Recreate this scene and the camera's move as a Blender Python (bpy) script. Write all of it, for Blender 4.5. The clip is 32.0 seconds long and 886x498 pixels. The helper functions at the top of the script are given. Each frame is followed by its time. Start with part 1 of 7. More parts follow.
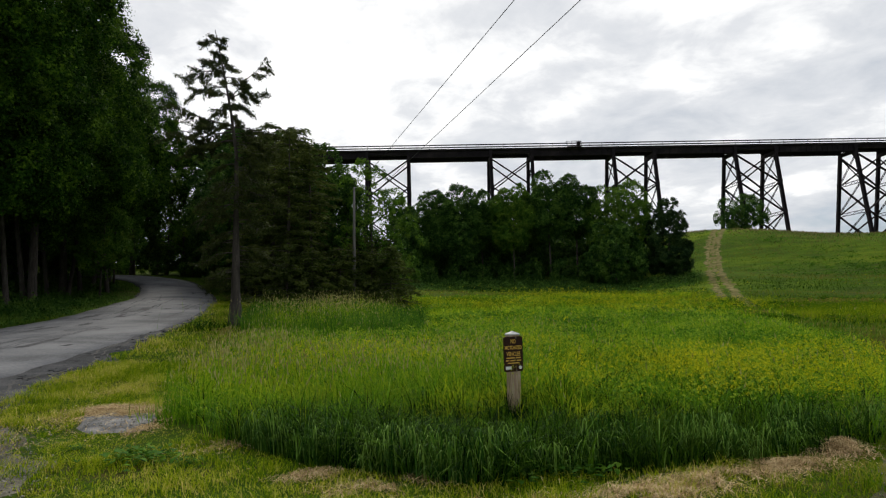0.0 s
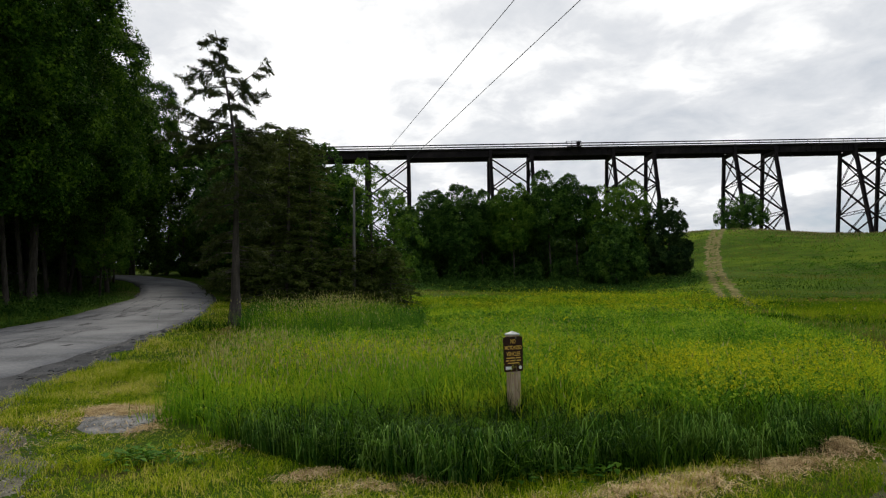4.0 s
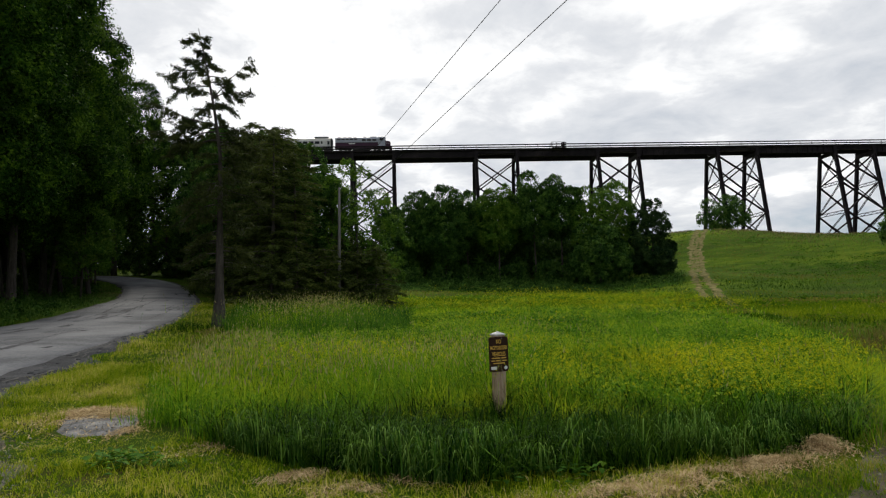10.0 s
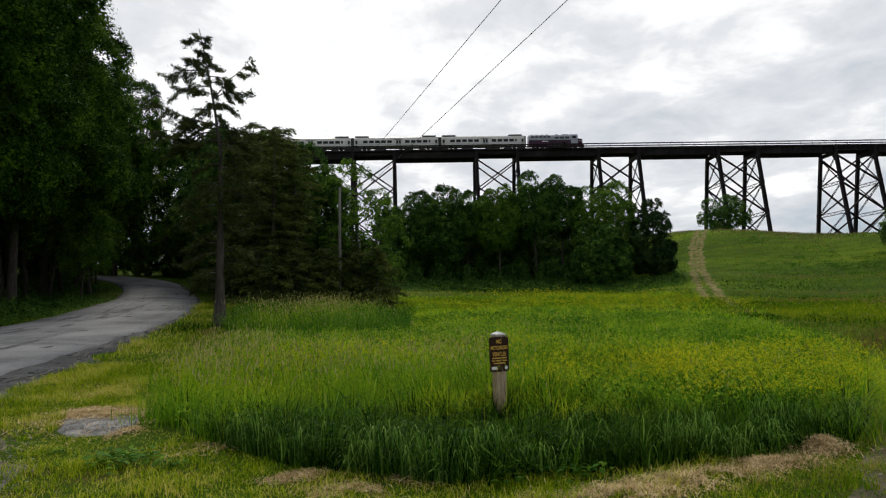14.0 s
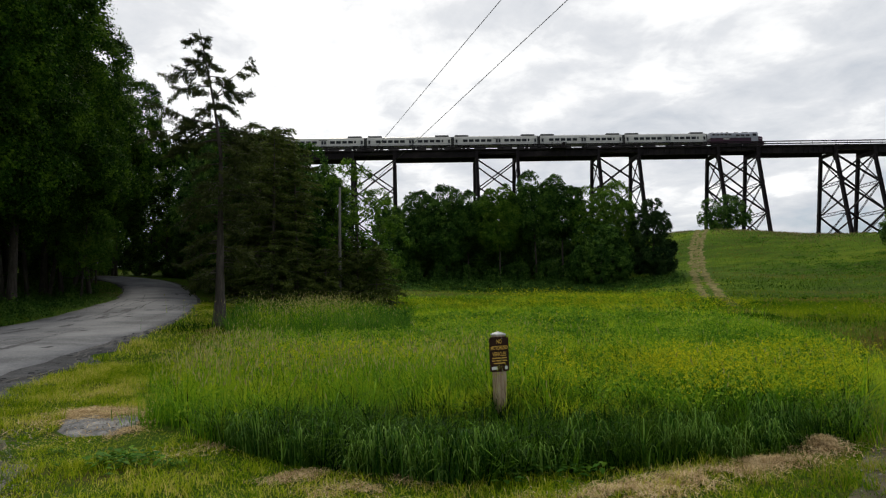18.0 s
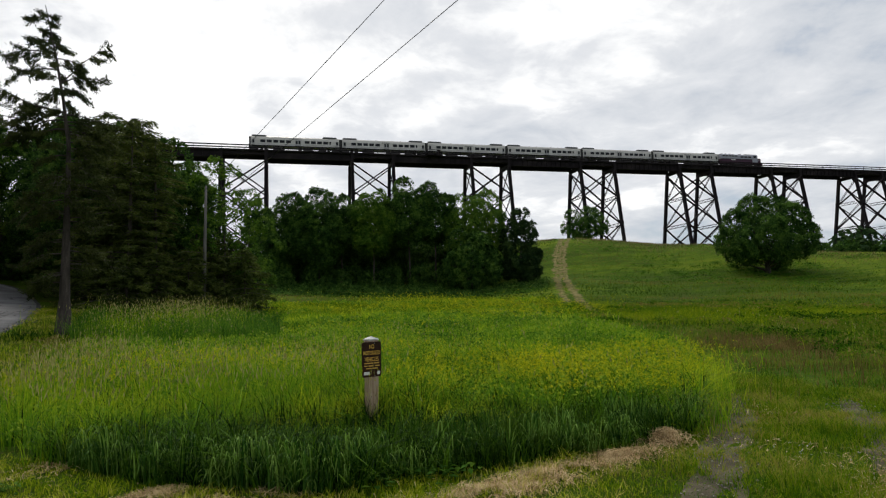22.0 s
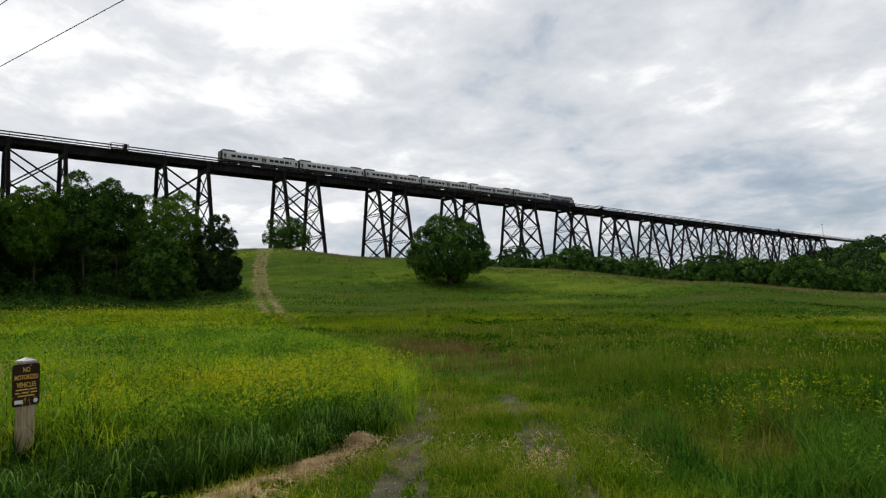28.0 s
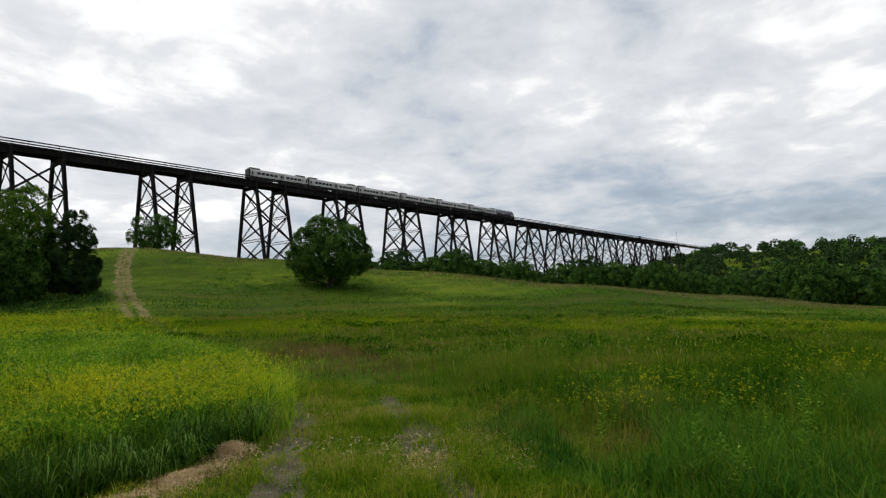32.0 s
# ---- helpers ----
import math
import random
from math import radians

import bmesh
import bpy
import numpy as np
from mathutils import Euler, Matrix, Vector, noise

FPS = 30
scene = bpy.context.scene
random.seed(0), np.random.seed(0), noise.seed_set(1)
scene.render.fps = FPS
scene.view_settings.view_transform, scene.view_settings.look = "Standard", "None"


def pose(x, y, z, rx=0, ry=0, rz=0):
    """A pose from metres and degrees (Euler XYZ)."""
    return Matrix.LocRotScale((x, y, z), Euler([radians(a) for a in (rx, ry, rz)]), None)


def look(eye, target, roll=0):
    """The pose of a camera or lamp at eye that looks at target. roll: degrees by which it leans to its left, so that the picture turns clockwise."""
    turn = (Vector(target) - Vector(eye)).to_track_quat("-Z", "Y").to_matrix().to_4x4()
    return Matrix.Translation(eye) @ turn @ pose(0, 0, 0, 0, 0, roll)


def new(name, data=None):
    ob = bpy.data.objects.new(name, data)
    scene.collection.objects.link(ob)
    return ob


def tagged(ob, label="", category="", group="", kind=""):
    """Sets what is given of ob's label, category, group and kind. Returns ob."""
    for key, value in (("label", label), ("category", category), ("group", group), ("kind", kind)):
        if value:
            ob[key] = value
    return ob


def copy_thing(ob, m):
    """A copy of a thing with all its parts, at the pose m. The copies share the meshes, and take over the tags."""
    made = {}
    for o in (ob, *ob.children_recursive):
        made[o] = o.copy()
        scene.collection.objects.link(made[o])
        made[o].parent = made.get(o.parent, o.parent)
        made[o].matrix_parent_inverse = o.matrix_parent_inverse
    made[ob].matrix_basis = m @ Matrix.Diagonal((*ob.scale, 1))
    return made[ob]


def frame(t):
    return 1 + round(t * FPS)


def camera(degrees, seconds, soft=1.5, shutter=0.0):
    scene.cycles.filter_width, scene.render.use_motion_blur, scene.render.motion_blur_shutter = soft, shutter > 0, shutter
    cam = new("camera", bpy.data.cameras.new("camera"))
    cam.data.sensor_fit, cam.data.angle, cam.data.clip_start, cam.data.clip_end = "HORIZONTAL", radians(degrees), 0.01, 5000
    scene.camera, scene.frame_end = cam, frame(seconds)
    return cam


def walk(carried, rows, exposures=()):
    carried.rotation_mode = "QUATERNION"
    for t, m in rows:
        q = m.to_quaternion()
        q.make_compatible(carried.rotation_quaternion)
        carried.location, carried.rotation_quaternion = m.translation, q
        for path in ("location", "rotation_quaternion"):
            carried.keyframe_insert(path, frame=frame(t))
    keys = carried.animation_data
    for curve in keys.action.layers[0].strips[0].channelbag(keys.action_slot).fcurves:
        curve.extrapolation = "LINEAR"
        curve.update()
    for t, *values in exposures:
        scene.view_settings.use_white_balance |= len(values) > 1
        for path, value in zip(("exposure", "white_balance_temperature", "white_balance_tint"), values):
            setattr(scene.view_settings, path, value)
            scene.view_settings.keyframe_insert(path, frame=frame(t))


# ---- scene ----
cam = camera(70.6, 32.0, 1.2)
EYE = 1.6
ROWS = [
    (0.0, 95.009, 1.268, 0.124),
    (6.0, 95.012, 1.279, 0.118),
    (6.5, 95.006, 1.304, 0.113),
    (7.0, 94.952, 1.352, -0.575),
    (7.5, 94.941, 1.408, -1.082),
    (8.0, 94.998, 1.401, -1.203),
    (9.0, 95.019, 1.411, -1.206),
    (14.0, 95.017, 1.394, -1.159),
    (19.0, 95.019, 1.398, -1.151),
    (19.5, 95.019, 1.398, -1.151),
    (20.0, 95.067, 1.267, -2.418),
    (20.5, 95.097, 1.320, -5.578),
    (21.0, 95.140, 1.425, -8.755),
    (21.5, 95.144, 1.545, -10.558),
    (22.0, 95.169, 1.485, -12.671),
    (22.5, 95.192, 1.580, -15.153),
    (23.0, 95.223, 1.801, -17.255),
    (23.5, 95.254, 1.873, -18.813),
    (24.0, 95.265, 1.863, -20.740),
    (24.5, 95.299, 2.003, -23.028),
    (25.0, 95.265, 2.013, -25.124),
    (25.5, 95.308, 1.941, -27.667),
    (27.5, 95.296, 2.113, -36.989),
    (28.0, 95.277, 2.187, -39.545),
    (28.5, 95.254, 2.229, -41.690),
    (29.0, 95.217, 2.255, -43.443),
    (29.5, 95.192, 2.298, -45.115),
    (30.0, 95.160, 2.326, -46.474),
    (30.5, 95.146, 2.309, -47.891),
    (31.0, 95.153, 2.406, -49.180),
    (31.5, 95.095, 2.422, -49.918),
    (32.0, 95.064, 2.435, -50.341),
]
walk(cam, [(t, pose(0, 0, EYE, rx, ry, rz)) for t, rx, ry, rz in ROWS])

# ---------------------------------------------------------------- light
SUN_AZ, SUN_EL = -12.0, 44.0      # degrees right of north (+y), and above the horizon
world = bpy.data.worlds.new("sky")
scene.world = world
world.use_nodes = True


def links(tree):
    """Node tree helpers: make(kind, **inputs) and link."""
    tree.nodes.clear()

    def make(kind, **props):
        node = tree.nodes.new(kind)
        for key, value in props.items():
            node.inputs[key.replace("_", " ")].default_value = value
        return node

    return make, tree.links.new


def ramp(node, *stops):
    el = node.color_ramp.elements
    while len(el) < len(stops):
        el.new(0.5)
    for e, (at, col) in zip(el, stops):
        e.position, e.color = at, (*col, 1.0) if len(col) == 3 else col
    return node


def build_sky():
    make, link = links(world.node_tree)
    geo = make("ShaderNodeTexCoord")
    sep = make("ShaderNodeSeparateXYZ")
    link(geo.outputs["Generated"], sep.inputs[0])
    up = make("ShaderNodeMath"); up.operation = "MAXIMUM"; up.inputs[1].default_value = 0.0
    link(sep.outputs["Z"], up.inputs[0])
    lift = make("ShaderNodeMath"); lift.operation = "ADD"; lift.inputs[1].default_value = 0.20
    link(up.outputs[0], lift.inputs[0])
    flat = make("ShaderNodeVectorMath"); flat.operation = "DIVIDE"
    link(geo.outputs["Generated"], flat.inputs[0]); link(lift.outputs[0], flat.inputs[1])
    squash = make("ShaderNodeMapping"); squash.inputs["Scale"].default_value = (1.0, 1.0, 0.0)
    squash.inputs["Location"].default_value = (3.1, 1.7, 0.0)
    link(flat.outputs[0], squash.inputs["Vector"])
    big = make("ShaderNodeTexNoise", Scale=1.25, Detail=10.0, Roughness=0.56, Distortion=0.25)
    link(squash.outputs[0], big.inputs["Vector"])
    fine = make("ShaderNodeTexNoise", Scale=4.6, Detail=8.0, Roughness=0.58, Distortion=0.3)
    link(squash.outputs[0], fine.inputs["Vector"])
    mixed = make("ShaderNodeMath"); mixed.operation = "MULTIPLY_ADD"; mixed.inputs[1].default_value = 0.52
    link(fine.outputs["Fac"], mixed.inputs[0]); link(big.outputs["Fac"], mixed.inputs[2])
    # thinner, brighter cloud around the hidden sun; darker blue-grey banks low and away from it
    sun = Vector((math.sin(radians(SUN_AZ)) * math.cos(radians(SUN_EL)), math.cos(radians(SUN_AZ)) * math.cos(radians(SUN_EL)), math.sin(radians(SUN_EL))))
    dot = make("ShaderNodeVectorMath"); dot.operation = "DOT_PRODUCT"; dot.inputs[1].default_value = sun
    link(geo.outputs["Generated"], dot.inputs[0])
    near = make("ShaderNodeMapRange"); near.inputs["From Min"].default_value = -0.2; near.inputs["From Max"].default_value = 1.0
    near.inputs["To Min"].default_value = 0.02; near.inputs["To Max"].default_value = 0.205
    link(dot.outputs["Value"], near.inputs["Value"])
    tone = make("ShaderNodeMath"); tone.operation = "ADD"
    link(mixed.outputs[0], tone.inputs[0]); link(near.outputs[0], tone.inputs[1])
    low = make("ShaderNodeMapRange"); low.inputs["From Min"].default_value = 0.02; low.inputs["From Max"].default_value = 0.24
    low.inputs["To Min"].default_value = -0.26; low.inputs["To Max"].default_value = -0.03
    link(sep.outputs["Z"], low.inputs["Value"])
    bank = make("ShaderNodeMath"); bank.operation = "ADD"
    link(tone.outputs[0], bank.inputs[0]); link(low.outputs[0], bank.inputs[1])
    tone = bank
    shade = ramp(make("ShaderNodeValToRGB"), (0.34, (0.26, 0.31, 0.38)), (0.58, (0.46, 0.52, 0.60)), (0.74, (0.66, 0.69, 0.735)), (0.88, (0.82, 0.835, 0.86)), (0.98, (1.10, 1.10, 1.09)))
    link(tone.outputs[0], shade.inputs[0])
    sky = make("ShaderNodeTexSky"); sky.sky_type = "NISHITA"; sky.sun_disc = False
    sky.sun_elevation, sky.sun_rotation = radians(SUN_EL), radians(SUN_AZ)
    clear = make("ShaderNodeBackground", Strength=0.1); link(sky.outputs[0], clear.inputs["Color"])
    cloud = make("ShaderNodeBackground", Strength=CLOUDS); link(shade.outputs[0], cloud.inputs["Color"])
    gap = ramp(make("ShaderNodeValToRGB"), (0.60, (0.72, 0.72, 0.72)), (0.72, (0.95, 0.95, 0.95)))
    link(tone.outputs[0], gap.inputs[0])
    both = make("ShaderNodeMixShader")
    link(gap.outputs[0], both.inputs[0]); link(clear.outputs[0], both.inputs[1]); link(cloud.outputs[0], both.inputs[2])
    out = make("ShaderNodeOutputWorld"); link(both.outputs[0], out.inputs[0])


CLOUDS = 1.0
build_sky()
lamp = bpy.data.lights.new("sun", "SUN")
lamp.energy, lamp.angle, lamp.color = 1.9, radians(16), (1.0, 0.93, 0.80)
sun_ob = new("sun", lamp)
sun_ob.matrix_world = look((0, 0, 60), (-math.sin(radians(SUN_AZ)) * 40, -math.cos(radians(SUN_AZ)) * 40, 60 - 40 * math.tan(radians(SUN_EL))))
scene.view_settings.exposure = 0.0


# ---------------------------------------------------------------- materials
def material(name, colors, rough=0.7, scale=3.0, fine=40.0, bump=0.15, metal=0.0, spread=0.0, through_light=0.0, island=False, coords="Object", gloss=0.5, stretch=(1, 1, 1), turn=0.0, punch=1.0):
    """A surface whose colour wanders between the given colours at two scales. spread: change from piece to piece; punch: contrast; turn: way of the streaks."""
    mat = bpy.data.materials.new(name)
    mat.use_nodes = True
    make, link = links(mat.node_tree)
    out = make("ShaderNodeOutputMaterial")
    bsdf = make("ShaderNodeBsdfPrincipled", Roughness=rough, Metallic=metal)
    bsdf.inputs["Specular IOR Level"].default_value = gloss
    at = make("ShaderNodeTexCoord")
    place = make("ShaderNodeMapping"); place.vector_type = "TEXTURE"
    place.inputs["Scale"].default_value, place.inputs["Rotation"].default_value = [1 / q for q in stretch], (0, 0, radians(turn))
    link(at.outputs[coords], place.inputs["Vector"])
    n1 = make("ShaderNodeTexNoise", Scale=scale, Detail=4.0, Roughness=0.6)
    n2 = make("ShaderNodeTexNoise", Scale=fine, Detail=3.0, Roughness=0.65)
    link(place.outputs[0], n1.inputs["Vector"]); link(place.outputs[0], n2.inputs["Vector"])
    s = make("ShaderNodeMath"); s.operation = "MULTIPLY_ADD"; s.inputs[1].default_value = 0.45
    link(n2.outputs["Fac"], s.inputs[0]); link(n1.outputs["Fac"], s.inputs[2])
    if punch != 1.0:
        k = make("ShaderNodeMath"); k.operation = "MULTIPLY_ADD"; k.inputs[1].default_value, k.inputs[2].default_value = punch, 0.725 * (1 - punch)
        link(s.outputs[0], k.inputs[0]); s = k
    last = s
    if spread:
        if island:
            r = make("ShaderNodeNewGeometry"); sock = r.outputs["Random Per Island"]
        else:
            r = make("ShaderNodeObjectInfo"); sock = r.outputs["Random"]
        add = make("ShaderNodeMath"); add.operation = "MULTIPLY_ADD"; add.inputs[1].default_value = spread
        link(sock, add.inputs[0]); link(s.outputs[0], add.inputs[2])
        off = make("ShaderNodeMath"); off.operation = "SUBTRACT"; off.inputs[1].default_value = spread / 2
        link(add.outputs[0], off.inputs[0]); last = off
    lo, hi = 0.50, 0.95
    stops = [(lo + (hi - lo) * i / max(1, len(colors) - 1), c) for i, c in enumerate(colors)]
    col = ramp(make("ShaderNodeValToRGB"), *stops)
    link(last.outputs[0], col.inputs[0]); link(col.outputs[0], bsdf.inputs["Base Color"])
    if bump:
        b = make("ShaderNodeBump", Strength=bump, Distance=0.02)
        link(n2.outputs["Fac"], b.inputs["Height"]); link(b.outputs[0], bsdf.inputs["Normal"])
    if through_light:
        tl = make("ShaderNodeBsdfTranslucent"); link(col.outputs[0], tl.inputs["Color"])
        mx = make("ShaderNodeMixShader"); mx.inputs[0].default_value = through_light
        link(bsdf.outputs[0], mx.inputs[1]); link(tl.outputs[0], mx.inputs[2]); link(mx.outputs[0], out.inputs[0])
    else:
        link(bsdf.outputs[0], out.inputs[0])
    return mat


STEEL = material("rusted_dark_steel", [(0.009, 0.008, 0.010), (0.018, 0.015, 0.017), (0.032, 0.026, 0.027)], 0.8, 0.25, 6.0, 0.2, gloss=0.05)
STEEL_PALE = material("weathered_railing_steel", [(0.10, 0.09, 0.09), (0.2, 0.18, 0.17)], 0.6, 0.5, 8.0)
TIE = material("creosoted_timber", [(0.03, 0.024, 0.02), (0.07, 0.055, 0.045)], 0.9, 1.0, 12.0)
COACH = material("brushed_stainless_steel", [(0.32, 0.31, 0.29), (0.43, 0.42, 0.395), (0.52, 0.51, 0.48)], 0.42, 0.35, 5.0, 0.05, metal=0.25, stretch=(0.3, 1, 1))
ROOF = material("dull_roof_steel", [(0.22, 0.22, 0.22), (0.33, 0.33, 0.32)], 0.55, 0.5, 6.0, 0.05, metal=0.3)
ROOF_DARK = material("dark_roof_equipment", [(0.05, 0.05, 0.052), (0.12, 0.12, 0.12)], 0.7, 0.5, 6.0, 0.05)
GRIME = material("grimy_underframe", [(0.02, 0.02, 0.022), (0.06, 0.055, 0.05)], 0.8, 1.0, 9.0)
BLACK = material("black_rubber", [(0.012, 0.012, 0.013), (0.03, 0.03, 0.03)], 0.7, 1.0, 9.0)
DARKGLASS = material("dark_tinted_glass", [(0.010, 0.011, 0.014), (0.02, 0.022, 0.026)], 0.15, 0.4, 3.0, 0.0, gloss=0.12)
LOCO_GREY = material("loco_silver_paint", [(0.22, 0.23, 0.27), (0.34, 0.35, 0.40)], 0.45, 0.5, 6.0, 0.05, gloss=0.3)
LOCO_RED = material("loco_maroon_paint", [(0.028, 0.009, 0.022), (0.052, 0.014, 0.036)], 0.45, 0.5, 6.0, 0.05, gloss=0.2)
WHITE = material("white_paint", [(0.62, 0.62, 0.6), (0.78, 0.78, 0.76)], 0.6, 2.0, 20.0, 0.03)
LAMP_GLASS = material("lamp_lens", [(0.6, 0.6, 0.55), (0.75, 0.75, 0.7)], 0.2, 2.0, 20.0, 0.0)
ASPHALT = material("worn_asphalt", [(0.075, 0.078, 0.088), (0.135, 0.139, 0.15), (0.185, 0.19, 0.20)], 0.85, 0.35, 12.0, 0.5, gloss=0.25, punch=1.5)
CONCRETE = material("pale_worn_concrete", [(0.05, 0.051, 0.055), (0.16, 0.16, 0.163), (0.36, 0.355, 0.345)], 0.9, 2.6, 28.0, 0.9, gloss=0.2)
PATCH = material("crazed_dark_asphalt", [(0.035, 0.036, 0.04), (0.075, 0.077, 0.083), (0.13, 0.132, 0.14)], 0.9, 2.5, 22.0, 0.9, gloss=0.2)
TAR = material("dark_broken_asphalt", [(0.020, 0.021, 0.024), (0.045, 0.047, 0.052), (0.09, 0.09, 0.095)], 0.9, 1.2, 18.0, 0.9, gloss=0.2)
GRAVEL = material("grey_gravel", [(0.042, 0.038, 0.022), (0.080, 0.070, 0.046), (0.150, 0.130, 0.095)], 0.95, 1.6, 26.0, 1.0, gloss=0.1, spread=0.0)
VERGE_GRAVEL = material("pale_verge_gravel", [(0.055, 0.050, 0.036), (0.115, 0.106, 0.082), (0.21, 0.195, 0.16)], 0.95, 1.6, 26.0, 1.0, gloss=0.1)
STRAW = material("dry_straw", [(0.20, 0.13, 0.055), (0.46, 0.33, 0.16), (0.68, 0.54, 0.31)], 0.9, 6.0, 40.0, 0.1, spread=0.5, island=True, through_light=0.2, gloss=0.1)
WOOD = material("weathered_post_wood", [(0.20, 0.13, 0.085), (0.33, 0.24, 0.165), (0.46, 0.37, 0.28)], 0.85, 5.0, 60.0, 0.4, stretch=(6, 6, 0.6), gloss=0.1)
POLE_WOOD = material("grey_pole_wood", [(0.09, 0.085, 0.075), (0.16, 0.15, 0.14)], 0.9, 2.0, 40.0, 0.3, stretch=(5, 5, 0.4), gloss=0.1)
ZINC = material("weathered_zinc", [(0.30, 0.30, 0.30), (0.45, 0.45, 0.44), (0.58, 0.58, 0.56)], 0.6, 6.0, 40.0, 0.1, gloss=0.3)
SIGN_BROWN = material("brown_sign_enamel", [(0.022, 0.010, 0.006), (0.040, 0.018, 0.010)], 0.6, 8.0, 60.0, 0.02, gloss=0.12)
SIGN_YELLOW = material("yellow_sign_lettering", [(0.52, 0.30, 0.05), (0.66, 0.42, 0.09)], 0.6, 8.0, 60.0, 0.0, gloss=0.1)
BARK = material("dark_bark", [(0.022, 0.018, 0.015), (0.05, 0.04, 0.033), (0.09, 0.075, 0.063)], 0.95, 3.0, 25.0, 0.6, stretch=(3, 3, 0.6))
WIRE = material("black_cable", [(0.02, 0.02, 0.022), (0.035, 0.035, 0.037)], 0.6, 1.0, 9.0, 0.0)


def leaf_material(name, dark, mid, light, glow=0.35):
    return material(name, [dark, mid, light], 0.6, 0.75, 3.0, 0.0, spread=0.15, island=True, through_light=glow, gloss=0.02, punch=1.35)


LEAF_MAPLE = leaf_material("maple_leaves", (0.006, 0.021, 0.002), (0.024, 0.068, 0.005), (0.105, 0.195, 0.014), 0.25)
LEAF_DARK = leaf_material("dark_broad_leaves", (0.011, 0.034, 0.008), (0.043, 0.102, 0.019), (0.125, 0.225, 0.034), 0.3)
LEAF_MID = leaf_material("fresh_broad_leaves", (0.030, 0.078, 0.009), (0.075, 0.158, 0.017), (0.160, 0.26, 0.028), 0.32)
# darker copy of the broad leaves, with shade put into the colour
LEAF_FAR = leaf_material("shaded_green_leaves", (0.010, 0.027, 0.010), (0.024, 0.052, 0.016), (0.052, 0.092, 0.024), 0.28)
NEEDLE = leaf_material("spruce_needles", (0.032, 0.049, 0.012), (0.072, 0.098, 0.022), (0.135, 0.165, 0.036), 0.28)
NEEDLE_DARK = leaf_material("old_spruce_needles", (0.018, 0.028, 0.008), (0.038, 0.052, 0.014), (0.075, 0.09, 0.024), 0.2)
GRASS_TALL = material("tall_meadow_grass", [(0.045, 0.14, 0.006), (0.155, 0.32, 0.012), (0.47, 0.55, 0.022)], 0.6, 0.3, 1.6, 0.0, spread=0.35, island=True, through_light=0.38, gloss=0.02, stretch=(0.6, 1.2, 1), punch=1.35)
GRASS_DRAB = material("drab_meadow_grass", [(0.010, 0.045, 0.002), (0.036, 0.108, 0.004), (0.080, 0.165, 0.006), (0.155, 0.195, 0.015), (0.21, 0.165, 0.05)], 0.7, 0.16, 1.4, 0.0, spread=0.3, island=True, through_light=0.35, gloss=0.02, stretch=(0.6, 1.3, 1), turn=-50, punch=1.5)
# green taken nearly to black: the grass front's deep shade is in the colour
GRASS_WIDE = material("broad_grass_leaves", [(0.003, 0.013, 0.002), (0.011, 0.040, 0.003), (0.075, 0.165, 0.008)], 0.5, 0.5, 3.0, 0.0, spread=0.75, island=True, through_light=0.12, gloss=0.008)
GRASS_FAR = material("hill_grass", [(0.010, 0.040, 0.003), (0.029, 0.080, 0.004), (0.066, 0.135, 0.007), (0.14, 0.172, 0.015), (0.17, 0.145, 0.04)], 0.8, 0.085, 0.55, 0.0, spread=0.2, island=True, through_light=0.3, gloss=0.02, stretch=(0.35, 1.5, 1), turn=-32, punch=1.8)
RUSSET = material("russet_grass_blades", [(0.075, 0.070, 0.018), (0.14, 0.095, 0.035), (0.22, 0.15, 0.065)], 0.9, 0.4, 3.0, 0.0, spread=0.4, island=True, through_light=0.3, gloss=0.02)
# dark greens that paint the shade low in the tall grass edge
EDGE_SHADE = material("shade_painted_blades", [(0.012, 0.034, 0.002), (0.030, 0.075, 0.005), (0.06, 0.11, 0.010)], 0.7, 0.5, 3.0, 0.0, spread=0.4, island=True, through_light=0.2, gloss=0.02)
CREST = material("brown_crest_grass", [(0.10, 0.10, 0.03), (0.17, 0.15, 0.06), (0.25, 0.21, 0.10)], 0.9, 0.2, 2.0, 0.0, spread=0.4, island=True, through_light=0.3, gloss=0.02)
# brighter grass leaves; the highlights on the front are put into this colour
ARCHING = material("arching_grass_leaves", [(0.016, 0.056, 0.006), (0.052, 0.135, 0.016), (0.17, 0.29, 0.05)], 0.6, 0.8, 4.0, 0.0, spread=0.8, island=True, through_light=0.25, gloss=0.04)
LIME = material("lime_meadow_grass", [(0.060, 0.135, 0.004), (0.135, 0.215, 0.006), (0.25, 0.30, 0.010)], 0.7, 0.14, 1.2, 0.0, spread=0.4, island=True, through_light=0.35, gloss=0.02, stretch=(0.4, 1.3, 1), turn=-40, punch=1.5)
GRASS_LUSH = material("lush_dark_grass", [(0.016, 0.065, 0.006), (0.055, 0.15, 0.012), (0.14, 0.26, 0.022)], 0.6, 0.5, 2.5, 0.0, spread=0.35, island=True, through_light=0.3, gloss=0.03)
# bank greens with the wood's shade put into the colour
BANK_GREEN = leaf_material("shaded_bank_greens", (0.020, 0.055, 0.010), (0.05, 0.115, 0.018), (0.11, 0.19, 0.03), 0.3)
SOIL = material("bare_track_soil", [(0.060, 0.068, 0.016), (0.135, 0.118, 0.042), (0.215, 0.182, 0.085)], 0.95, 1.2, 14.0, 0.5, gloss=0.05)
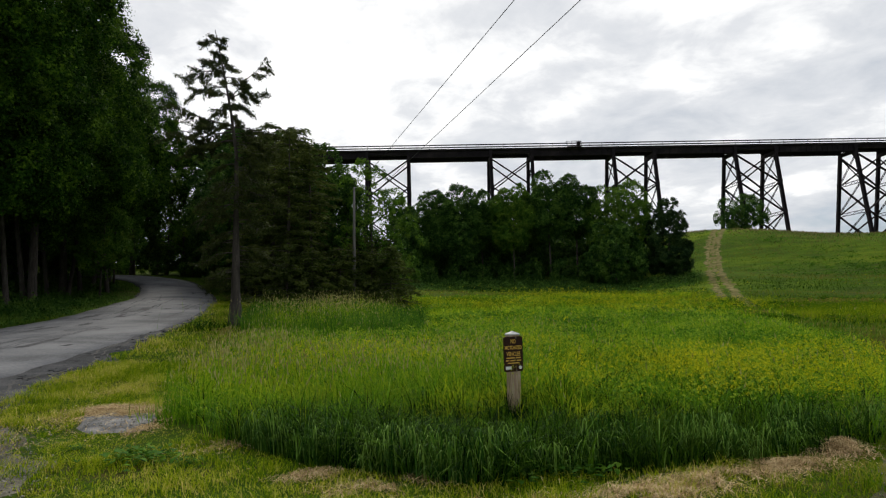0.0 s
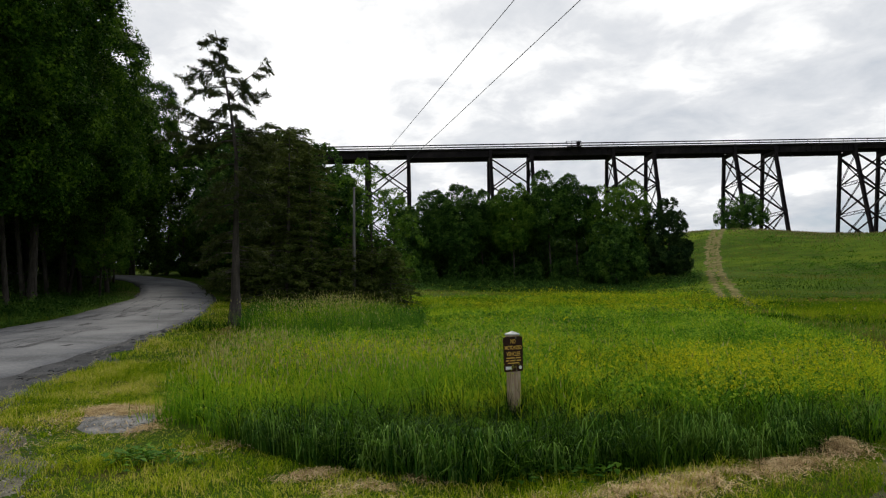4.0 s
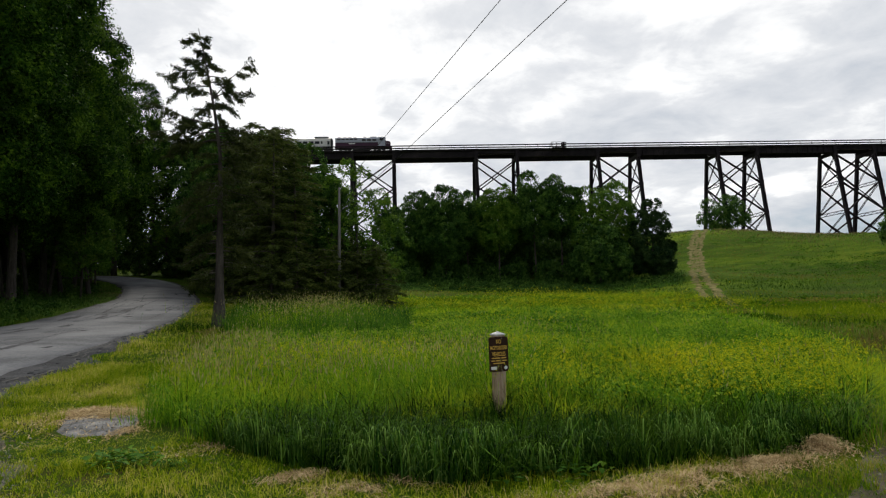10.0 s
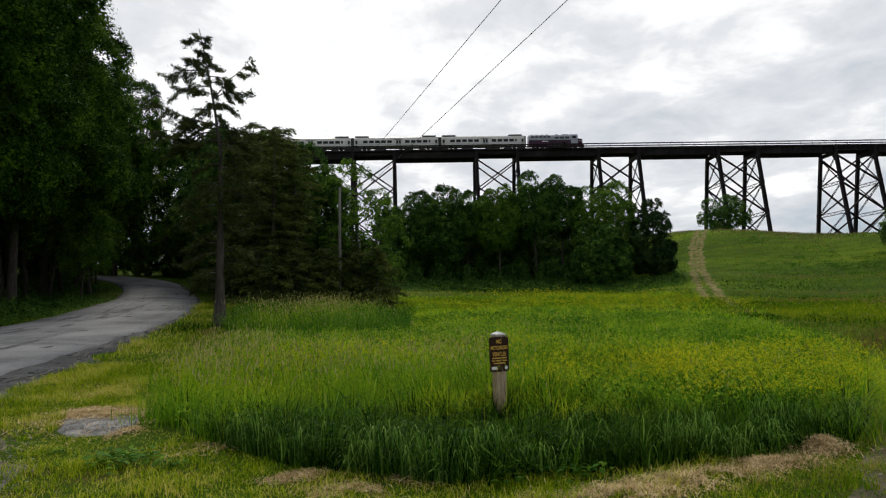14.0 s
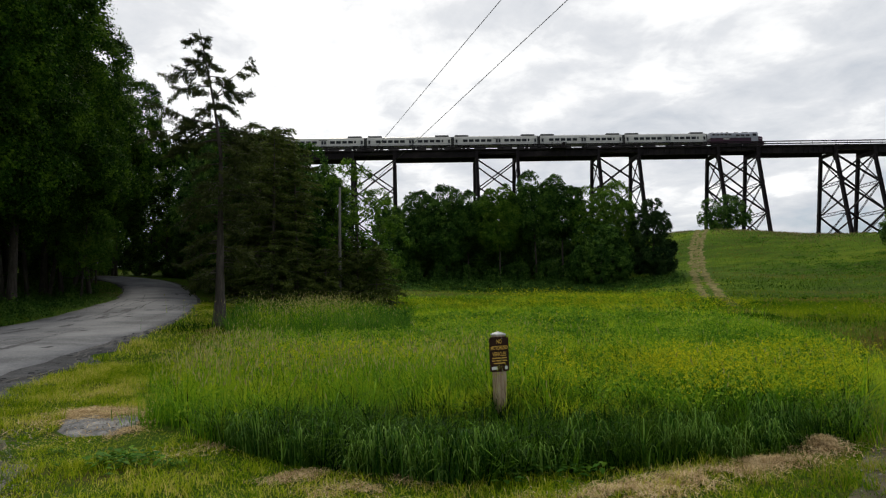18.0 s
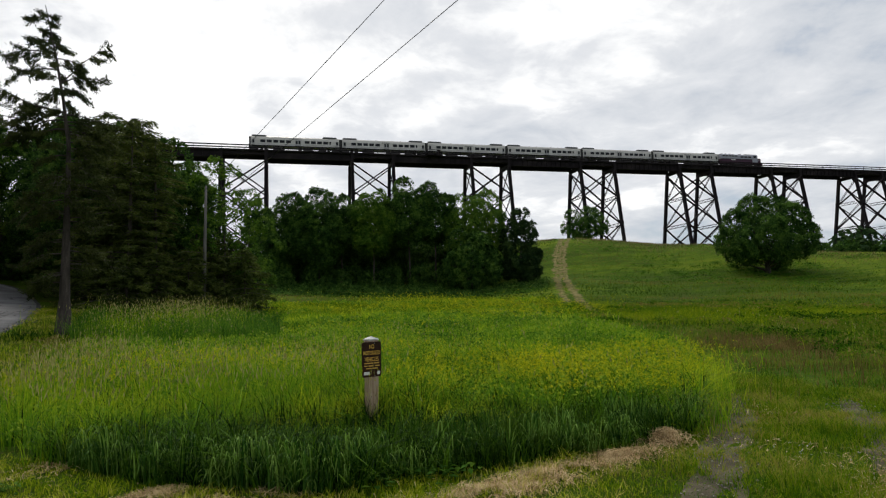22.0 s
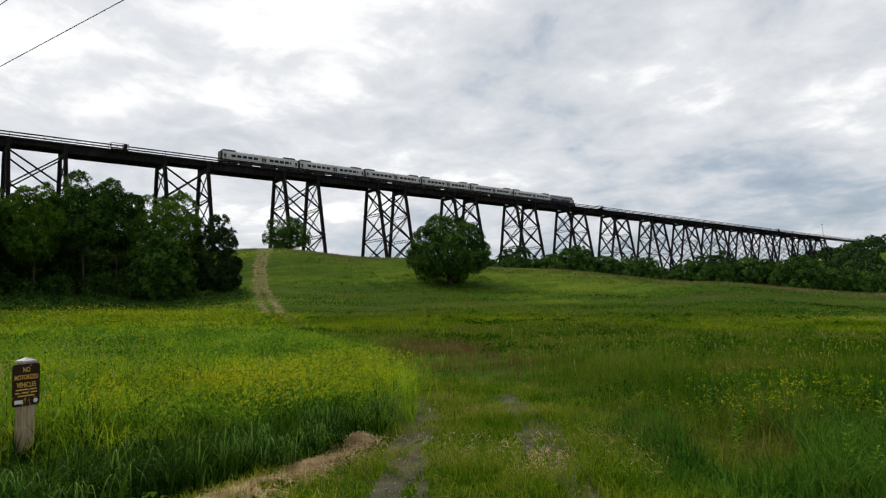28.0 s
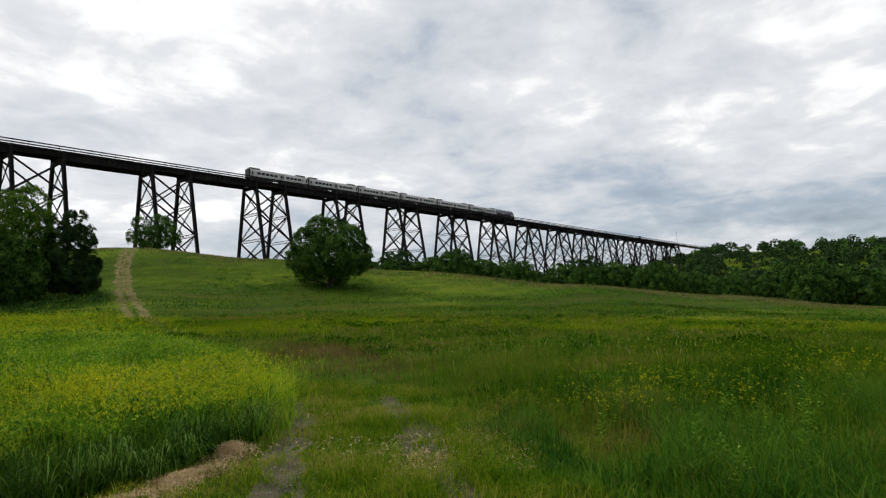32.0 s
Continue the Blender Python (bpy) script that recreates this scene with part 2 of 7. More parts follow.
GRASS_SHORT = material("mown_grass_blades", [(0.063, 0.142, 0.003), (0.194, 0.285, 0.007), (0.388, 0.433, 0.016), (0.593, 0.502, 0.137)], 0.7, 0.7, 4.0, 0.0, spread=0.4, island=True, through_light=0.3, gloss=0.02)
# greener turf than by the lane, darkened to paint the weaker light there
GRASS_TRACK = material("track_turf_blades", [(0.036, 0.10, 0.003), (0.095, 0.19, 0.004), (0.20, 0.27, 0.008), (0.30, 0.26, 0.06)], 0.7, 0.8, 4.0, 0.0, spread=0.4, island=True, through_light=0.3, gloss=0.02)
SEED = material("grass_seed_heads", [(0.18, 0.175, 0.05), (0.28, 0.26, 0.09), (0.40, 0.36, 0.15)], 0.8, 0.5, 5.0, 0.0, spread=0.5, island=True, through_light=0.3, gloss=0.02)
FLOWER = material("yellow_flowers", [(0.30, 0.36, 0.006), (0.46, 0.47, 0.010), (0.66, 0.60, 0.015)], 0.7, 0.5, 6.0, 0.0, spread=0.4, island=True, through_light=0.35, gloss=0.02)
GRASS_WEED = material("leafy_weed_leaves", [(0.032, 0.105, 0.008), (0.115, 0.25, 0.016), (0.31, 0.43, 0.03)], 0.6, 0.3, 2.0, 0.0, spread=0.4, island=True, through_light=0.3, gloss=0.02)
WHITE_FLOWER = material("white_flowers", [(0.55, 0.55, 0.5), (0.75, 0.75, 0.7)], 0.7, 2.0, 20.0, 0.0)


def ground_material():
    """Meadow turf: greens with yellow-flowered and drab patches, mown strip near the road."""
    mat = bpy.data.materials.new("meadow_turf")
    mat.use_nodes = True
    make, link = links(mat.node_tree)
    out = make("ShaderNodeOutputMaterial")
    bsdf = make("ShaderNodeBsdfPrincipled", Roughness=0.9)
    bsdf.inputs["Specular IOR Level"].default_value = 0.03
    at = make("ShaderNodeTexCoord")
    wide = make("ShaderNodeTexNoise", Scale=0.045, Detail=5.0, Roughness=0.6)
    mid = make("ShaderNodeTexNoise", Scale=0.7, Detail=6.0, Roughness=0.7)
    fine = make("ShaderNodeTexNoise", Scale=7.0, Detail=6.0, Roughness=0.8)
    streak = make("ShaderNodeMapping"); streak.inputs["Scale"].default_value = (0.35, 1.0, 1.0)
    link(at.outputs["Object"], streak.inputs["Vector"])
    for n in (wide, mid, fine):
        link((streak if n is not fine else at).outputs[0 if n is not fine else 3], n.inputs["Vector"])
    a = make("ShaderNodeMath"); a.operation = "MULTIPLY_ADD"; a.inputs[1].default_value = 0.6
    link(mid.outputs["Fac"], a.inputs[0]); link(wide.outputs["Fac"], a.inputs[2])
    b = make("ShaderNodeMath"); b.operation = "MULTIPLY_ADD"; b.inputs[1].default_value = 0.5
    link(fine.outputs["Fac"], b.inputs[0]); link(a.outputs[0], b.inputs[2])
    col = ramp(make("ShaderNodeValToRGB"), (0.66, (0.080, 0.068, 0.018)), (0.75, (0.028, 0.058, 0.003)), (0.85, (0.056, 0.102, 0.004)), (0.95, (0.115, 0.155, 0.008)))
    sc = make("ShaderNodeMath"); sc.operation = "MULTIPLY"; sc.inputs[1].default_value = 0.79
    link(b.outputs[0], sc.inputs[0]); link(sc.outputs[0], col.inputs[0])
    link(col.outputs[0], bsdf.inputs["Base Color"])
    bump = make("ShaderNodeBump", Strength=0.6, Distance=0.12)
    link(b.outputs[0], bump.inputs["Height"]); link(bump.outputs[0], bsdf.inputs["Normal"])
    link(bsdf.outputs[0], out.inputs[0])
    return mat


TURF = ground_material()


# ---------------------------------------------------------------- mesh tools
class Geo:
    """Collects boxes, beams, tubes and sheets for one mesh."""

    def __init__(self):
        self.v, self.f = [], []

    def add(self, verts, faces):
        k = len(self.v)
        self.v += [tuple(p) for p in verts]
        self.f += [tuple(i + k for i in f) for f in faces]
        return self

    def box(self, x0, x1, y0, y1, z0, z1, c=0.0):
        """A box; c chamfers its upright and top edges."""
        if c:
            ring = lambda d, z: [(x0 + c + d, y0 + d, z), (x1 - c - d, y0 + d, z), (x1 - d, y0 + c + d, z), (x1 - d, y1 - c - d, z), (x1 - c - d, y1 - d, z), (x0 + c + d, y1 - d, z), (x0 + d, y1 - c - d, z), (x0 + d, y0 + c + d, z)]
            vs = ring(0, z0) + ring(0, z1 - c) + ring(c, z1)
            fs = [tuple(range(7, -1, -1)), tuple(range(16, 24))]
            for r in (0, 8):
                fs += [(r + i, r + (i + 1) % 8, r + 8 + (i + 1) % 8, r + 8 + i) for i in range(8)]
            return self.add(vs, fs)
        vs = [(x, y, z) for z in (z0, z1) for x, y in ((x0, y0), (x1, y0), (x1, y1), (x0, y1))]
        return self.add(vs, [(3, 2, 1, 0), (4, 5, 6, 7), (0, 1, 5, 4), (1, 2, 6, 5), (2, 3, 7, 6), (3, 0, 4, 7)])

    def beam(self, p, q, w, h=None, up=(0, 0, 1)):
        p, q = Vector(p), Vector(q)
        d = (q - p).normalized()
        s = d.cross(Vector(up))
        s = s.normalized() if s.length > 1e-4 else Vector((1, 0, 0))
        t = s.cross(d)
        h = w if h is None else h
        vs = [o + s * a * w / 2 + t * b * h / 2 for o in (p, q) for a, b in ((-1, -1), (1, -1), (1, 1), (-1, 1))]
        return self.add(vs, [(3, 2, 1, 0), (4, 5, 6, 7), (0, 1, 5, 4), (1, 2, 6, 5), (2, 3, 7, 6), (3, 0, 4, 7)])

    def tube(self, points, radii, n=8):
        pts = [Vector(p) for p in points]
        vs, fs = [], []
        for i, p in enumerate(pts):
            d = (pts[min(i + 1, len(pts) - 1)] - pts[max(i - 1, 0)]).normalized()
            s = d.cross(Vector((0.13, 1, 0.07))).normalized()
            t = d.cross(s)
            r = radii[i]
            vs += [p + (s * math.cos(a) + t * math.sin(a)) * r for a in [2 * math.pi * k / n for k in range(n)]]
        for i in range(len(pts) - 1):
            fs += [(i * n + k, i * n + (k + 1) % n, (i + 1) * n + (k + 1) % n, (i + 1) * n + k) for k in range(n)]
        fs += [tuple(range(n - 1, -1, -1)), tuple(range((len(pts) - 1) * n, len(pts) * n))]
        return self.add(vs, fs)

    def mesh(self, name, mat, smooth=False):
        me = bpy.data.meshes.new(name)
        me.from_pydata(self.v, [], self.f)
        me.materials.append(mat)
        if smooth:
            me.polygons.foreach_set("use_smooth", [True] * len(me.polygons))
        me.update()
        return me


def quads_mesh(name, corners, mat, smooth=False):
    """A mesh of loose quads from an array (n, 4, 3)."""
    n = len(corners)
    me = bpy.data.meshes.new(name)
    me.vertices.add(4 * n); me.loops.add(4 * n); me.polygons.add(n)
    me.vertices.foreach_set("co", np.asarray(corners, np.float32).ravel())
    me.loops.foreach_set("vertex_index", np.arange(4 * n, dtype=np.int32))
    me.polygons.foreach_set("loop_start", np.arange(0, 4 * n, 4, dtype=np.int32))
    me.materials.append(mat)
    me.update(calc_edges=True)
    return me


def strips_mesh(name, rows, mat):
    """A mesh of blades: rows is (n, k, 2, 3), k pairs of points up each blade."""
    n, k = rows.shape[:2]
    me = bpy.data.meshes.new(name)
    idx = np.arange(n * k * 2).reshape(n, k, 2)
    f = np.stack([idx[:, :-1, 0], idx[:, :-1, 1], idx[:, 1:, 1], idx[:, 1:, 0]], -1).reshape(-1, 4)
    me.vertices.add(n * k * 2); me.loops.add(f.size); me.polygons.add(len(f))
    me.vertices.foreach_set("co", np.asarray(rows, np.float32).ravel())
    me.loops.foreach_set("vertex_index", f.ravel().astype(np.int32))
    me.polygons.foreach_set("loop_start", np.arange(0, f.size, 4, dtype=np.int32))
    me.materials.append(mat)
    me.update(calc_edges=True)
    return me


def part(name, me, parent, label="", at=None):
    """Links a mesh as one object under a thing or a part."""
    ob = new(name, me)
    ob.parent = parent
    if at is not None:
        ob.matrix_basis = at
    return tagged(ob, label)


def thing(name, label, category, at=None, group="", me=None, kind=""):
    ob = new(name, me)
    if at is not None:
        ob.matrix_basis = at
    return tagged(ob, label, category, group, kind)


# ---------------------------------------------------------------- the lie of the land
RING = [0, 9, 20, 45, 80, 115, 170, 300, 700, 1500, 4000]
LAND = [  # degrees right of +y, then heights at the rings
    (-180, [0, 0, 0.1, 0.3, 0.6, 1, 2, 4, 8, 20, 20]),
    (-75, [0, 0, 0.3, 1.4, 4, 6, 8, 10, 14, 20, 20]),
    (-45, [0, 0, 0.4, 2.2, 6, 8.5, 10, 14, 20, 25, 20]),
    (-22, [0, 0, 0.42, 2.0, 6, 9, 11, 14, 20, 25, 20]),
    (-8, [0, 0, 0.36, 1.75, 4.6, 9.5, 10, 8, 10, 15, 20]),
    (5, [0, 0, 0.28, 1.3, 4.0, 11.5, 9, -2, 0, 10, 20]),
    (16, [0, 0, 0.2, 1.05, 3.8, 12.6, 9, -8, -4, 10, 20]),
    (24, [0, 0, 0.15, 0.85, 4.6, 13.0, 10, -10, -5, 10, 20]),
    (35, [0, 0, 0.1, 0.7, 3.7, 10.7, 7, -12, -5, 10, 20]),
    (46, [0, 0, 0.05, 0.45, 3.0, 8.1, 3, -14, 0, 15, 20]),
    (62, [0, 0, 0.0, -0.15, 1.5, 4.1, -2, -14, 12, 20, 20]),
    (75, [0, 0, -0.1, -0.65, -0.3, 0.8, -5, -12, 41, 25, 20]),
    (86, [0, 0, -0.15, -1.1, -1.6, -1.7, -6, -8, 37, 28, 20]),
    (120, [0, 0, -0.2, -1.2, -2, -3, -4, -4, 10, 20, 20]),
    (180, [0, 0, 0.1, 0.3, 0.6, 1, 2, 4, 8, 20, 20]),
]
LAND_PHI = np.array([a for a, _ in LAND], float)
LAND_Z = np.array([z for _, z in LAND], float)


def land(x, y):
    """Height of the bare ground at x, y (numbers or arrays)."""
    x, y = np.atleast_1d(np.asarray(x, float)), np.atleast_1d(np.asarray(y, float))
    r, phi = np.hypot(x, y), np.degrees(np.arctan2(x, y))
    i = np.clip(np.searchsorted(LAND_PHI, phi, side="right") - 1, 0, len(LAND_PHI) - 2)
    w = (phi - LAND_PHI[i]) / (LAND_PHI[i + 1] - LAND_PHI[i])
    w = w * w * (3 - 2 * w) * 0.5 + w * 0.5
    prof = LAND_Z[i] * (1 - w)[..., None] + LAND_Z[i + 1] * w[..., None]
    rr = np.array(RING, float)
    k = np.clip(np.searchsorted(rr, r, side="right") - 1, 0, len(rr) - 2)
    take = lambda j: np.take_along_axis(prof, np.clip(j, 0, len(rr) - 1)[..., None], -1)[..., 0]
    rk = lambda j: rr[np.clip(j, 0, len(rr) - 1)]
    h = rk(k + 1) - rk(k)
    t = (r - rk(k)) / h
    secant = lambda j: (take(j + 1) - take(j)) / np.maximum(rk(j + 1) - rk(j), 1e-6)
    s0, s1, s2 = np.where(k > 0, secant(k - 1), 0), secant(k), np.where(k < len(rr) - 2, secant(np.minimum(k + 1, len(rr) - 2)), 0)
    lim = lambda a, b: np.where(a * b > 0, 2 * a * b / (a + b + 1e-12), 0)
    m0, m1 = lim(s0, s1), lim(s1, s2)
    z = take(k) * (2 * t**3 - 3 * t**2 + 1) + h * m0 * (t**3 - 2 * t**2 + t) + take(k + 1) * (-2 * t**3 + 3 * t**2) + h * m1 * (t**3 - t**2)
    z = z + np.clip((r - 4) / 30, 0, 1) * 0.07 * (np.sin(x * 0.31 + 1.3 * np.sin(y * 0.17)) + np.sin(y * 0.23 + 1.1 * np.sin(x * 0.13)))
    return z


def ground_z(x, y):
    return float(land(x, y)[0])


def build_ground():
    radii = np.concatenate([[0.0], np.geomspace(0.6, 130, 190), np.geomspace(134, 4500, 50)])
    n = 432
    a = np.linspace(0, 2 * np.pi, n, endpoint=False)
    X, Y = np.outer(radii[1:], np.sin(a)), np.outer(radii[1:], np.cos(a))
    Z = land(X.ravel(), Y.ravel()).reshape(X.shape)
    co = np.concatenate([[[0, 0, 0]], np.stack([X, Y, Z], -1).reshape(-1, 3)])
    m = len(radii) - 1
    idx = 1 + np.arange(m * n).reshape(m, n)
    nxt = np.roll(idx, -1, 1)
    f = np.stack([idx[:-1], idx[1:], nxt[1:], nxt[:-1]], -1).reshape(-1, 4)[:, ::-1]
    me = bpy.data.meshes.new("ground")
    me.from_pydata(co.tolist(), [], [(0, int(idx[0][j]), int(nxt[0][j]))[::-1] for j in range(n)] + f.tolist())
    me.materials.append(TURF)
    me.polygons.foreach_set("use_smooth", [True] * len(me.polygons))
    me.update()
    thing("ground", "rolling green meadow turf rising to a low hill", "ground", me=me, kind="structure")


build_ground()


# ---------------------------------------------------------------- road
def smooth_line(points, step):
    """A Catmull-Rom line through the points."""
    p = [Vector(q) for q in points]
    p = [p[0] * 2 - p[1]] + p + [p[-1] * 2 - p[-2]]
    out = []
    for i in range(1, len(p) - 2):
        n = max(2, int((p[i + 1] - p[i]).length / step))
        for k in range(n):
            t = k / n
            out.append(0.5 * ((2 * p[i]) + (-p[i - 1] + p[i + 1]) * t + (2 * p[i - 1] - 5 * p[i] + 4 * p[i + 1] - p[i + 2]) * t * t + (-p[i - 1] + 3 * p[i] - 3 * p[i + 1] + p[i + 2]) * t**3))
    return out + [p[-2]]


ROAD = [(-10.4, -60), (-10.2, -25), (-10.6, -6), (-11.4, 6), (-12.5, 13.5), (-13.8, 20.5), (-14.7, 26.5), (-15.5, 31), (-16.8, 36.8), (-18.8, 43.5), (-22.0, 51), (-25.0, 56.6), (-28.6, 60.2), (-33.5, 62.2), (-41, 63), (-58, 64)]
HALF = ([13, 26, 36, 43, 51, 60], [3.15, 3.2, 2.85, 2.65, 2.4, 2.35])      # half the lane's width along y
VERGE_EDGE = ([6, 8, 13, 19, 30, 44], [5.4, 5.2, 4.45, 4.05, 3.3, 2.8])      # outer edge of the broken verge along y


def ribbon(name, line, left, right, lift, mat, cols, ragged, label, category, seed, drop=0.25):
    """A paved strip laid on the ground along a line, with ragged edges and a body below."""
    rng = np.random.default_rng(seed)
    pts = smooth_line([(x, y, 0) for x, y in line], 0.45)
    g = Geo()
    rag = rng.normal(0, 1, (len(pts), 2))
    for _ in range(2):
        rag = 0.5 * rag + 0.25 * np.roll(rag, 1, 0) + 0.25 * np.roll(rag, -1, 0)
    rows = []
    for i, p in enumerate(pts):
        d = (pts[min(i + 1, len(pts) - 1)] - pts[max(i - 1, 0)]).normalized()
        s = Vector((d.y, -d.x, 0))
        narrow = min(1.0, max(0.0, (p.y - 16) / 14))
        a, b = -np.interp(p.y, *left) + rag[i, 0] * ragged * 0.5, np.interp(p.y, *right) + rag[i, 1] * ragged * (1 - 0.8 * narrow)
        row = []
        for k in range(cols + 1):
            t = k / cols
            q = p + s * (a + (b - a) * t)
            camber = lift + 0.05 * (1 - (2 * t - 1) ** 2)
            row.append((q.x, q.y, q.z + ground_z(q.x, q.y) + camber))
        row = [(row[0][0], row[0][1], row[0][2] - drop)] + row + [(row[-1][0], row[-1][1], row[-1][2] - drop)]
        rows.append(row)
    w = cols + 3
    vs = [q for row in rows for q in row]
    fs = [(i * w + k, i * w + k + 1, (i + 1) * w + k + 1, (i + 1) * w + k) for i in range(len(rows) - 1) for k in range(w - 1)]
    g.add(vs, fs)
    return thing(name, label, category, me=g.mesh(name, mat, True), kind="structure")


ribbon("road_shoulder", ROAD, (HALF[0], [h + 0.15 for h in HALF[1]]), VERGE_EDGE, 0.012, TAR, 8, 0.42, "dark broken asphalt verge along the lane", "road", 3)
ribbon("road", ROAD, HALF, HALF, 0.060, ASPHALT, 8, 0.20, "pale worn asphalt country lane with cracks", "road", 4)


# ---------------------------------------------------------------- viaduct
AZ = radians(88.647)
ALONG = Vector((math.sin(AZ), math.cos(AZ), 0))
ACROSS = Vector((-ALONG.y, ALONG.x, 0))          # away from the camera
FACE, TOPZ, WIDE = 181.7, 44.4, 7.2              # near leg tops: distance, height; leg spacing across
RAILZ = 47.65
PITCH, BENT, BATTER, PANEL = 36.58, 12.19, 0.165, 9.1
FIRST, LAST, ORIGIN = -10, 15, 19.0              # towers, station of tower 0


def at_station(s, d=0.0, z=0.0):
    """World point: s along the line, d behind the near leg plane."""
    return ALONG * s + ACROSS * (FACE + d) + Vector((0, 0, z))


VIADUCT = Matrix.LocRotScale(None, Euler((0, 0, math.pi / 2 - AZ)), None)


def station(s, d=0.0, z=0.0):
    """Pose with x along the line and y away from the camera."""
    return Matrix.Translation(at_station(s, d, z)) @ VIADUCT


def lattice(g, p, q, depth, side, w=0.09, n=8):
    """A light built-up bar of two flanges and zigzag lacing; depth along side."""
    p, q, side = Vector(p), Vector(q), Vector(side).normalized() * depth / 2
    g.beam(p + side, q + side, w, w); g.beam(p - side, q - side, w, w)
    for i in range(n):
        a, b = p.lerp(q, i / n), p.lerp(q, (i + 1) / n)
        sg = side if i % 2 else -side
        g.beam(a + sg, b - sg, w * 0.6, w * 0.6)


TOWER_MESHES = {}


def tower_mesh(key, build):
    if key not in TOWER_MESHES:
        g = Geo()
        build(g)
        TOWER_MESHES[key] = g.mesh(key[0], STEEL)
    return TOWER_MESHES[key]


def build_tower(k):
    s = ORIGIN + k * PITCH
    foot = min(ground_z(*at_station(s, -6).to_2d()), ground_z(*at_station(s + BENT, WIDE + 6).to_2d()), ground_z(*at_station(s, 12).to_2d()))
    height = TOPZ - foot + 0.6
    if height < 3:
        return
    panels = max(1, math.ceil(height / PANEL))
    t = thing("viaduct_tower", "tall dark riveted steel viaduct tower with crossed bracing", "bridge tower", station(s, 0, TOPZ), "viaduct towers")
    dep = panels * PANEL
    near = lambda z: BATTER * z            # z is negative downwards
    far = lambda z: WIDE - BATTER * z
    for x in (0.0, BENT):
        for fn, nm in ((near, 0), (far, 1)):
            def leg(g, fn=fn):
                p, q = Vector((0, fn(0), 0)), Vector((0, fn(-dep), -dep))
                for off in (-0.33, 0.33):
                    g.beam(p + Vector((off, 0, 0)), q + Vector((off, 0, 0)), 0.24, 0.85, up=(0, 1, 0))
                g.beam(p, q, 0.62, 0.10, up=(0, 1, 0))
                for i in range(1, panels + 1):
                    z = -i * PANEL
                    g.box(-0.5, 0.5, fn(z) - 0.42, fn(z) + 0.42, z - 0.7, z + 0.7)
            part("leg", tower_mesh(("leg", nm, panels), leg), t, at=pose(x, 0, 0))
    for i in range(panels):
        z0, z1 = -i * PANEL - (0.5 if i == 0 else 0), -(i + 1) * PANEL
        for fn, nm in ((near, 0), (far, 1)):
            for d in (0, 1):
                def brace(g, fn=fn, d=d, z0=z0, z1=z1):
                    xa, xb = (0.2, BENT - 0.2) if d == 0 else (BENT - 0.2, 0.2)
                    g.beam((xa, fn(z0), z0), (xb, fn(z1), z1), 0.30, 0.72, up=(0, 1, 0))
                part("cross_brace", tower_mesh(("cross_brace", nm, d, i), brace), t)
        for x in (0.0, BENT):
            def strut(g, z1=z1):
                lattice(g, (0, near(z1), z1), (0, far(z1), z1), 0.85, (0, 0, 1), 0.17, 8)
            part("strut", tower_mesh(("strut", i), strut), t, at=pose(x, 0, 0))
            for d in (0, 1):
                def lace(g, d=d, z0=z0, z1=z1):
                    a, b = ((near(z0), far(z1)), (far(z0), near(z1)))[d]
                    lattice(g, (0, a, z0), (0, b, z1), 0.55, (0, 1, 0.35), 0.13, 12)
                part("lacing", tower_mesh(("lacing", d, i), lace), t, at=pose(x, 0, 0))
    def cap(g):
        g.box(-0.35, 0.35, -0.5, WIDE + 0.5, -0.3, 0.75)
        for y in (-0.1, WIDE + 0.1):
            g.box(-0.42, 0.42, y - 0.22, y + 0.22, 0.4, 2.25)
        for y in (0.0, WIDE):
            g.add([(-0.3, y + sg * 0.3, -0.3) for sg in (1, -1)] + [(-0.3, y - 1.6 * (1 if y else -1), -0.3), (-0.3, y, -2.4)], [(0, 1, 2), (0, 2, 3)])
    for x in (0.0, BENT):
        part("cap_beam", tower_mesh(("cap_beam",), cap), t, at=pose(x, 0, 0))


for k in range(FIRST, LAST + 1):
    build_tower(k)


def girder_meshes(length, depth):
    plate, stiff, flange = Geo(), Geo(), Geo()
    top = RAILZ - 0.9 - TOPZ
    plate.box(0, length, -0.03, 0.03, top - depth, top)
    flange.box(0, length, -0.28, 0.28, top - 0.07, top)
    flange.box(0, length, -0.28, 0.28, top - depth - 0.07, top - depth)
    n = max(3, round(length / 1.6))
    for i in range(n + 1):
        x = 0.08 + (length - 0.16) * i / n
        stiff.box(x - 0.06, x + 0.06, -0.24, 0.24, top - depth, top - 0.07)
    return plate.mesh("web_plate", STEEL), flange.mesh("flange", STEEL), stiff.mesh("web_stiffening", STEEL)


SHORT, LONG = girder_meshes(BENT, 0.95), girder_meshes(PITCH - BENT, 1.95)


def sway_mesh(depth):
    """Two crossed bars in one welded frame between the girders."""
    g = Geo()
    g.beam((0, 0.6, -0.3), (0, WIDE - 0.6, -depth + 0.3), 0.12)
    g.beam((0, WIDE - 0.6, -0.3), (0, 0.6, -depth + 0.3), 0.12)
    return g.mesh("sway_frame", STEEL)


SWAY = {0.95: sway_mesh(0.95), 1.95: sway_mesh(1.95)}


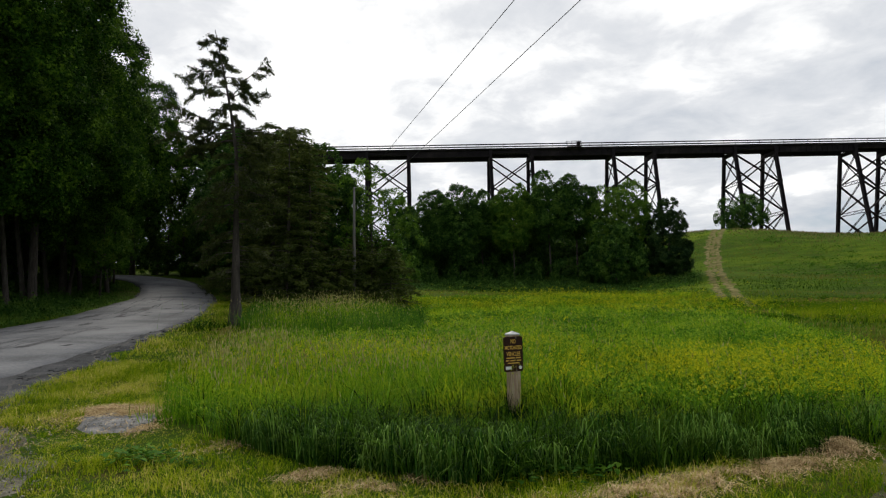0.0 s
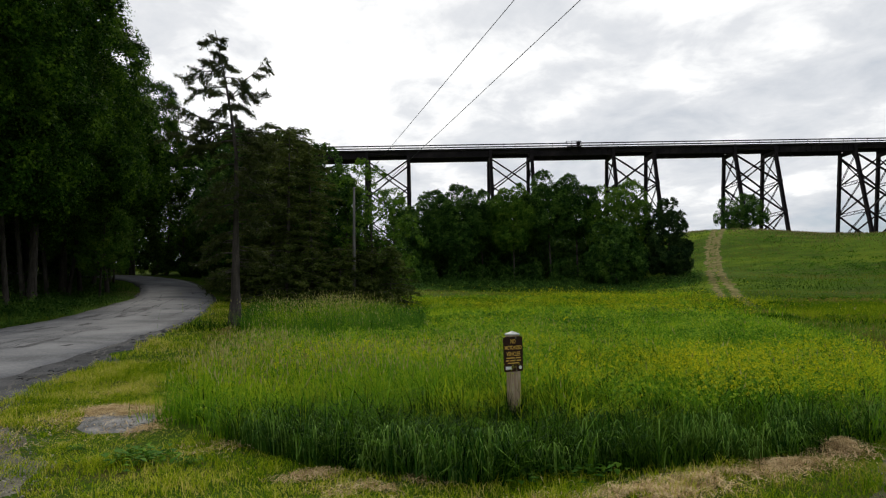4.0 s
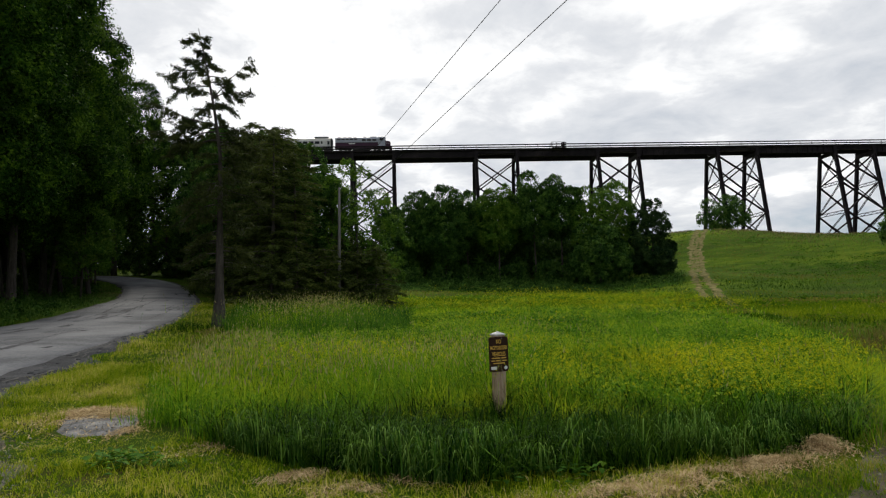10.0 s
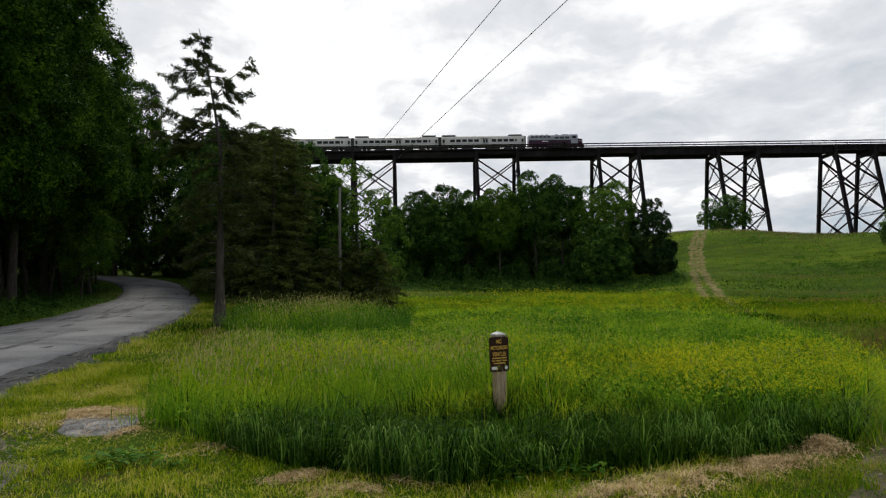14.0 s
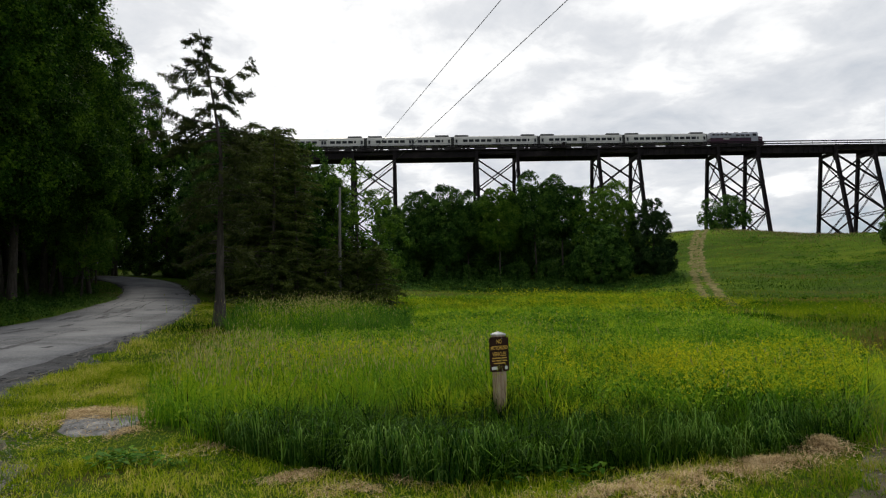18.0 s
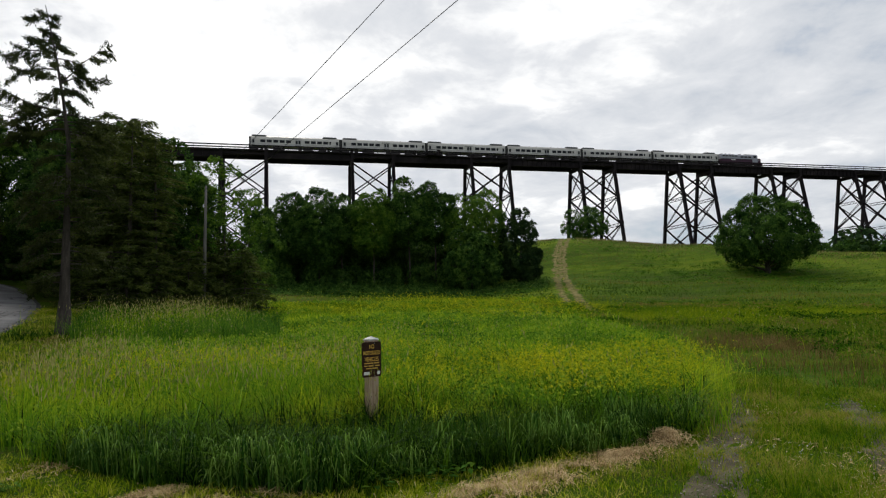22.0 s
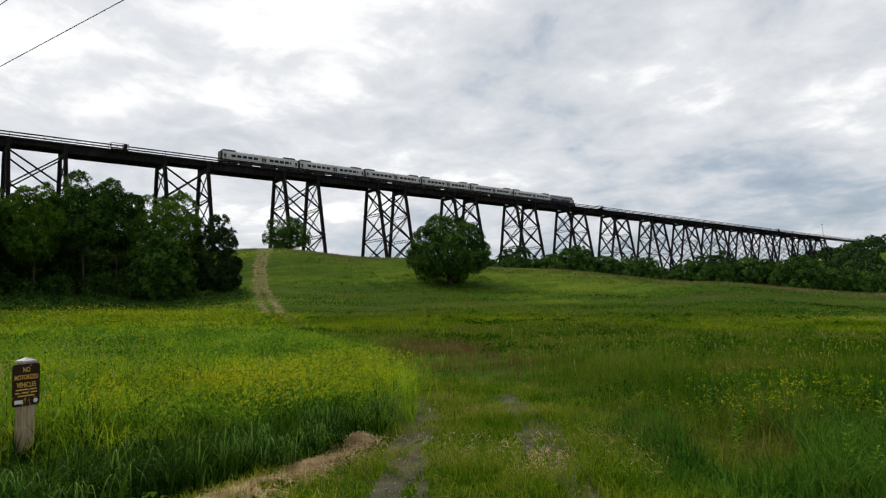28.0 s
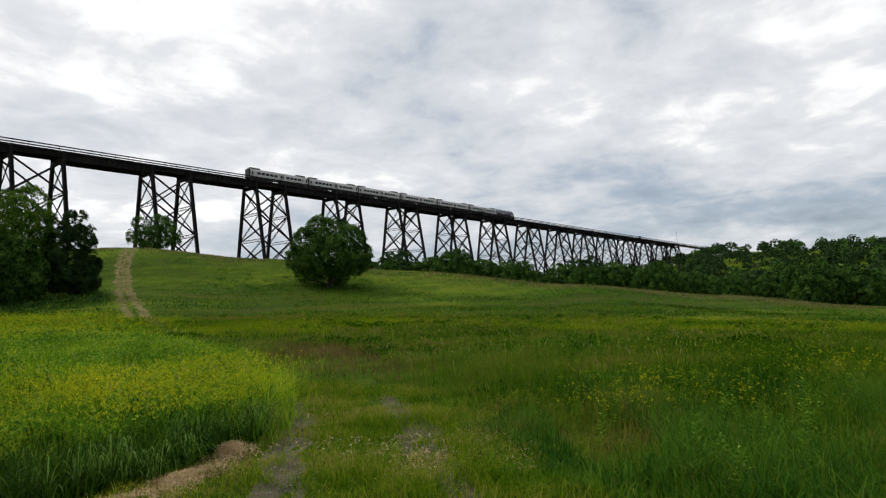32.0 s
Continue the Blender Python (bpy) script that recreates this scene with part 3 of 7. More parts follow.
def build_span(s, meshes, length, depth):
    t = thing("girder_span", "dark riveted plate girder span of the viaduct", "bridge span", station(s, 0, TOPZ), "viaduct spans")
    for y in (0.6, WIDE - 0.6):
        web = part("girder", meshes[0], t, at=pose(0, y, 0))
        part("flange", meshes[1], web)
        tagged(part("web_stiffening", meshes[2], web), kind="stuff")
    top = RAILZ - 0.9 - TOPZ
    n = max(2, round(length / 4))
    for i in range(n + 1):
        part("sway_frame", SWAY[depth], t, at=pose(0.1 + (length - 0.2) * i / n, 0, top))


END0, END1 = ORIGIN + FIRST * PITCH, ORIGIN + LAST * PITCH + BENT
for k in range(FIRST, LAST + 1):
    build_span(ORIGIN + k * PITCH, SHORT, BENT, 0.95)
    if k < LAST:
        build_span(ORIGIN + k * PITCH + BENT, LONG, PITCH - BENT, 1.95)


def build_deck():
    top = RAILZ - TOPZ
    t = thing("railway_deck", "open timber railway deck with steel side railings on the viaduct", "bridge deck", station(END0, 0, TOPZ))
    L = END1 - END0 + 120
    ties, edge = Geo(), Geo()
    n = int(L / 0.9)
    for i in range(n):
        x = i * 0.9
        ties.box(x, x + 0.45, 0.2, WIDE - 0.2, top - 0.78, top - 0.47)
    tagged(part("tie_bed", ties.mesh("tie_bed", TIE), t), kind="stuff")
    for y in (0.15, WIDE - 0.15):
        part("walkway_edge", Geo().box(0, L, y - 0.2, y + 0.2, top - 0.86, top - 0.45).mesh("walkway_edge", STEEL), t)
    for y in (2.88, 4.32):
        part("rail", Geo().box(0, L, y - 0.035, y + 0.035, top - 0.47, top).mesh("rail", STEEL), t)
    for y in (0.05, WIDE - 0.05):
        for z in (0.0, 0.72):
            part("handrail", Geo().box(0, L, y - 0.09, y + 0.09, top + z - 0.17, top + z + 0.14).mesh("handrail", STEEL), t)
        posts = Geo()
        for i in range(int(L / 3.66)):
            posts.box(i * 3.66 - 0.04, i * 3.66 + 0.04, y - 0.04, y + 0.04, top - 0.8, top + 0.72)
        tagged(part("railing_run", posts.mesh("railing_run", STEEL), t), kind="stuff")


build_deck()


def build_refuge(s):
    """A small platform bay that sticks out past the railing."""
    top = RAILZ - TOPZ
    t = thing("refuge_platform", "small railed refuge platform on the viaduct side", "platform", station(s, 0, TOPZ), "refuge platforms")
    part("floor", Geo().box(0, 4.2, -1.4, 0.0, top - 0.8, top - 0.6).mesh("floor", STEEL), t)
    for z in (0.3, 0.95):
        g = Geo()
        g.beam((0, -1.4, top + z), (4.2, -1.4, top + z), 0.11); g.beam((0, -1.4, top + z), (0, 0, top + z), 0.11); g.beam((4.2, -1.4, top + z), (4.2, 0, top + z), 0.11)
        part("handrail", g.mesh("handrail", STEEL), t)
    for x in (0.0, 1.4, 2.8, 4.2):
        part("railing_post", Geo().box(x - 0.06, x + 0.06, -1.46, -1.34, top - 0.8, top + 1.0).mesh("railing_post", STEEL), t)
    part("barrel", Geo().tube([(3.6, -0.7, top - 0.6), (3.6, -0.7, top - 0.3), (3.6, -0.7, top + 0.5), (3.6, -0.7, top + 0.95)], [0.42, 0.46, 0.46, 0.42], 12).mesh("barrel", STEEL), t, "dark drum on the platform")
    for x in (0.4, 3.8):
        part("bracket", Geo().beam((x, -1.3, top - 0.35), (x, 0.3, top - 1.7), 0.14).mesh("bracket", STEEL), t)


for s in (41.5, 261.0, 480.0):
    build_refuge(s)

mast = thing("signal_mast", "slim grey signal mast at the viaduct's far end", "mast", station(END1 + 6, 3, RAILZ - 0.5))
part("pole", Geo().tube([(0, 0, 0), (0, 0, 6), (0, 0, 12)], [0.16, 0.13, 0.1], 8).mesh("pole", STEEL), mast)
part("crossarm", Geo().box(-1.2, 1.2, -0.1, 0.1, 11.2, 11.5).mesh("crossarm", STEEL), mast)


# ---------------------------------------------------------------- train
COACH_L, COACH_PITCH, LOCO_L = 25.6, 26.05, 17.2


def coach_section(z0=1.02, half=1.52, roof=4.25):
    """Side and roof outline across a coach, from one sill over the roof to the other."""
    side = [(-half + 0.06, z0), (-half, z0 + 0.3), (-half, 3.05), (-half + 0.10, 3.5), (-half + 0.34, 3.88), (-half + 0.75, 4.14)]
    return side + [(0, roof)] + [(-y, z) for y, z in reversed(side)]


def extrude(outline, x0, x1, nx=1):
    g = Geo()
    n = len(outline)
    vs, fs = [], []
    for i in range(nx + 1):
        x = x0 + (x1 - x0) * i / nx
        vs += [(x, y, z) for y, z in outline]
    for i in range(nx):
        fs += [(i * n + k, (i + 1) * n + k, (i + 1) * n + (k + 1) % n, i * n + (k + 1) % n) for k in range(n)]
    fs += [tuple(range(n)), tuple(range((nx + 1) * n - 1, nx * n - 1, -1))]
    return g.add(vs, fs)


def bogie(parent, x, mesh_frame, mesh_wheel, base=2.6):
    b = part("bogie", mesh_frame, parent, at=pose(x, 0, 0))
    for dx in (-base / 2, base / 2):
        for y in (-0.75, 0.75):
            part("wheel", mesh_wheel, b, at=pose(dx, y, 0.46))


def wheel_mesh():
    return Geo().tube([(0, -0.07, 0), (0, 0.07, 0)], [0.46, 0.46], 16).mesh("wheel", GRIME)


def bogie_mesh(base=2.6):
    g = Geo()
    for y in (-1.05, 1.05):
        g.box(-base / 2 - 0.5, base / 2 + 0.5, y - 0.12, y + 0.12, 0.42, 0.72)
        for dx in (-base / 2, base / 2):
            g.box(dx - 0.22, dx + 0.22, y - 0.18, y + 0.18, 0.28, 0.62)
    g.box(-0.35, 0.35, -1.1, 1.1, 0.42, 1.03)
    return g.mesh("bogie", GRIME)


WHEEL, BOGIE = wheel_mesh(), bogie_mesh()


def build_coach():
    t = thing("passenger_coach", "silver stainless steel railway coach with dark windows", "train coach", group="train coaches")
    body = part("body", extrude(coach_section(), 0.25, COACH_L - 0.25, 8).mesh("body", COACH), t)
    for y in (-1.535, 1.535):
        part("belt_rib", Geo().box(0.5, COACH_L - 0.5, y - 0.02, y + 0.02, 1.72, 1.84).mesh("belt_rib", ROOF), body)
        part("sill_rib", Geo().box(0.5, COACH_L - 0.5, y - 0.02, y + 0.02, 1.06, 1.16).mesh("sill_rib", ROOF), body)
        part("lettering_band", Geo().box(12.0, 14.6, y - 0.012, y + 0.012, 3.2, 3.32).mesh("lettering_band", GRIME), body)
    win = Geo().box(-0.67, 0.67, -0.03, 0.03, 2.20, 2.96).mesh("window", DARKGLASS)
    small = Geo().box(-0.25, 0.25, -0.03, 0.03, 2.20, 2.96).mesh("window", DARKGLASS)
    door = Geo().box(-0.42, 0.42, -0.025, 0.025, 1.08, 3.04).mesh("door", ROOF)
    pane = Geo().box(-0.26, 0.26, -0.04, 0.04, 2.0, 2.98).mesh("pane", DARKGLASS)
    frame_mesh = Geo().box(-0.75, 0.75, -0.02, 0.02, 2.12, 3.04).mesh("window_frame", ROOF)
    for y in (-1.52, 1.52):
        for x in [3.6 + 1.8 * i for i in range(5)] + [16.1 + 1.78 * i for i in range(4)]:
            w = part("window", win, t, at=pose(x, y, 0))
            part("window_frame", frame_mesh, w)
        part("window", small, t, at=pose(22.75, y, 0))
        for x in (0.95, 24.75, 13.1, 13.9):
            d = part("door", door, t, at=pose(x, y, 0))
            part("pane", pane, d)
    for x in (0.5, 20.6):
        part("roof_unit", Geo().box(x, x + 4.1, -1.0, 1.0, 4.1, 4.52, 0.08).mesh("roof_unit", ROOF_DARK), t)
    for x in (8.0, 10.5, 15.5, 18.0):
        part("roof_vent", Geo().box(x - 0.2, x + 0.2, -0.25, 0.25, 4.15, 4.36, 0.04).mesh("roof_vent", ROOF), t)
    for x in (0.0, COACH_L - 0.28):
        a, b = (-0.22, 0.28) if x < 1 else (x, x + 0.50)
        part("gangway", Geo().box(a, b, -1.15, 1.15, 0.7, 3.9).mesh("gangway", BLACK), t)
        part("end_window", Geo().box(x + 0.2 if x < 1 else x + 0.02, x + 0.26 if x < 1 else x + 0.08, -1.25, -0.85, 1.95, 2.85).mesh("end_window", DARKGLASS), t)
    for x0, x1 in ((0.3, 1.7), (4.4, 5.0), (6.5, 9.7), (13.6, 14.6), (15.0, 17.8), (19.5, 21.3), (23.9, 25.3)):
        part("equipment_box", Geo().box(x0, x1, -1.3, 1.3, 0.15, 1.03, 0.04).mesh("equipment_box", GRIME), t)
    for x in (3.2, COACH_L - 3.2):
        bogie(t, x, BOGIE, WHEEL)
    for x in (-0.15, COACH_L - 0.15):
        part("coupler", Geo().box(x, x + 0.3, -0.15, 0.15, 0.65, 0.95).mesh("coupler", GRIME), t)
    return t


def build_loco():
    t = thing("diesel_locomotive", "silver and maroon diesel locomotive leading the train", "locomotive")
    part("underframe", Geo().box(0.2, LOCO_L - 0.2, -1.5, 1.5, 0.95, 1.3).mesh("underframe", LOCO_RED), t)
    low = part("lower_body", Geo().box(0.4, 14.2, -1.5, 1.5, 1.3, 2.45).mesh("lower_body", LOCO_RED), t)
    up = [(-1.5, 2.45), (-1.5, 3.55), (-1.25, 4.0), (-0.8, 4.2), (0.8, 4.2), (1.25, 4.0), (1.5, 3.55), (1.5, 2.45)]
    body = part("upper_body", extrude(up, 0.4, 14.2, 4).mesh("upper_body", LOCO_GREY), t)
    cab = [(-1.52, 1.3), (-1.52, 3.7), (-1.2, 4.2), (-0.7, 4.42), (0.7, 4.42), (1.2, 4.2), (1.52, 3.7), (1.52, 1.3)]
    part("cab", extrude(cab, 13.1, 15.25, 1).mesh("cab", LOCO_GREY), t)
    nose = Geo()
    prof = [(15.25, 1.3), (16.7, 1.3), (16.75, 2.6), (16.45, 2.85), (15.25, 2.95)]
    vs = [(x, y, z) for y in (-1.25, 1.25) for x, z in prof]
    nose.add(vs, [(4, 3, 2, 1, 0), (5, 6, 7, 8, 9)] + [(i, (i + 1) % 5, 5 + (i + 1) % 5, 5 + i) for i in range(5)])
    part("nose", nose.mesh("nose", LOCO_RED), t)
    part("pilot", Geo().box(16.4, LOCO_L, -1.45, 1.45, 0.3, 1.3, 0.1).mesh("pilot", LOCO_RED), t)
    for y in (-1.5, 1.5):
        part("cab_window", Geo().box(13.6, 14.7, y - 0.05, y + 0.05, 3.0, 3.75).mesh("cab_window", DARKGLASS), t)
        part("stripe", Geo().box(0.5, 13.0, y - 0.015, y + 0.015, 2.40, 2.52).mesh("stripe", GRIME), body)
        part("number_bar", Geo().box(4.4, 6.2, y - 0.02, y + 0.02, 2.02, 2.24).mesh("number_bar", WHITE), low, "white lettering reduced to a bar")
        for i in range(5):
            part("grille", Geo().box(1.0 + i * 1.25, 1.95 + i * 1.25, y - 0.04, y + 0.04, 3.25, 3.7).mesh("grille", BLACK), t)
        for x in (8.3, 9.8, 11.4):
            part("grille", Geo().box(x, x + 1.2, y - 0.04, y + 0.04, 2.9, 3.5).mesh("grille", BLACK), t)
        part("side_rail", Geo().beam((15.3, y, 2.2), (16.9, y, 2.1), 0.06).mesh("side_rail", WHITE), t)
    for y in (-0.75, 0.35):
        part("windscreen", Geo().box(15.24, 15.30, y, y + 0.45, 3.15, 3.8).mesh("windscreen", DARKGLASS), t)
    for x in (1.6, 3.1, 4.6, 6.1):
        part("radiator_fan", Geo().tube([(x, 0, 4.15), (x, 0, 4.42)], [0.62, 0.6], 16).mesh("radiator_fan", BLACK), t)
    part("exhaust_stack", Geo().box(8.6, 9.6, -0.35, 0.35, 4.15, 4.5, 0.04).mesh("exhaust_stack", BLACK), t)
    part("air_intake", Geo().box(10.6, 12.6, -0.9, 0.9, 4.15, 4.4, 0.05).mesh("air_intake", ROOF), t)
    part("horn", Geo().tube([(13.9, 0.3, 4.4), (14.5, 0.3, 4.62)], [0.05, 0.12], 8).mesh("horn", ROOF), t)
    for y in (-0.2, 0.2):
        part("headlight", Geo().tube([(15.22, y, 4.0), (15.34, y, 4.0)], [0.13, 0.13], 10).mesh("headlight", LAMP_GLASS), t)
    part("fuel_tank", Geo().box(5.6, 10.6, -1.35, 1.35, 0.3, 1.0, 0.1).mesh("fuel_tank", GRIME), t)
    for x in (3.2, 13.4):
        bogie(t, x, BOGIE, WHEEL)
    part("coupler", Geo().box(LOCO_L - 0.1, LOCO_L + 0.4, -0.15, 0.15, 0.7, 1.0).mesh("coupler", GRIME), t)
    return t


loco = build_loco()
coach = build_coach()
coaches = [coach] + [copy_thing(coach, Matrix.Identity(4)) for _ in range(5)]
# seconds, station of the locomotive's front
FRONT = [(0.0, -151.5), (9.0, -20.6), (13.0, 37.8), (19.0, 121.9), (23.0, 177.8), (28.0, 246.6), (32.0, 301.6)]


def motions():
    for i, car in enumerate([loco] + coaches):
        back = LOCO_L if i == 0 else LOCO_L + 0.3 + COACH_PITCH * i
        walk(car, [(t, station(s - back, WIDE / 2, RAILZ)) for t, s in FRONT])


# ---------------------------------------------------------------- trees
def unit(v):
    return v / np.maximum(np.linalg.norm(v, axis=-1, keepdims=True), 1e-9)


def leaf_quads(rng, centres, size, lean=0.9, slim=0.7):
    """Diamond leaves at the centres, facing mostly upward and outward at random."""
    n = len(centres)
    nrm = unit(rng.normal(0, 1, (n, 3)) + ([0, 0, lean] if np.isscalar(lean) else lean))
    a = unit(np.cross(nrm, rng.normal(0, 1, (n, 3))))
    b = np.cross(nrm, a)
    s = size * rng.uniform(0.6, 1.35, (n, 1))
    return np.stack([centres - a * s * 0.5, centres + b * s * slim * 0.5, centres + a * s * 0.5, centres - b * s * slim * 0.5], 1)


def broadleaf(name, label, height, radius, base, clumps, per, leaf, mat, seed, bark=BARK, trunk_r=None, billow=0.42, nl=16, spray=0.5, belly=0.45, group="", inner=0.15, droop=0.35, limbs_n=26, fill=0.35):
    """A tree: tapered trunk, limbs out to the crown, and a crown of leafy sprays lying on rounded billows.
    billow: size of a billow against the crown; belly: how high up the crown is widest; inner: share of sprays inside."""
    rng = np.random.default_rng(seed)
    t = thing(name, label, "tree", group=group)
    trunk_r = trunk_r or height * 0.018
    mid = base + (height - base) * belly
    # billows spread evenly over the crown
    k = np.arange(nl) + 0.5
    lat, lon = np.arccos(1 - 1.85 * k / nl), k * 2.39996 + rng.uniform(0, 6.28)
    hump = unit(np.stack([np.sin(lat) * np.cos(lon), np.sin(lat) * np.sin(lon), np.cos(lat)], 1) + rng.normal(0, 0.16, (nl, 3)))
    big = billow * rng.uniform(0.72, 1.2, nl)
    reach = lambda z: np.stack([np.full(len(z), radius), np.full(len(z), radius), np.where(z > 0, height - mid, mid - base)], 1)
    heart = hump * reach(hump[:, 2]) * (1 - big * rng.uniform(0.85, 1.1, nl))[:, None]
    ball = big * min(radius, (height - base) * 0.55)
    pick = rng.choice(nl, clumps * 3, p=ball ** 2 / (ball ** 2).sum())
    d = unit(rng.normal(0, 1, (clumps * 3, 3)) + 0.75 * hump[pick] + [0, 0, 0.25])
    c = heart[pick] + d * (ball[pick] * rng.uniform(0.8, 1.04, clumps * 3))[:, None]
    gap = np.linalg.norm((c[:, None] - heart[None]), axis=2) / ball[None]
    gap[np.arange(len(c)), pick] = 9
    keep = np.where((gap.min(1) > 0.88) | (rng.random(len(c)) < inner))[0][:clumps]
    c, out = c[keep], d[keep]
    c[:, :2] *= (radius - 0.4 * spray) / np.quantile(np.hypot(c[:, 0], c[:, 1]), 0.96)
    c[:, 2] *= np.where(c[:, 2] > 0, (height - mid - 0.2 * spray) / np.quantile(c[:, 2], 0.99), 1.0)
    core = unit(rng.normal(0, 1, (int(fill * clumps), 3)))
    c, out = np.concatenate([c, core * reach(core[:, 2]) * rng.uniform(0.45, 0.82, (len(core), 1))]), np.concatenate([out, core])
    clumps = len(c)
    c[:, 2] = np.clip(c[:, 2] + mid, base, None)
    n = clumps * per
    nrm = unit(0.9 * out + [0, 0, 0.55] + rng.normal(0, 0.25, (clumps, 3)))
    a1 = unit(np.cross(nrm, rng.normal(0, 1, (clumps, 3))))
    a2 = np.cross(nrm, a1)
    size = spray * rng.uniform(0.6, 1.3, clumps)
    a, g = rng.uniform(0, 2 * np.pi, n), np.sqrt(rng.uniform(0, 1, n))
    R = lambda q: np.repeat(q, per, 0)
    ray = R(a1) * np.cos(a)[:, None] + R(a2) * np.sin(a)[:, None] * 0.8
    pts = R(c) + (ray * (g * (0.8 + 0.3 * np.sin(3 * a + R(size) * 40)))[:, None] + R(nrm) * (0.16 * rng.normal(0, 1, n) - 0.25 * g * g)[:, None]) * R(size)[:, None]
    pts[:, 2] -= droop * (g ** 2) * R(size)
    pts[:, 2] = np.maximum(pts[:, 2], 0.02)
    part("crown", quads_mesh("crown", leaf_quads(rng, pts, leaf, R(nrm) * 1.6 + ray * 0.5), mat), t)
    bend = rng.normal(0, 0.02 * height, 2)
    top = base + (height - base) * 0.72
    line = [(bend[0] * f * f, bend[1] * f * f, top * f) for f in (-0.04, 0.02, 0.1, 0.3, 0.55, 0.8, 1.0)]
    part("trunk", Geo().tube(line, [trunk_r * k for k in (1.7, 1.3, 1.0, 0.85, 0.65, 0.4, 0.15)], 9).mesh("trunk", bark, True), t)
    limbs = Geo()
    for i in rng.choice(clumps, min(clumps, limbs_n), False):
        q = Vector(c[i])
        f = min(0.92, max(base / top * 0.9, (q.z - 0.35 * math.hypot(q.x, q.y)) / top))
        p = Vector((bend[0] * f * f, bend[1] * f * f, top * f))
        m = p.lerp(q, 0.5) + Vector((0, 0, 0.08 * (q - p).length))
        r = trunk_r * 0.42 * (1.1 - f)
        limbs.tube([p, m, q], [r, r * 0.6, r * 0.15], 5)
    tagged(part("branching", limbs.mesh("branching", bark, True), t), kind="stuff")
    return t


def conifer(name, label, height, radius, base, whorls, mat, seed, sparse=0.0, lean=(0, 0), droop=0.25, spray=0.32, per=26, trunk_r=None, group="", bark=BARK, taper=0.8, tip=0.12):
    """A conifer: straight trunk, drooping boughs in whorls, each with sprays of needles."""
    rng = np.random.default_rng(seed)
    t = thing(name, label, "tree", group=group)
    trunk_r = trunk_r or height * 0.016
    centre = lambda z: np.array([lean[0] * z / height, lean[1] * z / height])
    part("trunk", Geo().tube([(*centre(z), z) for z in (-0.4, 0.3, height * 0.35, height * 0.7, height * 0.99)], [trunk_r * k for k in (1.5, 1.1, 0.62, 0.36, 0.05)], 9).mesh("trunk", bark, True), t)
    boughs, quads = Geo(), []
    for w in range(whorls):
        z = base + (height - base) * (w + rng.uniform(-0.3, 0.3)) / whorls
        z = min(max(z, base), height * 0.985)
        frac = 1 - (z - base) / (height - base)
        reach = radius * (tip + (1 - tip) * frac ** taper)
        for _ in range(rng.integers(4, 7)):
            if rng.random() < sparse:
                continue
            a = rng.uniform(0, 2 * math.pi)
            L = reach * (rng.uniform(0.3, 1.35) if sparse > 0.3 else rng.uniform(0.6, 1.12))
            p = np.array([*centre(z), z])
            dirv = np.array([math.cos(a), math.sin(a), 0])
            pts = [p + dirv * L * s + np.array([0, 0, L * ((0.12 + 0.35 * max(0.0, 0.3 - droop)) * s - droop * s * s * (1 - 0.35 * s))]) for s in (0, 0.35, 0.7, 1.0)]
            r = 0.012 + 0.02 * L / 3
            boughs.tube(pts, [r * 1.3, r, r * 0.7, r * 0.2], 4)
            m = max(6, int(per * L / radius * 1.4))
            s = rng.uniform(0.12, 1.03, m)
            side = np.array([-dirv[1], dirv[0], 0])
            cen = np.stack([np.interp(s, (0, 0.35, 0.7, 1.0), [q[k] for q in pts]) for k in range(3)], 1)
            wide = 0.20 * L * (1 - 0.6 * s)
            cen += side * (rng.uniform(-1, 1, m) * wide)[:, None] + rng.normal(0, 0.05, (m, 3)) * [1, 1, 1.6] - [0, 0, 0.08]
            ax = unit(dirv + side * rng.normal(0, 0.8, (m, 1)) + [0, 0, -0.35] + rng.normal(0, 0.25, (m, 3)))
            nrm = unit(np.cross(ax, unit(rng.normal(0, 0.6, (m, 3)) + [0, 0, 0.4])))
            sz = spray * rng.uniform(0.6, 1.4, (m, 1))
            quads.append(np.stack([cen - ax * sz * 0.5, cen + nrm * sz * 0.14, cen + ax * sz * 0.5, cen - nrm * sz * 0.14], 1))
    tagged(part("branching", boughs.mesh("branching", bark), t), kind="stuff")
    part("needles", quads_mesh("needles", np.concatenate(quads), mat), t)
    return t


def polar(phi, r):
    return r * math.sin(radians(phi)), r * math.cos(radians(phi))


def plant(tree, x, y, turn=0.0, sink=0.15, scale=1.0):
    tree.matrix_basis = pose(x, y, ground_z(x, y) - sink, 0, 0, turn) @ Matrix.Scale(scale, 4)
    return tree


def plant_copy(tree, x, y, turn=0.0, sink=0.15, scale=1.0):
    c = copy_thing(tree, Matrix.Identity(4))
    return plant(c, x, y, turn, sink, scale)


# roadside wood of tall maples
MAPLE_LABEL = "tall leafy maple with dark trunk beside the lane"
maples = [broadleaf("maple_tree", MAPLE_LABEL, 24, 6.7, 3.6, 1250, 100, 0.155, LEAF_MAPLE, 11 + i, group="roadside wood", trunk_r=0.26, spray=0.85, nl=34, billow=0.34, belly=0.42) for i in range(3)]
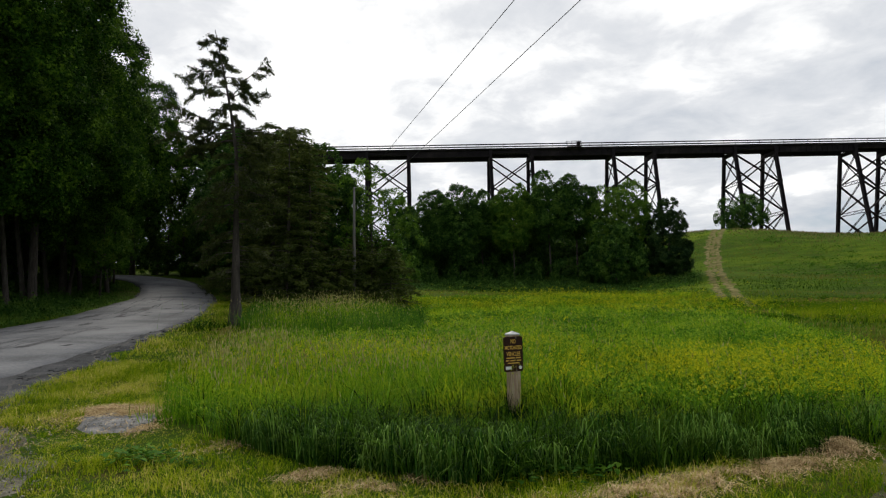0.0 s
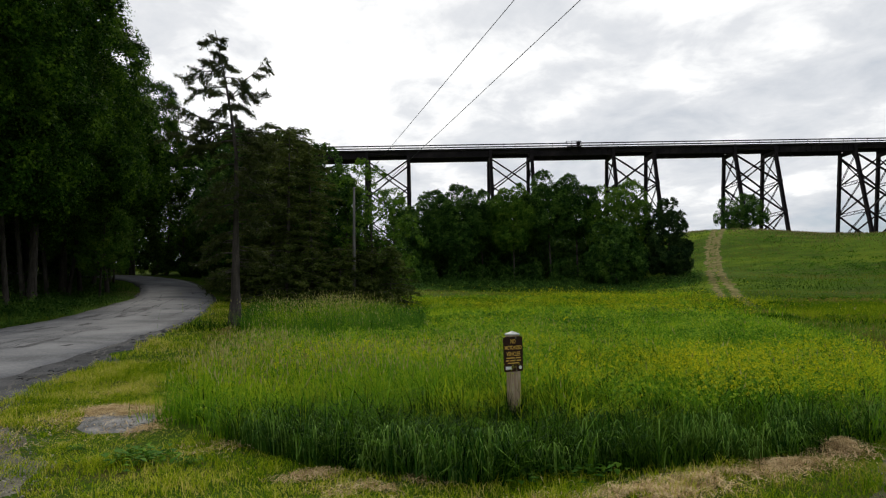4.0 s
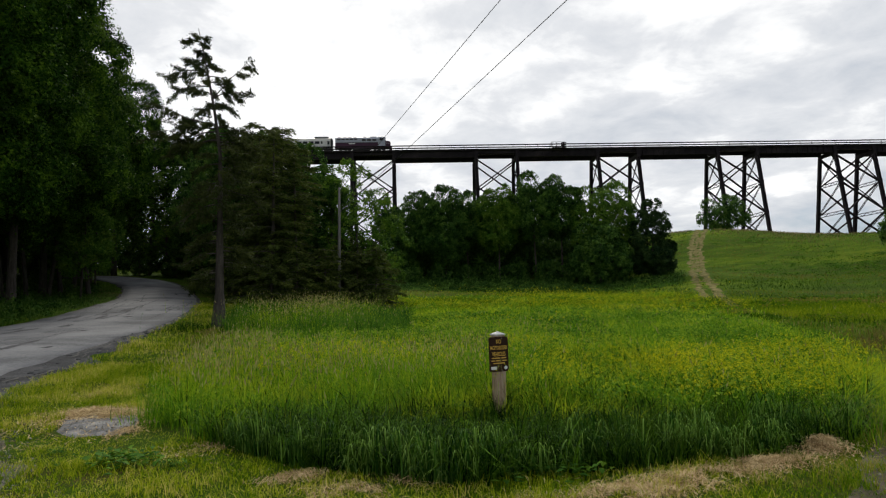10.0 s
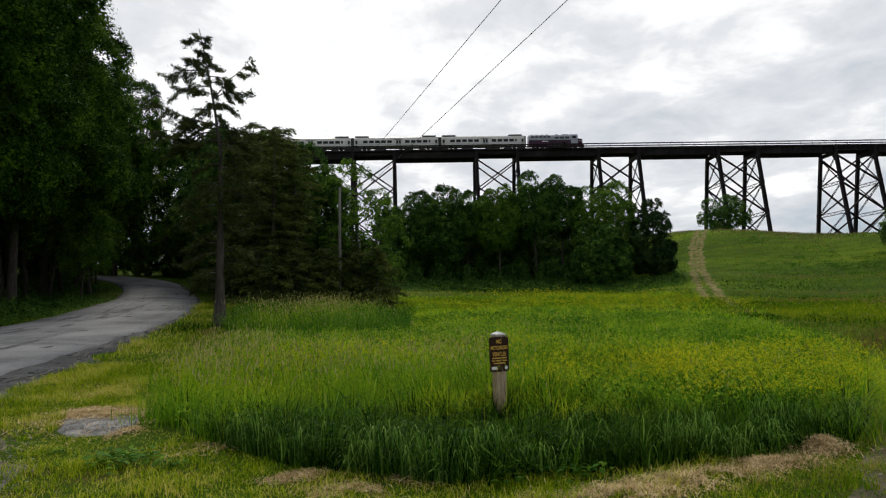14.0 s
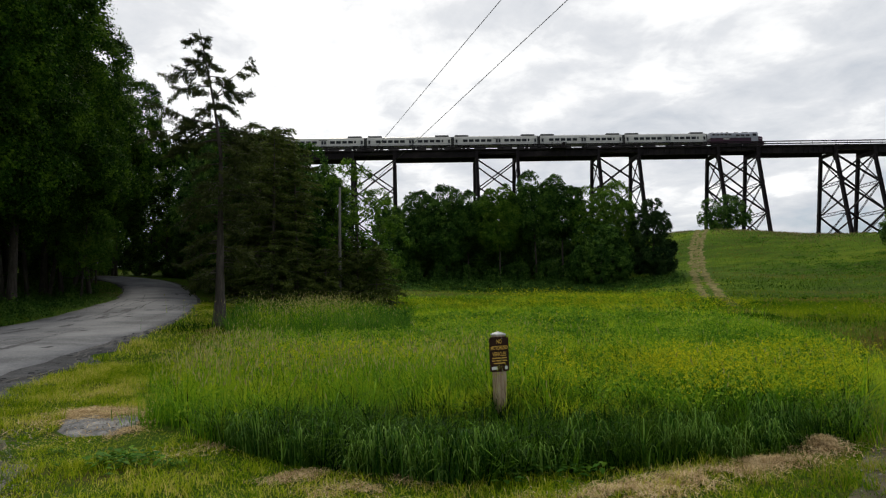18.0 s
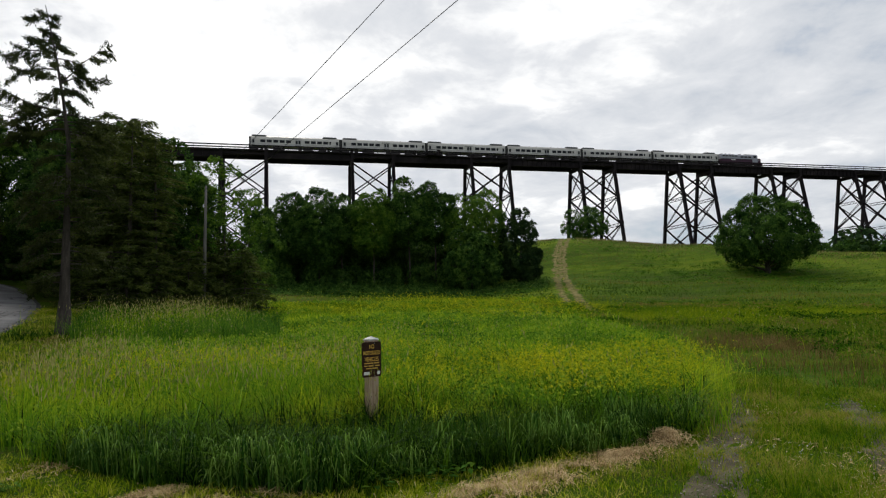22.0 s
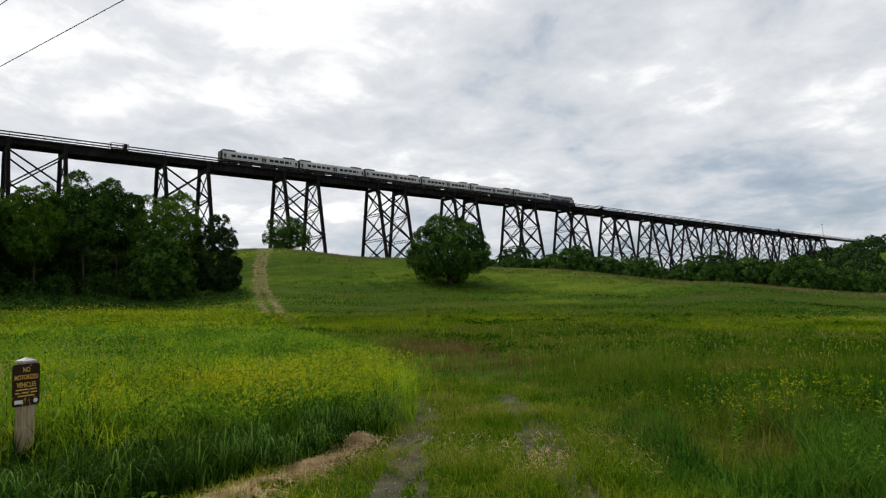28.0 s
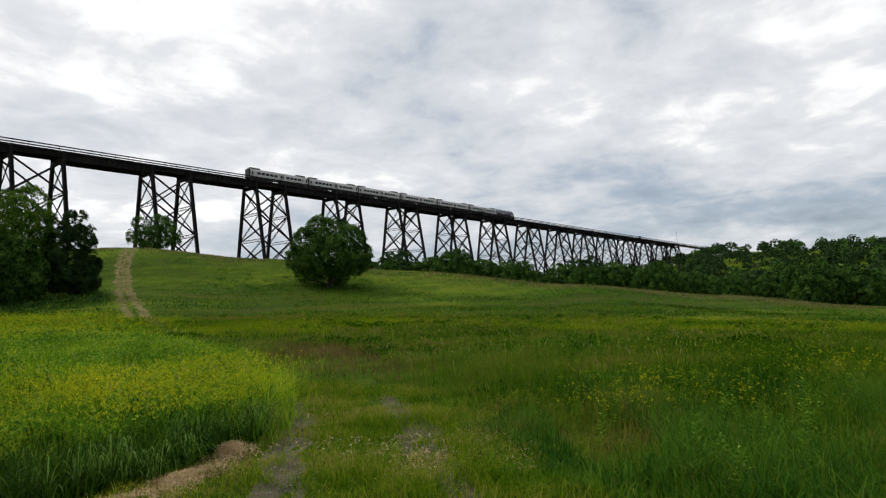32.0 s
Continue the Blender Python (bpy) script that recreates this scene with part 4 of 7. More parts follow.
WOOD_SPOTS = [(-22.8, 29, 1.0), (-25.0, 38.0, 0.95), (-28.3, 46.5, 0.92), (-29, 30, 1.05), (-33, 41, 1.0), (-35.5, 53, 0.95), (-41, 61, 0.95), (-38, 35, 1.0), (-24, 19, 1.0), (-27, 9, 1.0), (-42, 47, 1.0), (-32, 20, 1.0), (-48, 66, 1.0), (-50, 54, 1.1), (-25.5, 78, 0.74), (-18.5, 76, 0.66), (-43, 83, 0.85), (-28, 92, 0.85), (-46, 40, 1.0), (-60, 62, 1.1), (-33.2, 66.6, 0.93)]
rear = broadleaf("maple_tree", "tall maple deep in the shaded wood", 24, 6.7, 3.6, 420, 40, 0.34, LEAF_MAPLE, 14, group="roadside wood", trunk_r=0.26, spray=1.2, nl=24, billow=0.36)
FRONT_ROW, count = (0, 1, 2, 3, 4, 5, 6, 8, 14, 15, 20), 0
for i, (x, y, s) in enumerate(WOOD_SPOTS):
    if i in FRONT_ROW:
        (plant if i < 3 else plant_copy)(maples[i % 3], x, y, i * 77.0, 0.15, s)
    else:
        (plant if count == 0 else plant_copy)(rear, x, y, i * 77.0, 0.15, s)
        count += 1
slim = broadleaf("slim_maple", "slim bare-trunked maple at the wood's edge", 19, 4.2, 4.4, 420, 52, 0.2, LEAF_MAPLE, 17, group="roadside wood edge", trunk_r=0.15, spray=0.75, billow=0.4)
for i, (phi, r, s) in enumerate([(-33.8, 46, 1.0), (-32.3, 53, 0.95), (-31.0, 54, 0.9), (-30.1, 55, 1.0), (-28.2, 56, 1.0), (-34.9, 43, 1.0), (-29.3, 60, 1.0), (-28.2, 64, 0.95)]):
    x, y = polar(phi, r)
    tree = (plant if i == 0 else plant_copy)(slim, x, y, i * 111.0, 0.3, s)
    tree.matrix_basis = tree.matrix_basis @ pose(0, 0, 0, (5, -7, 4, 8, -5)[i % 5], (-4, 6, -8, 3)[i % 4], 0)
young = broadleaf("young_tree", "slim young roadside tree with light green leaves", 9.5, 2.6, 1.0, 260, 44, 0.15, LEAF_MID, 31, group="roadside saplings", trunk_r=0.09, spray=0.42)
for i, (x, y, s) in enumerate([(-24.6, 44.8, 0.9), (-28.5, 54, 1.0), (-20.5, 66, 1.1), (-22.5, 73, 1.2), (-29, 72, 1.2), (-25, 70, 1.1), (-30.2, 68.2, 1.05)]):
    (plant if i == 0 else plant_copy)(young, x, y, i * 50.0, 0.1, s)
under = broadleaf("understory_bush", "dense dark bush growing under the maples", 6.5, 3.4, 0.1, 230, 30, 0.26, LEAF_DARK, 33, group="roadside understory", spray=0.5, trunk_r=0.08, belly=0.35)
for i, (x, y, s) in enumerate([(-42, 49, 1.2), (-40, 33, 1.0), (-44, 44, 1.2), (-33.6, 60.5, 0.5), (-36.5, 62.5, 0.6), (-39, 53, 1.2), (-44, 58, 1.2), (-36, 58, 1.0), (-42, 36, 1.3), (-47, 47, 1.3), (-44, 65, 1.3), (-30, 84, 1.7), (-24, 84, 1.6), (-42, 90, 0.9), (-33, 94, 1.9), (-19.5, 83, 1.6), (-47, 84, 1.7), (-28, 77, 1.3), (-39, 80, 0.9), (-45, 78, 1.6), (-34, 80, 0.8), (-51, 86, 1.8), (-36, 26, 1.0), (-52, 60, 1.4), (-22.6, 62.8, 0.5), (-26.5, 66.2, 0.6), (-31, 67.6, 0.6), (-19.6, 58.8, 0.42), (-35.5, 68, 0.7), (-24.5, 69, 0.9)]):
    (plant if i == 0 else plant_copy)(under, x, y, i * 64.0, 0.1, s)

# lone ragged spruce by the lane, and the dark group behind it
def ragged_spruce():
    rng = np.random.default_rng(8)
    t = thing("ragged_spruce", "ragged old spruce with bare trunk and sparse hanging boughs", "tree")
    stem = lambda z: np.array([-1.0 * (max(0.0, z - 7.6) / 5.8) ** 1.25, 0.0, z])
    zs = (-0.4, 0.2, 1.5, 4.5, 7.6, 9.5, 11.0, 12.3, 13.4)
    part("trunk", Geo().tube([tuple(stem(z)) for z in zs], [0.46, 0.33, 0.20, 0.125, 0.078, 0.058, 0.043, 0.03, 0.012], 9).mesh("trunk", BARK, True), t)
    boughs, quads = Geo(), []

    def bough(z, a, L, rise, hang, dens):
        p, d = stem(z), np.array([math.cos(a), math.sin(a), 0])
        s = np.linspace(0, 1, 7)
        line = p + d * (L * s)[:, None] + np.array([0, 0, 1.0]) * (L * (rise * s - hang * s ** 2.4))[:, None] + rng.normal(0, 0.025 * L, (7, 3)) * s[:, None]
        r = 0.014 + 0.010 * L
        boughs.tube([tuple(q) for q in line], [r * k for k in (1.2, 1.0, 0.85, 0.7, 0.5, 0.35, 0.15)], 4)
        for f in np.sort(rng.uniform(0.22, 1.0, int(4 + 6.5 * L))):
            q = np.array([np.interp(f, s, line[:, k]) for k in range(3)])
            side = rng.choice((-1, 1)) * np.array([-d[1], d[0], 0])
            tw = unit(d * rng.uniform(0.2, 0.9) + side * rng.uniform(0.1, 0.9) + np.array([0, 0, rng.uniform(-0.75, 0.25)]))
            m = L * rng.uniform(0.14, 0.34) + 0.12
            boughs.tube([tuple(q), tuple(q + tw * m)], [r * 0.35, r * 0.08], 3)
            n = int(3.2 * dens * (10 + 30 * m))
            g = rng.uniform(0.1, 1.05, n)
            c = q + tw * (m * g)[:, None] + rng.normal(0, 0.05, (n, 3)) - [0, 0, 0.04]
            ax = unit(tw + rng.normal(0, 0.55, (n, 3)) + [0, 0, -0.5])
            w = unit(np.cross(ax, rng.normal(0, 1, (n, 3))))
            sz = rng.uniform(0.06, 0.15, (n, 1))
            quads.append(np.stack([c - ax * sz * 0.5, c + w * sz * 0.16, c + ax * sz * 0.5, c - w * sz * 0.16], 1))

    for z in np.concatenate([np.linspace(8.6, 12.9, 16), np.linspace(2.2, 8.5, 46)]):
        a = rng.choice((0.0, math.pi)) + rng.normal(0, 0.8)
        if z > 8.6:
            bough(z, rng.choice((-1.57, 1.57)) + rng.normal(0, 0.5), rng.uniform(0.3, 0.9), rng.uniform(0.0, 0.4), rng.uniform(0.3, 0.7), 1.0)
        else:
            bough(z, a, rng.uniform(0.7, 1.9), rng.uniform(-0.1, 0.2), rng.uniform(0.2, 0.5), 0.8)
    for z, a, L, rise, hang in ((12.75, 3.14, 0.75, 0.35, 0.2), (12.95, 0.3, 0.35, 0.2, 0.2), (12.4, 2.6, 0.5, 0.2, 0.4), (11.9, 3.14, 0.85, 0.2, 0.1), (11.7, 0.1, 0.6, 0.1, 0.4), (11.4, 3.0, 1.85, 0.25, 0.32),
                                (11.2, 0.2, 0.95, 0.1, 0.5), (10.9, -0.3, 1.0, 0.0, 0.45), (10.75, 3.2, 1.65, 0.05, 0.35), (10.15, 0.1, 1.65, 1.2, 0.05), (10.25, 0.2, 1.5, 0.4, 0.25), (9.9, -0.2, 0.95, 0.1, 0.5),
                                (9.7, 2.8, 1.3, 0.2, 0.5), (9.0, 3.15, 2.45, 0.15, -0.22), (8.8, 3.3, 2.5, 0.1, 0.25), (8.7, 2.9, 2.2, 0.0, 0.3), (8.9, 0.1, 1.35, 0.1, 0.4), (8.6, -0.3, 1.3, 0.0, 0.4), (8.3, 3.0, 2.3, 0.05, 0.3), (8.1, 0.15, 1.8, 0.0, 0.3)):
        bough(z, a, L, rise, hang, 1.15)
    tagged(part("branching", boughs.mesh("branching", BARK), t), kind="stuff")
    part("needles", quads_mesh("needles", np.concatenate(quads), NEEDLE_DARK), t)
    return t


x, y = polar(-18.4, 28.6)
plant(ragged_spruce(), x, y)
spruces = [conifer("spruce_tree", "dense brownish green spruce standing in a group", 13.5, 3.7, 0.3, 30, NEEDLE, 41 + i, 0.12, (0.2, 0), 0.36, 0.26, 170, group="dark spruce group", taper=0.5, tip=0.16) for i in range(2)]
for i, (phi, r, s) in enumerate([(-15.3, 44.5, 0.90), (-14.0, 40, 0.86), (-15.6, 47, 1.0), (-11.9, 41, 0.80), (-17.0, 57, 1.05), (-13.2, 46, 0.97)]):
    x, y = polar(phi, r)
    (plant if i < 2 else plant_copy)(spruces[i % 2], x, y, i * 61.0, 0.1, s)
grove = [broadleaf("grove_tree", "dark leafy tree at the meadow's edge", 13.0, 3.6, 0.5, 620, 46, 0.16, LEAF_DARK, 51 + i, group="meadow edge grove", spray=0.46, billow=0.42, nl=18) for i in range(2)]
for i, (phi, r, s) in enumerate([(-11.2, 47, 0.93), (-9.0, 45, 0.70), (-14.2, 51, 1.02), (-17.4, 54, 1.08), (-18.9, 61, 1.15), (-10.3, 50, 0.84), (-19.4, 70, 1.1)]):
    x, y = polar(phi, r)
    (plant if i < 2 else plant_copy)(grove[i % 2], x, y, i * 83.0, 0.1, s)
airy = broadleaf("airy_tree", "thin light green tree with sky showing through", 10.7, 3.0, 0.6, 240, 32, 0.15, LEAF_MID, 54, group="meadow edge airy trees", spray=0.42, billow=0.3, nl=18, trunk_r=0.10, fill=0.0)
for i, (phi, r, s) in enumerate([(-6.4, 44, 0.92), (-4.6, 46, 0.74), (-8.2, 43.5, 0.95), (-22.6, 73, 1.25)]):
    x, y = polar(phi, r)
    (plant if i == 0 else plant_copy)(airy, x, y, i * 97.0, 0.1, s)
low_spruce = conifer("low_spruce", "low dark spruce with boughs down to the grass", 4.6, 2.3, 0.05, 16, NEEDLE, 57, 0.1, (0.1, 0), 0.34, 0.22, 150, group="meadow edge low spruces", taper=0.6, tip=0.2)
for i, (phi, r, s) in enumerate([(-4.9, 41, 0.95), (-6.6, 41, 0.85), (-9.4, 39.5, 0.9), (-11.8, 38.5, 0.85), (-14.0, 38, 0.8), (-5.6, 45, 1.1), (-8.0, 42, 1.1)]):
    x, y = polar(phi, r)
    (plant if i == 0 else plant_copy)(low_spruce, x, y, i * 47.0, 0.1, s)

# clump of trees under the hill
COPSE_LABEL = "tall rounded %s tree in a dense copse below the hill"
copse = [broadleaf("copse_tree", COPSE_LABEL % k, h, rad, low, n, 46, 0.17, m, 61 + i, group="copse", trunk_r=0.12, spray=0.5, nl=nl, belly=0.5, billow=b, fill=0.7) for i, (k, h, rad, low, n, m, nl, b) in enumerate((("dark green", 14.0, 3.4, 4.2, 640, LEAF_DARK, 11, 0.5), ("fresh green", 13.2, 3.3, 3.0, 600, LEAF_MID, 12, 0.45), ("broad green", 12.4, 4.9, 1.8, 820, LEAF_MID, 18, 0.4), ("dark green", 13.8, 3.9, 0.7, 860, LEAF_DARK, 18, 0.42)))]
for i, (k, phi, r, s) in enumerate([(0, 9.75, 81, 1.03), (1, 6.45, 80, 0.96), (2, 16.0, 82, 1.0), (3, 1.55, 81, 0.93), (0, 12.1, 82, 1.0), (3, -0.9, 83, 0.88), (0, 3.6, 82, 0.86), (3, 0.0, 86, 0.80), (1, 7.9, 86, 0.86), (3, 5.0, 88, 0.80), (0, -3.6, 88, 0.78)]):
    x, y = polar(phi, r)
    (plant if i < 4 else plant_copy)(copse[k], x, y, i * 71.0, 0.1, s)
brush = broadleaf("copse_bush", "low dark bush at the foot of the copse", 5.8, 3.6, 0.05, 300, 34, 0.22, LEAF_DARK, 69, group="copse bushes", spray=0.5, trunk_r=0.07, belly=0.3)
for i, (phi, r, s) in enumerate([(-3.2, 84, 1.0), (-0.8, 85, 0.95), (1.6, 85, 0.9), (-2.0, 87, 1.2), (3.0, 86, 1.1), (4.4, 85, 0.95), (6.8, 85, 0.85), (9.4, 86, 0.9), (12.0, 86, 0.9), (14.4, 84, 0.7), (17.9, 86, 0.6), (5.9, 80, 0.42), (-1.4, 79, 0.4), (1.2, 80.5, 0.5), (3.4, 80, 0.45), (8.0, 80.5, 0.5), (10.8, 80.5, 0.55), (12.9, 80, 0.5), (8.2, 89, 1.0), (10.6, 89, 1.0), (13.2, 89, 1.0), (6.0, 90, 1.0), (2.6, 91, 1.0), (15.2, 90, 1.0), (11.2, 93, 1.05)]):
    x, y = polar(phi, r)
    (plant if i == 0 else plant_copy)(brush, x, y, i * 39.0, 0.1, s)
x, y = polar(19.9, 78)
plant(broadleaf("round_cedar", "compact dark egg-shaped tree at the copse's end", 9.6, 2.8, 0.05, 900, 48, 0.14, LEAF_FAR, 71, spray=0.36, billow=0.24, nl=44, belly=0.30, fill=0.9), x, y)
x, y = polar(15.4, 76.5)
plant(broadleaf("copse_thicket", "dense rounded green thicket before the copse", 7.6, 3.9, 0.05, 640, 46, 0.18, LEAF_DARK, 72, spray=0.45, nl=16, belly=0.38), x, y)
x, y = polar(25.7, 122)
plant(broadleaf("hilltop_tree", "small broad tree on the hill crest", 7.2, 4.8, 0.3, 460, 46, 0.19, LEAF_DARK, 73, spray=0.55, billow=0.4, nl=14, belly=0.45), x, y)
x, y = polar(40.2, 88)
plant(broadleaf("lone_tree", "broad lone tree with a low spreading crown in the meadow", 10.0, 5.95, 0.4, 1250, 52, 0.18, LEAF_DARK, 76, spray=0.58, billow=0.40, nl=17, belly=0.42, trunk_r=0.3, limbs_n=46, fill=0.4), x, y)


def build_woods():
    """Far woods in the valley and on the hill behind, as one crowd of crowns."""
    rng = np.random.default_rng(81)
    quads, trunks = ([], []), Geo()
    spots = []
    for _ in range(900):
        phi, r = rng.uniform(38, 118), 150 + 560 * rng.random() ** 1.3
        spots.append((phi, r))
    for _ in range(700):
        spots.append((rng.uniform(58, 118), rng.uniform(240, 640)))
    for phi, r in spots:
        x, y = polar(phi, r)
        d = x * ACROSS.x + y * ACROSS.y - FACE
        if phi < 43 and r < 230:
            continue
        z = ground_z(x, y)
        h = rng.uniform(8, 12.5) + 1.5 * min(1, max(0, (phi - 55) / 20)) if r < 400 else rng.uniform(9, 14)
        if -9 < d < WIDE + 9:
            h *= 0.75
        rad = h * rng.uniform(0.38, 0.52)
        n = 380 if r < 330 else 120
        dd = unit(rng.normal(0, 1, (n, 3)))
        dd[:, 2] = np.abs(dd[:, 2]) * 1.0 - 0.25
        c = dd * [rad, rad, h * 0.55] * rng.uniform(0.7, 1.08, (n, 1)) + [x, y, z + h * 0.45]
        quads[int(rng.random() < 0.3)].append(leaf_quads(rng, c, rad * (0.19 if r < 330 else 0.36), unit(dd) * 1.6 + [0, 0, 0.4], 0.8))
        trunks.tube([(x, y, z - 0.5), (x, y, z + h * 0.6)], [0.25, 0.1], 4)
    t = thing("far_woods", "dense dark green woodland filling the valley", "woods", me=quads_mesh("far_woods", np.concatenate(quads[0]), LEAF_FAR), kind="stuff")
    thing("far_woods", "fresher green trees scattered through the valley woodland", "woods", me=quads_mesh("far_woods", np.concatenate(quads[1]), LEAF_DARK), kind="stuff")
    part("trunks", trunks.mesh("trunks", BARK), t)


build_woods()
hedge = broadleaf("valley_tree", "rounded green tree beyond the field's crest", 9.2, 5.2, 0.1, 380, 44, 0.34, LEAF_DARK, 91, group="valley edge trees", spray=0.7, belly=0.4, nl=22)
for i in range(44):
    phi = 43.6 + i * 0.98
    x, y = polar(phi, 150 + 9 * math.sin(i * 2.1) + 6 * (i % 2))
    (plant if i == 0 else plant_copy)(hedge, x, y, i * 57.0, 0.3, (0.92, 1.12, 0.8, 1.2, 1.0)[i % 5] * (0.82 + 0.003 * i))



# ---------------------------------------------------------------- pole, wires
px, py = -5.74, 40.0
pole = thing("utility_pole", "weathered grey wooden utility pole among the trees", "utility pole", pose(px, py, ground_z(px, py)))
part("shaft", Geo().tube([(0, 0, -0.3), (0.03, 0, 4), (0.07, 0, 7.75)], [0.12, 0.1, 0.07], 10).mesh("shaft", POLE_WOOD, True), pole)
part("cap", Geo().tube([(0.07, 0, 7.73), (0.07, 0, 7.81)], [0.075, 0.04], 8).mesh("cap", STEEL_PALE), pole)


def cable(a, b, sag, label):
    a, b = Vector(a), Vector(b)
    pts = [a.lerp(b, i / 24) - Vector((0, 0, 4 * sag * (i / 24) * (1 - i / 24))) for i in range(25)]
    thing("overhead_cable", label, "cable", me=Geo().tube(pts, [0.013] * 25, 6).mesh("overhead_cable", WIRE), group="overhead cables")


for drop, end in ((0.15, (15.36, -14.0, 14.62)), (1.55, (17.53, -14.0, 13.71))):
    cable((px + 0.08, py, ground_z(px, py) + 7.75 - drop), end, 0.0, "thin black overhead cable running to the pole")



# ---------------------------------------------------------------- sign
def build_sign():
    t = thing("park_sign", "square wooden post with a brown notice plate", "sign", pose(0.905, 8.5, ground_z(0.905, 8.5), 0, 0, 27))
    w = 0.072
    g = Geo().box(-w, w, -w, w, -0.3, 1.155, 0.012)
    g.add([(-w + 0.012, -w + 0.012, 1.155), (w - 0.012, -w + 0.012, 1.155), (w - 0.012, w - 0.012, 1.155), (-w + 0.012, w - 0.012, 1.155), (0, 0, 1.19)], [(0, 1, 4), (1, 2, 4), (2, 3, 4), (3, 0, 4)])
    part("post", g.mesh("post", WOOD), t)
    lid = Geo().box(-w - 0.004, w + 0.004, -w - 0.004, w + 0.004, 1.142, 1.158)
    lid.add([(-w - 0.004, -w - 0.004, 1.158), (w + 0.004, -w - 0.004, 1.158), (w + 0.004, w + 0.004, 1.158), (-w - 0.004, w + 0.004, 1.158), (0, 0, 1.196)], [(0, 1, 4), (1, 2, 4), (2, 3, 4), (3, 0, 4)])
    part("cap", lid.mesh("cap", ZINC), t, "pale weathered metal cap")
    y0, x0, half, lo, hi, c = -w - 0.004, -0.045, 0.152, 0.665, 1.125, 0.03
    ring = []
    for cx, cz, a0 in ((half - c, hi - c, 0), (-half + c, hi - c, 90), (-half + c, lo + c, 180), (half - c, lo + c, 270)):
        ring += [(x0 + cx + c * math.cos(radians(a0 + k * 30)), cz + c * math.sin(radians(a0 + k * 30))) for k in range(4)]
    n = len(ring)
    vs = [(x, y, z) for y in (y0, y0 - 0.006) for x, z in ring]
    face = [tuple(range(n)), tuple(range(2 * n - 1, n - 1, -1))] + [(k, n + k, n + (k + 1) % n, (k + 1) % n) for k in range(n)]
    plate = part("plate", Geo().add(vs, face).mesh("plate", SIGN_BROWN), t, "dark brown enamel plate with yellow words")
    y = y0 - 0.0085

    def words(text, z, size):
        cu = bpy.data.curves.new("lettering", "FONT")
        cu.body, cu.size, cu.align_x, cu.extrude, cu.offset = text, size, "CENTER", 0.0008, 0.0012
        cu.materials.append(SIGN_YELLOW)
        ob = new("lettering", cu)
        ob.parent, ob.matrix_basis = plate, pose(x0, y, z, 90, 0, 0) @ Matrix.Diagonal((0.66, 1, 1, 1))

    words("NO", 1.036, 0.078)
    words("MOTORIZED", 0.957, 0.070)
    words("VEHICLES", 0.872, 0.076)
    for z, spans in ((0.838, ((-0.115, 0.02), (0.04, 0.115))), (0.803, ((-0.12, -0.07), (-0.05, 0.03), (0.05, 0.12))), (0.77, ((-0.09, 0.09),))):
        for a, b in spans:
            part("line_bar", Geo().box(x0 + a, x0 + b, y - 0.001, y + 0.002, z, z + 0.014).mesh("line_bar", SIGN_YELLOW), plate)
    part("badge", Geo().box(x0 - 0.125, x0 - 0.035, y - 0.001, y + 0.002, 0.695, 0.735).mesh("badge", WHITE), plate, "small white badge")
    part("badge", Geo().tube([(x0 + 0.105, y + 0.002, 0.715), (x0 + 0.105, y - 0.001, 0.715)], [0.024, 0.024], 14).mesh("badge", WHITE), plate, "small round white badge")
    for z in (1.105, 0.68):
        part("bolt", Geo().tube([(x0 + 0.045, y, z), (x0 + 0.045, y - 0.006, z)], [0.009, 0.007], 8).mesh("bolt", STEEL_PALE), plate)


build_sign()


# ---------------------------------------------------------------- grass
TALL = [(-3.8, 8.8), (-1.5, 6.5), (0.15, 5.6), (1.4, 5.85), (3.2, 6.25), (4.5, 6.75), (5.2, 7.5), (6.3, 9.0), (9.2, 13.1), (12.3, 19.2), (14.0, 27), (17.6, 36), (20, 46), (22, 56), (-3, 56), (-8, 40), (-8.4, 29), (-5.8, 17)]
LIME_LINE = ([0, 15, 22, 32, 50, 65, 82, 92], [46, 54, 50, 43, 42, 42, 42, 42])      # the lime band's distance by bearing
VERGE = [(-2.85, 2.6), (-3.6, 4.6), (-4.55, 6.4), (-5.65, 8.0), (-6.3, 9.2)]
TRAIL = [(2.9, 2.9), (3.6, 3.9), (4.95, 5.5), (6.2, 6.9), (7.7, 8.9), (11.0, 13.6), (14.1, 19.4), (15.9, 28.2), (18.0, 36.1), (19.9, 42.2), (22.7, 49.9), (27.0, 61.2), (31.9, 73.8), (37.0, 85.9), (40.6, 93.0), (42.4, 96.2), (45.5, 102.5)]


def inside(poly, x, y):
    c = np.zeros(len(x), bool)
    for (x0, y0), (x1, y1) in zip(poly, poly[1:] + poly[:1]):
        c ^= ((y0 > y) != (y1 > y)) & (x < (x1 - x0) * (y - y0) / (y1 - y0 + 1e-12) + x0)
    return c


def off_line(line, x, y):
    """Distance from a broken line."""
    best = np.full(len(x), 1e9)
    for (x0, y0), (x1, y1) in zip(line, line[1:]):
        dx, dy = x1 - x0, y1 - y0
        t = np.clip(((x - x0) * dx + (y - y0) * dy) / (dx * dx + dy * dy), 0, 1)
        best = np.minimum(best, np.hypot(x - x0 - t * dx, y - y0 - t * dy))
    return best


def off_verge(x, y):
    """Distance past the outer edge of the lane's broken verge."""
    return off_line(ROAD, x, y) - np.interp(y, *VERGE_EDGE)


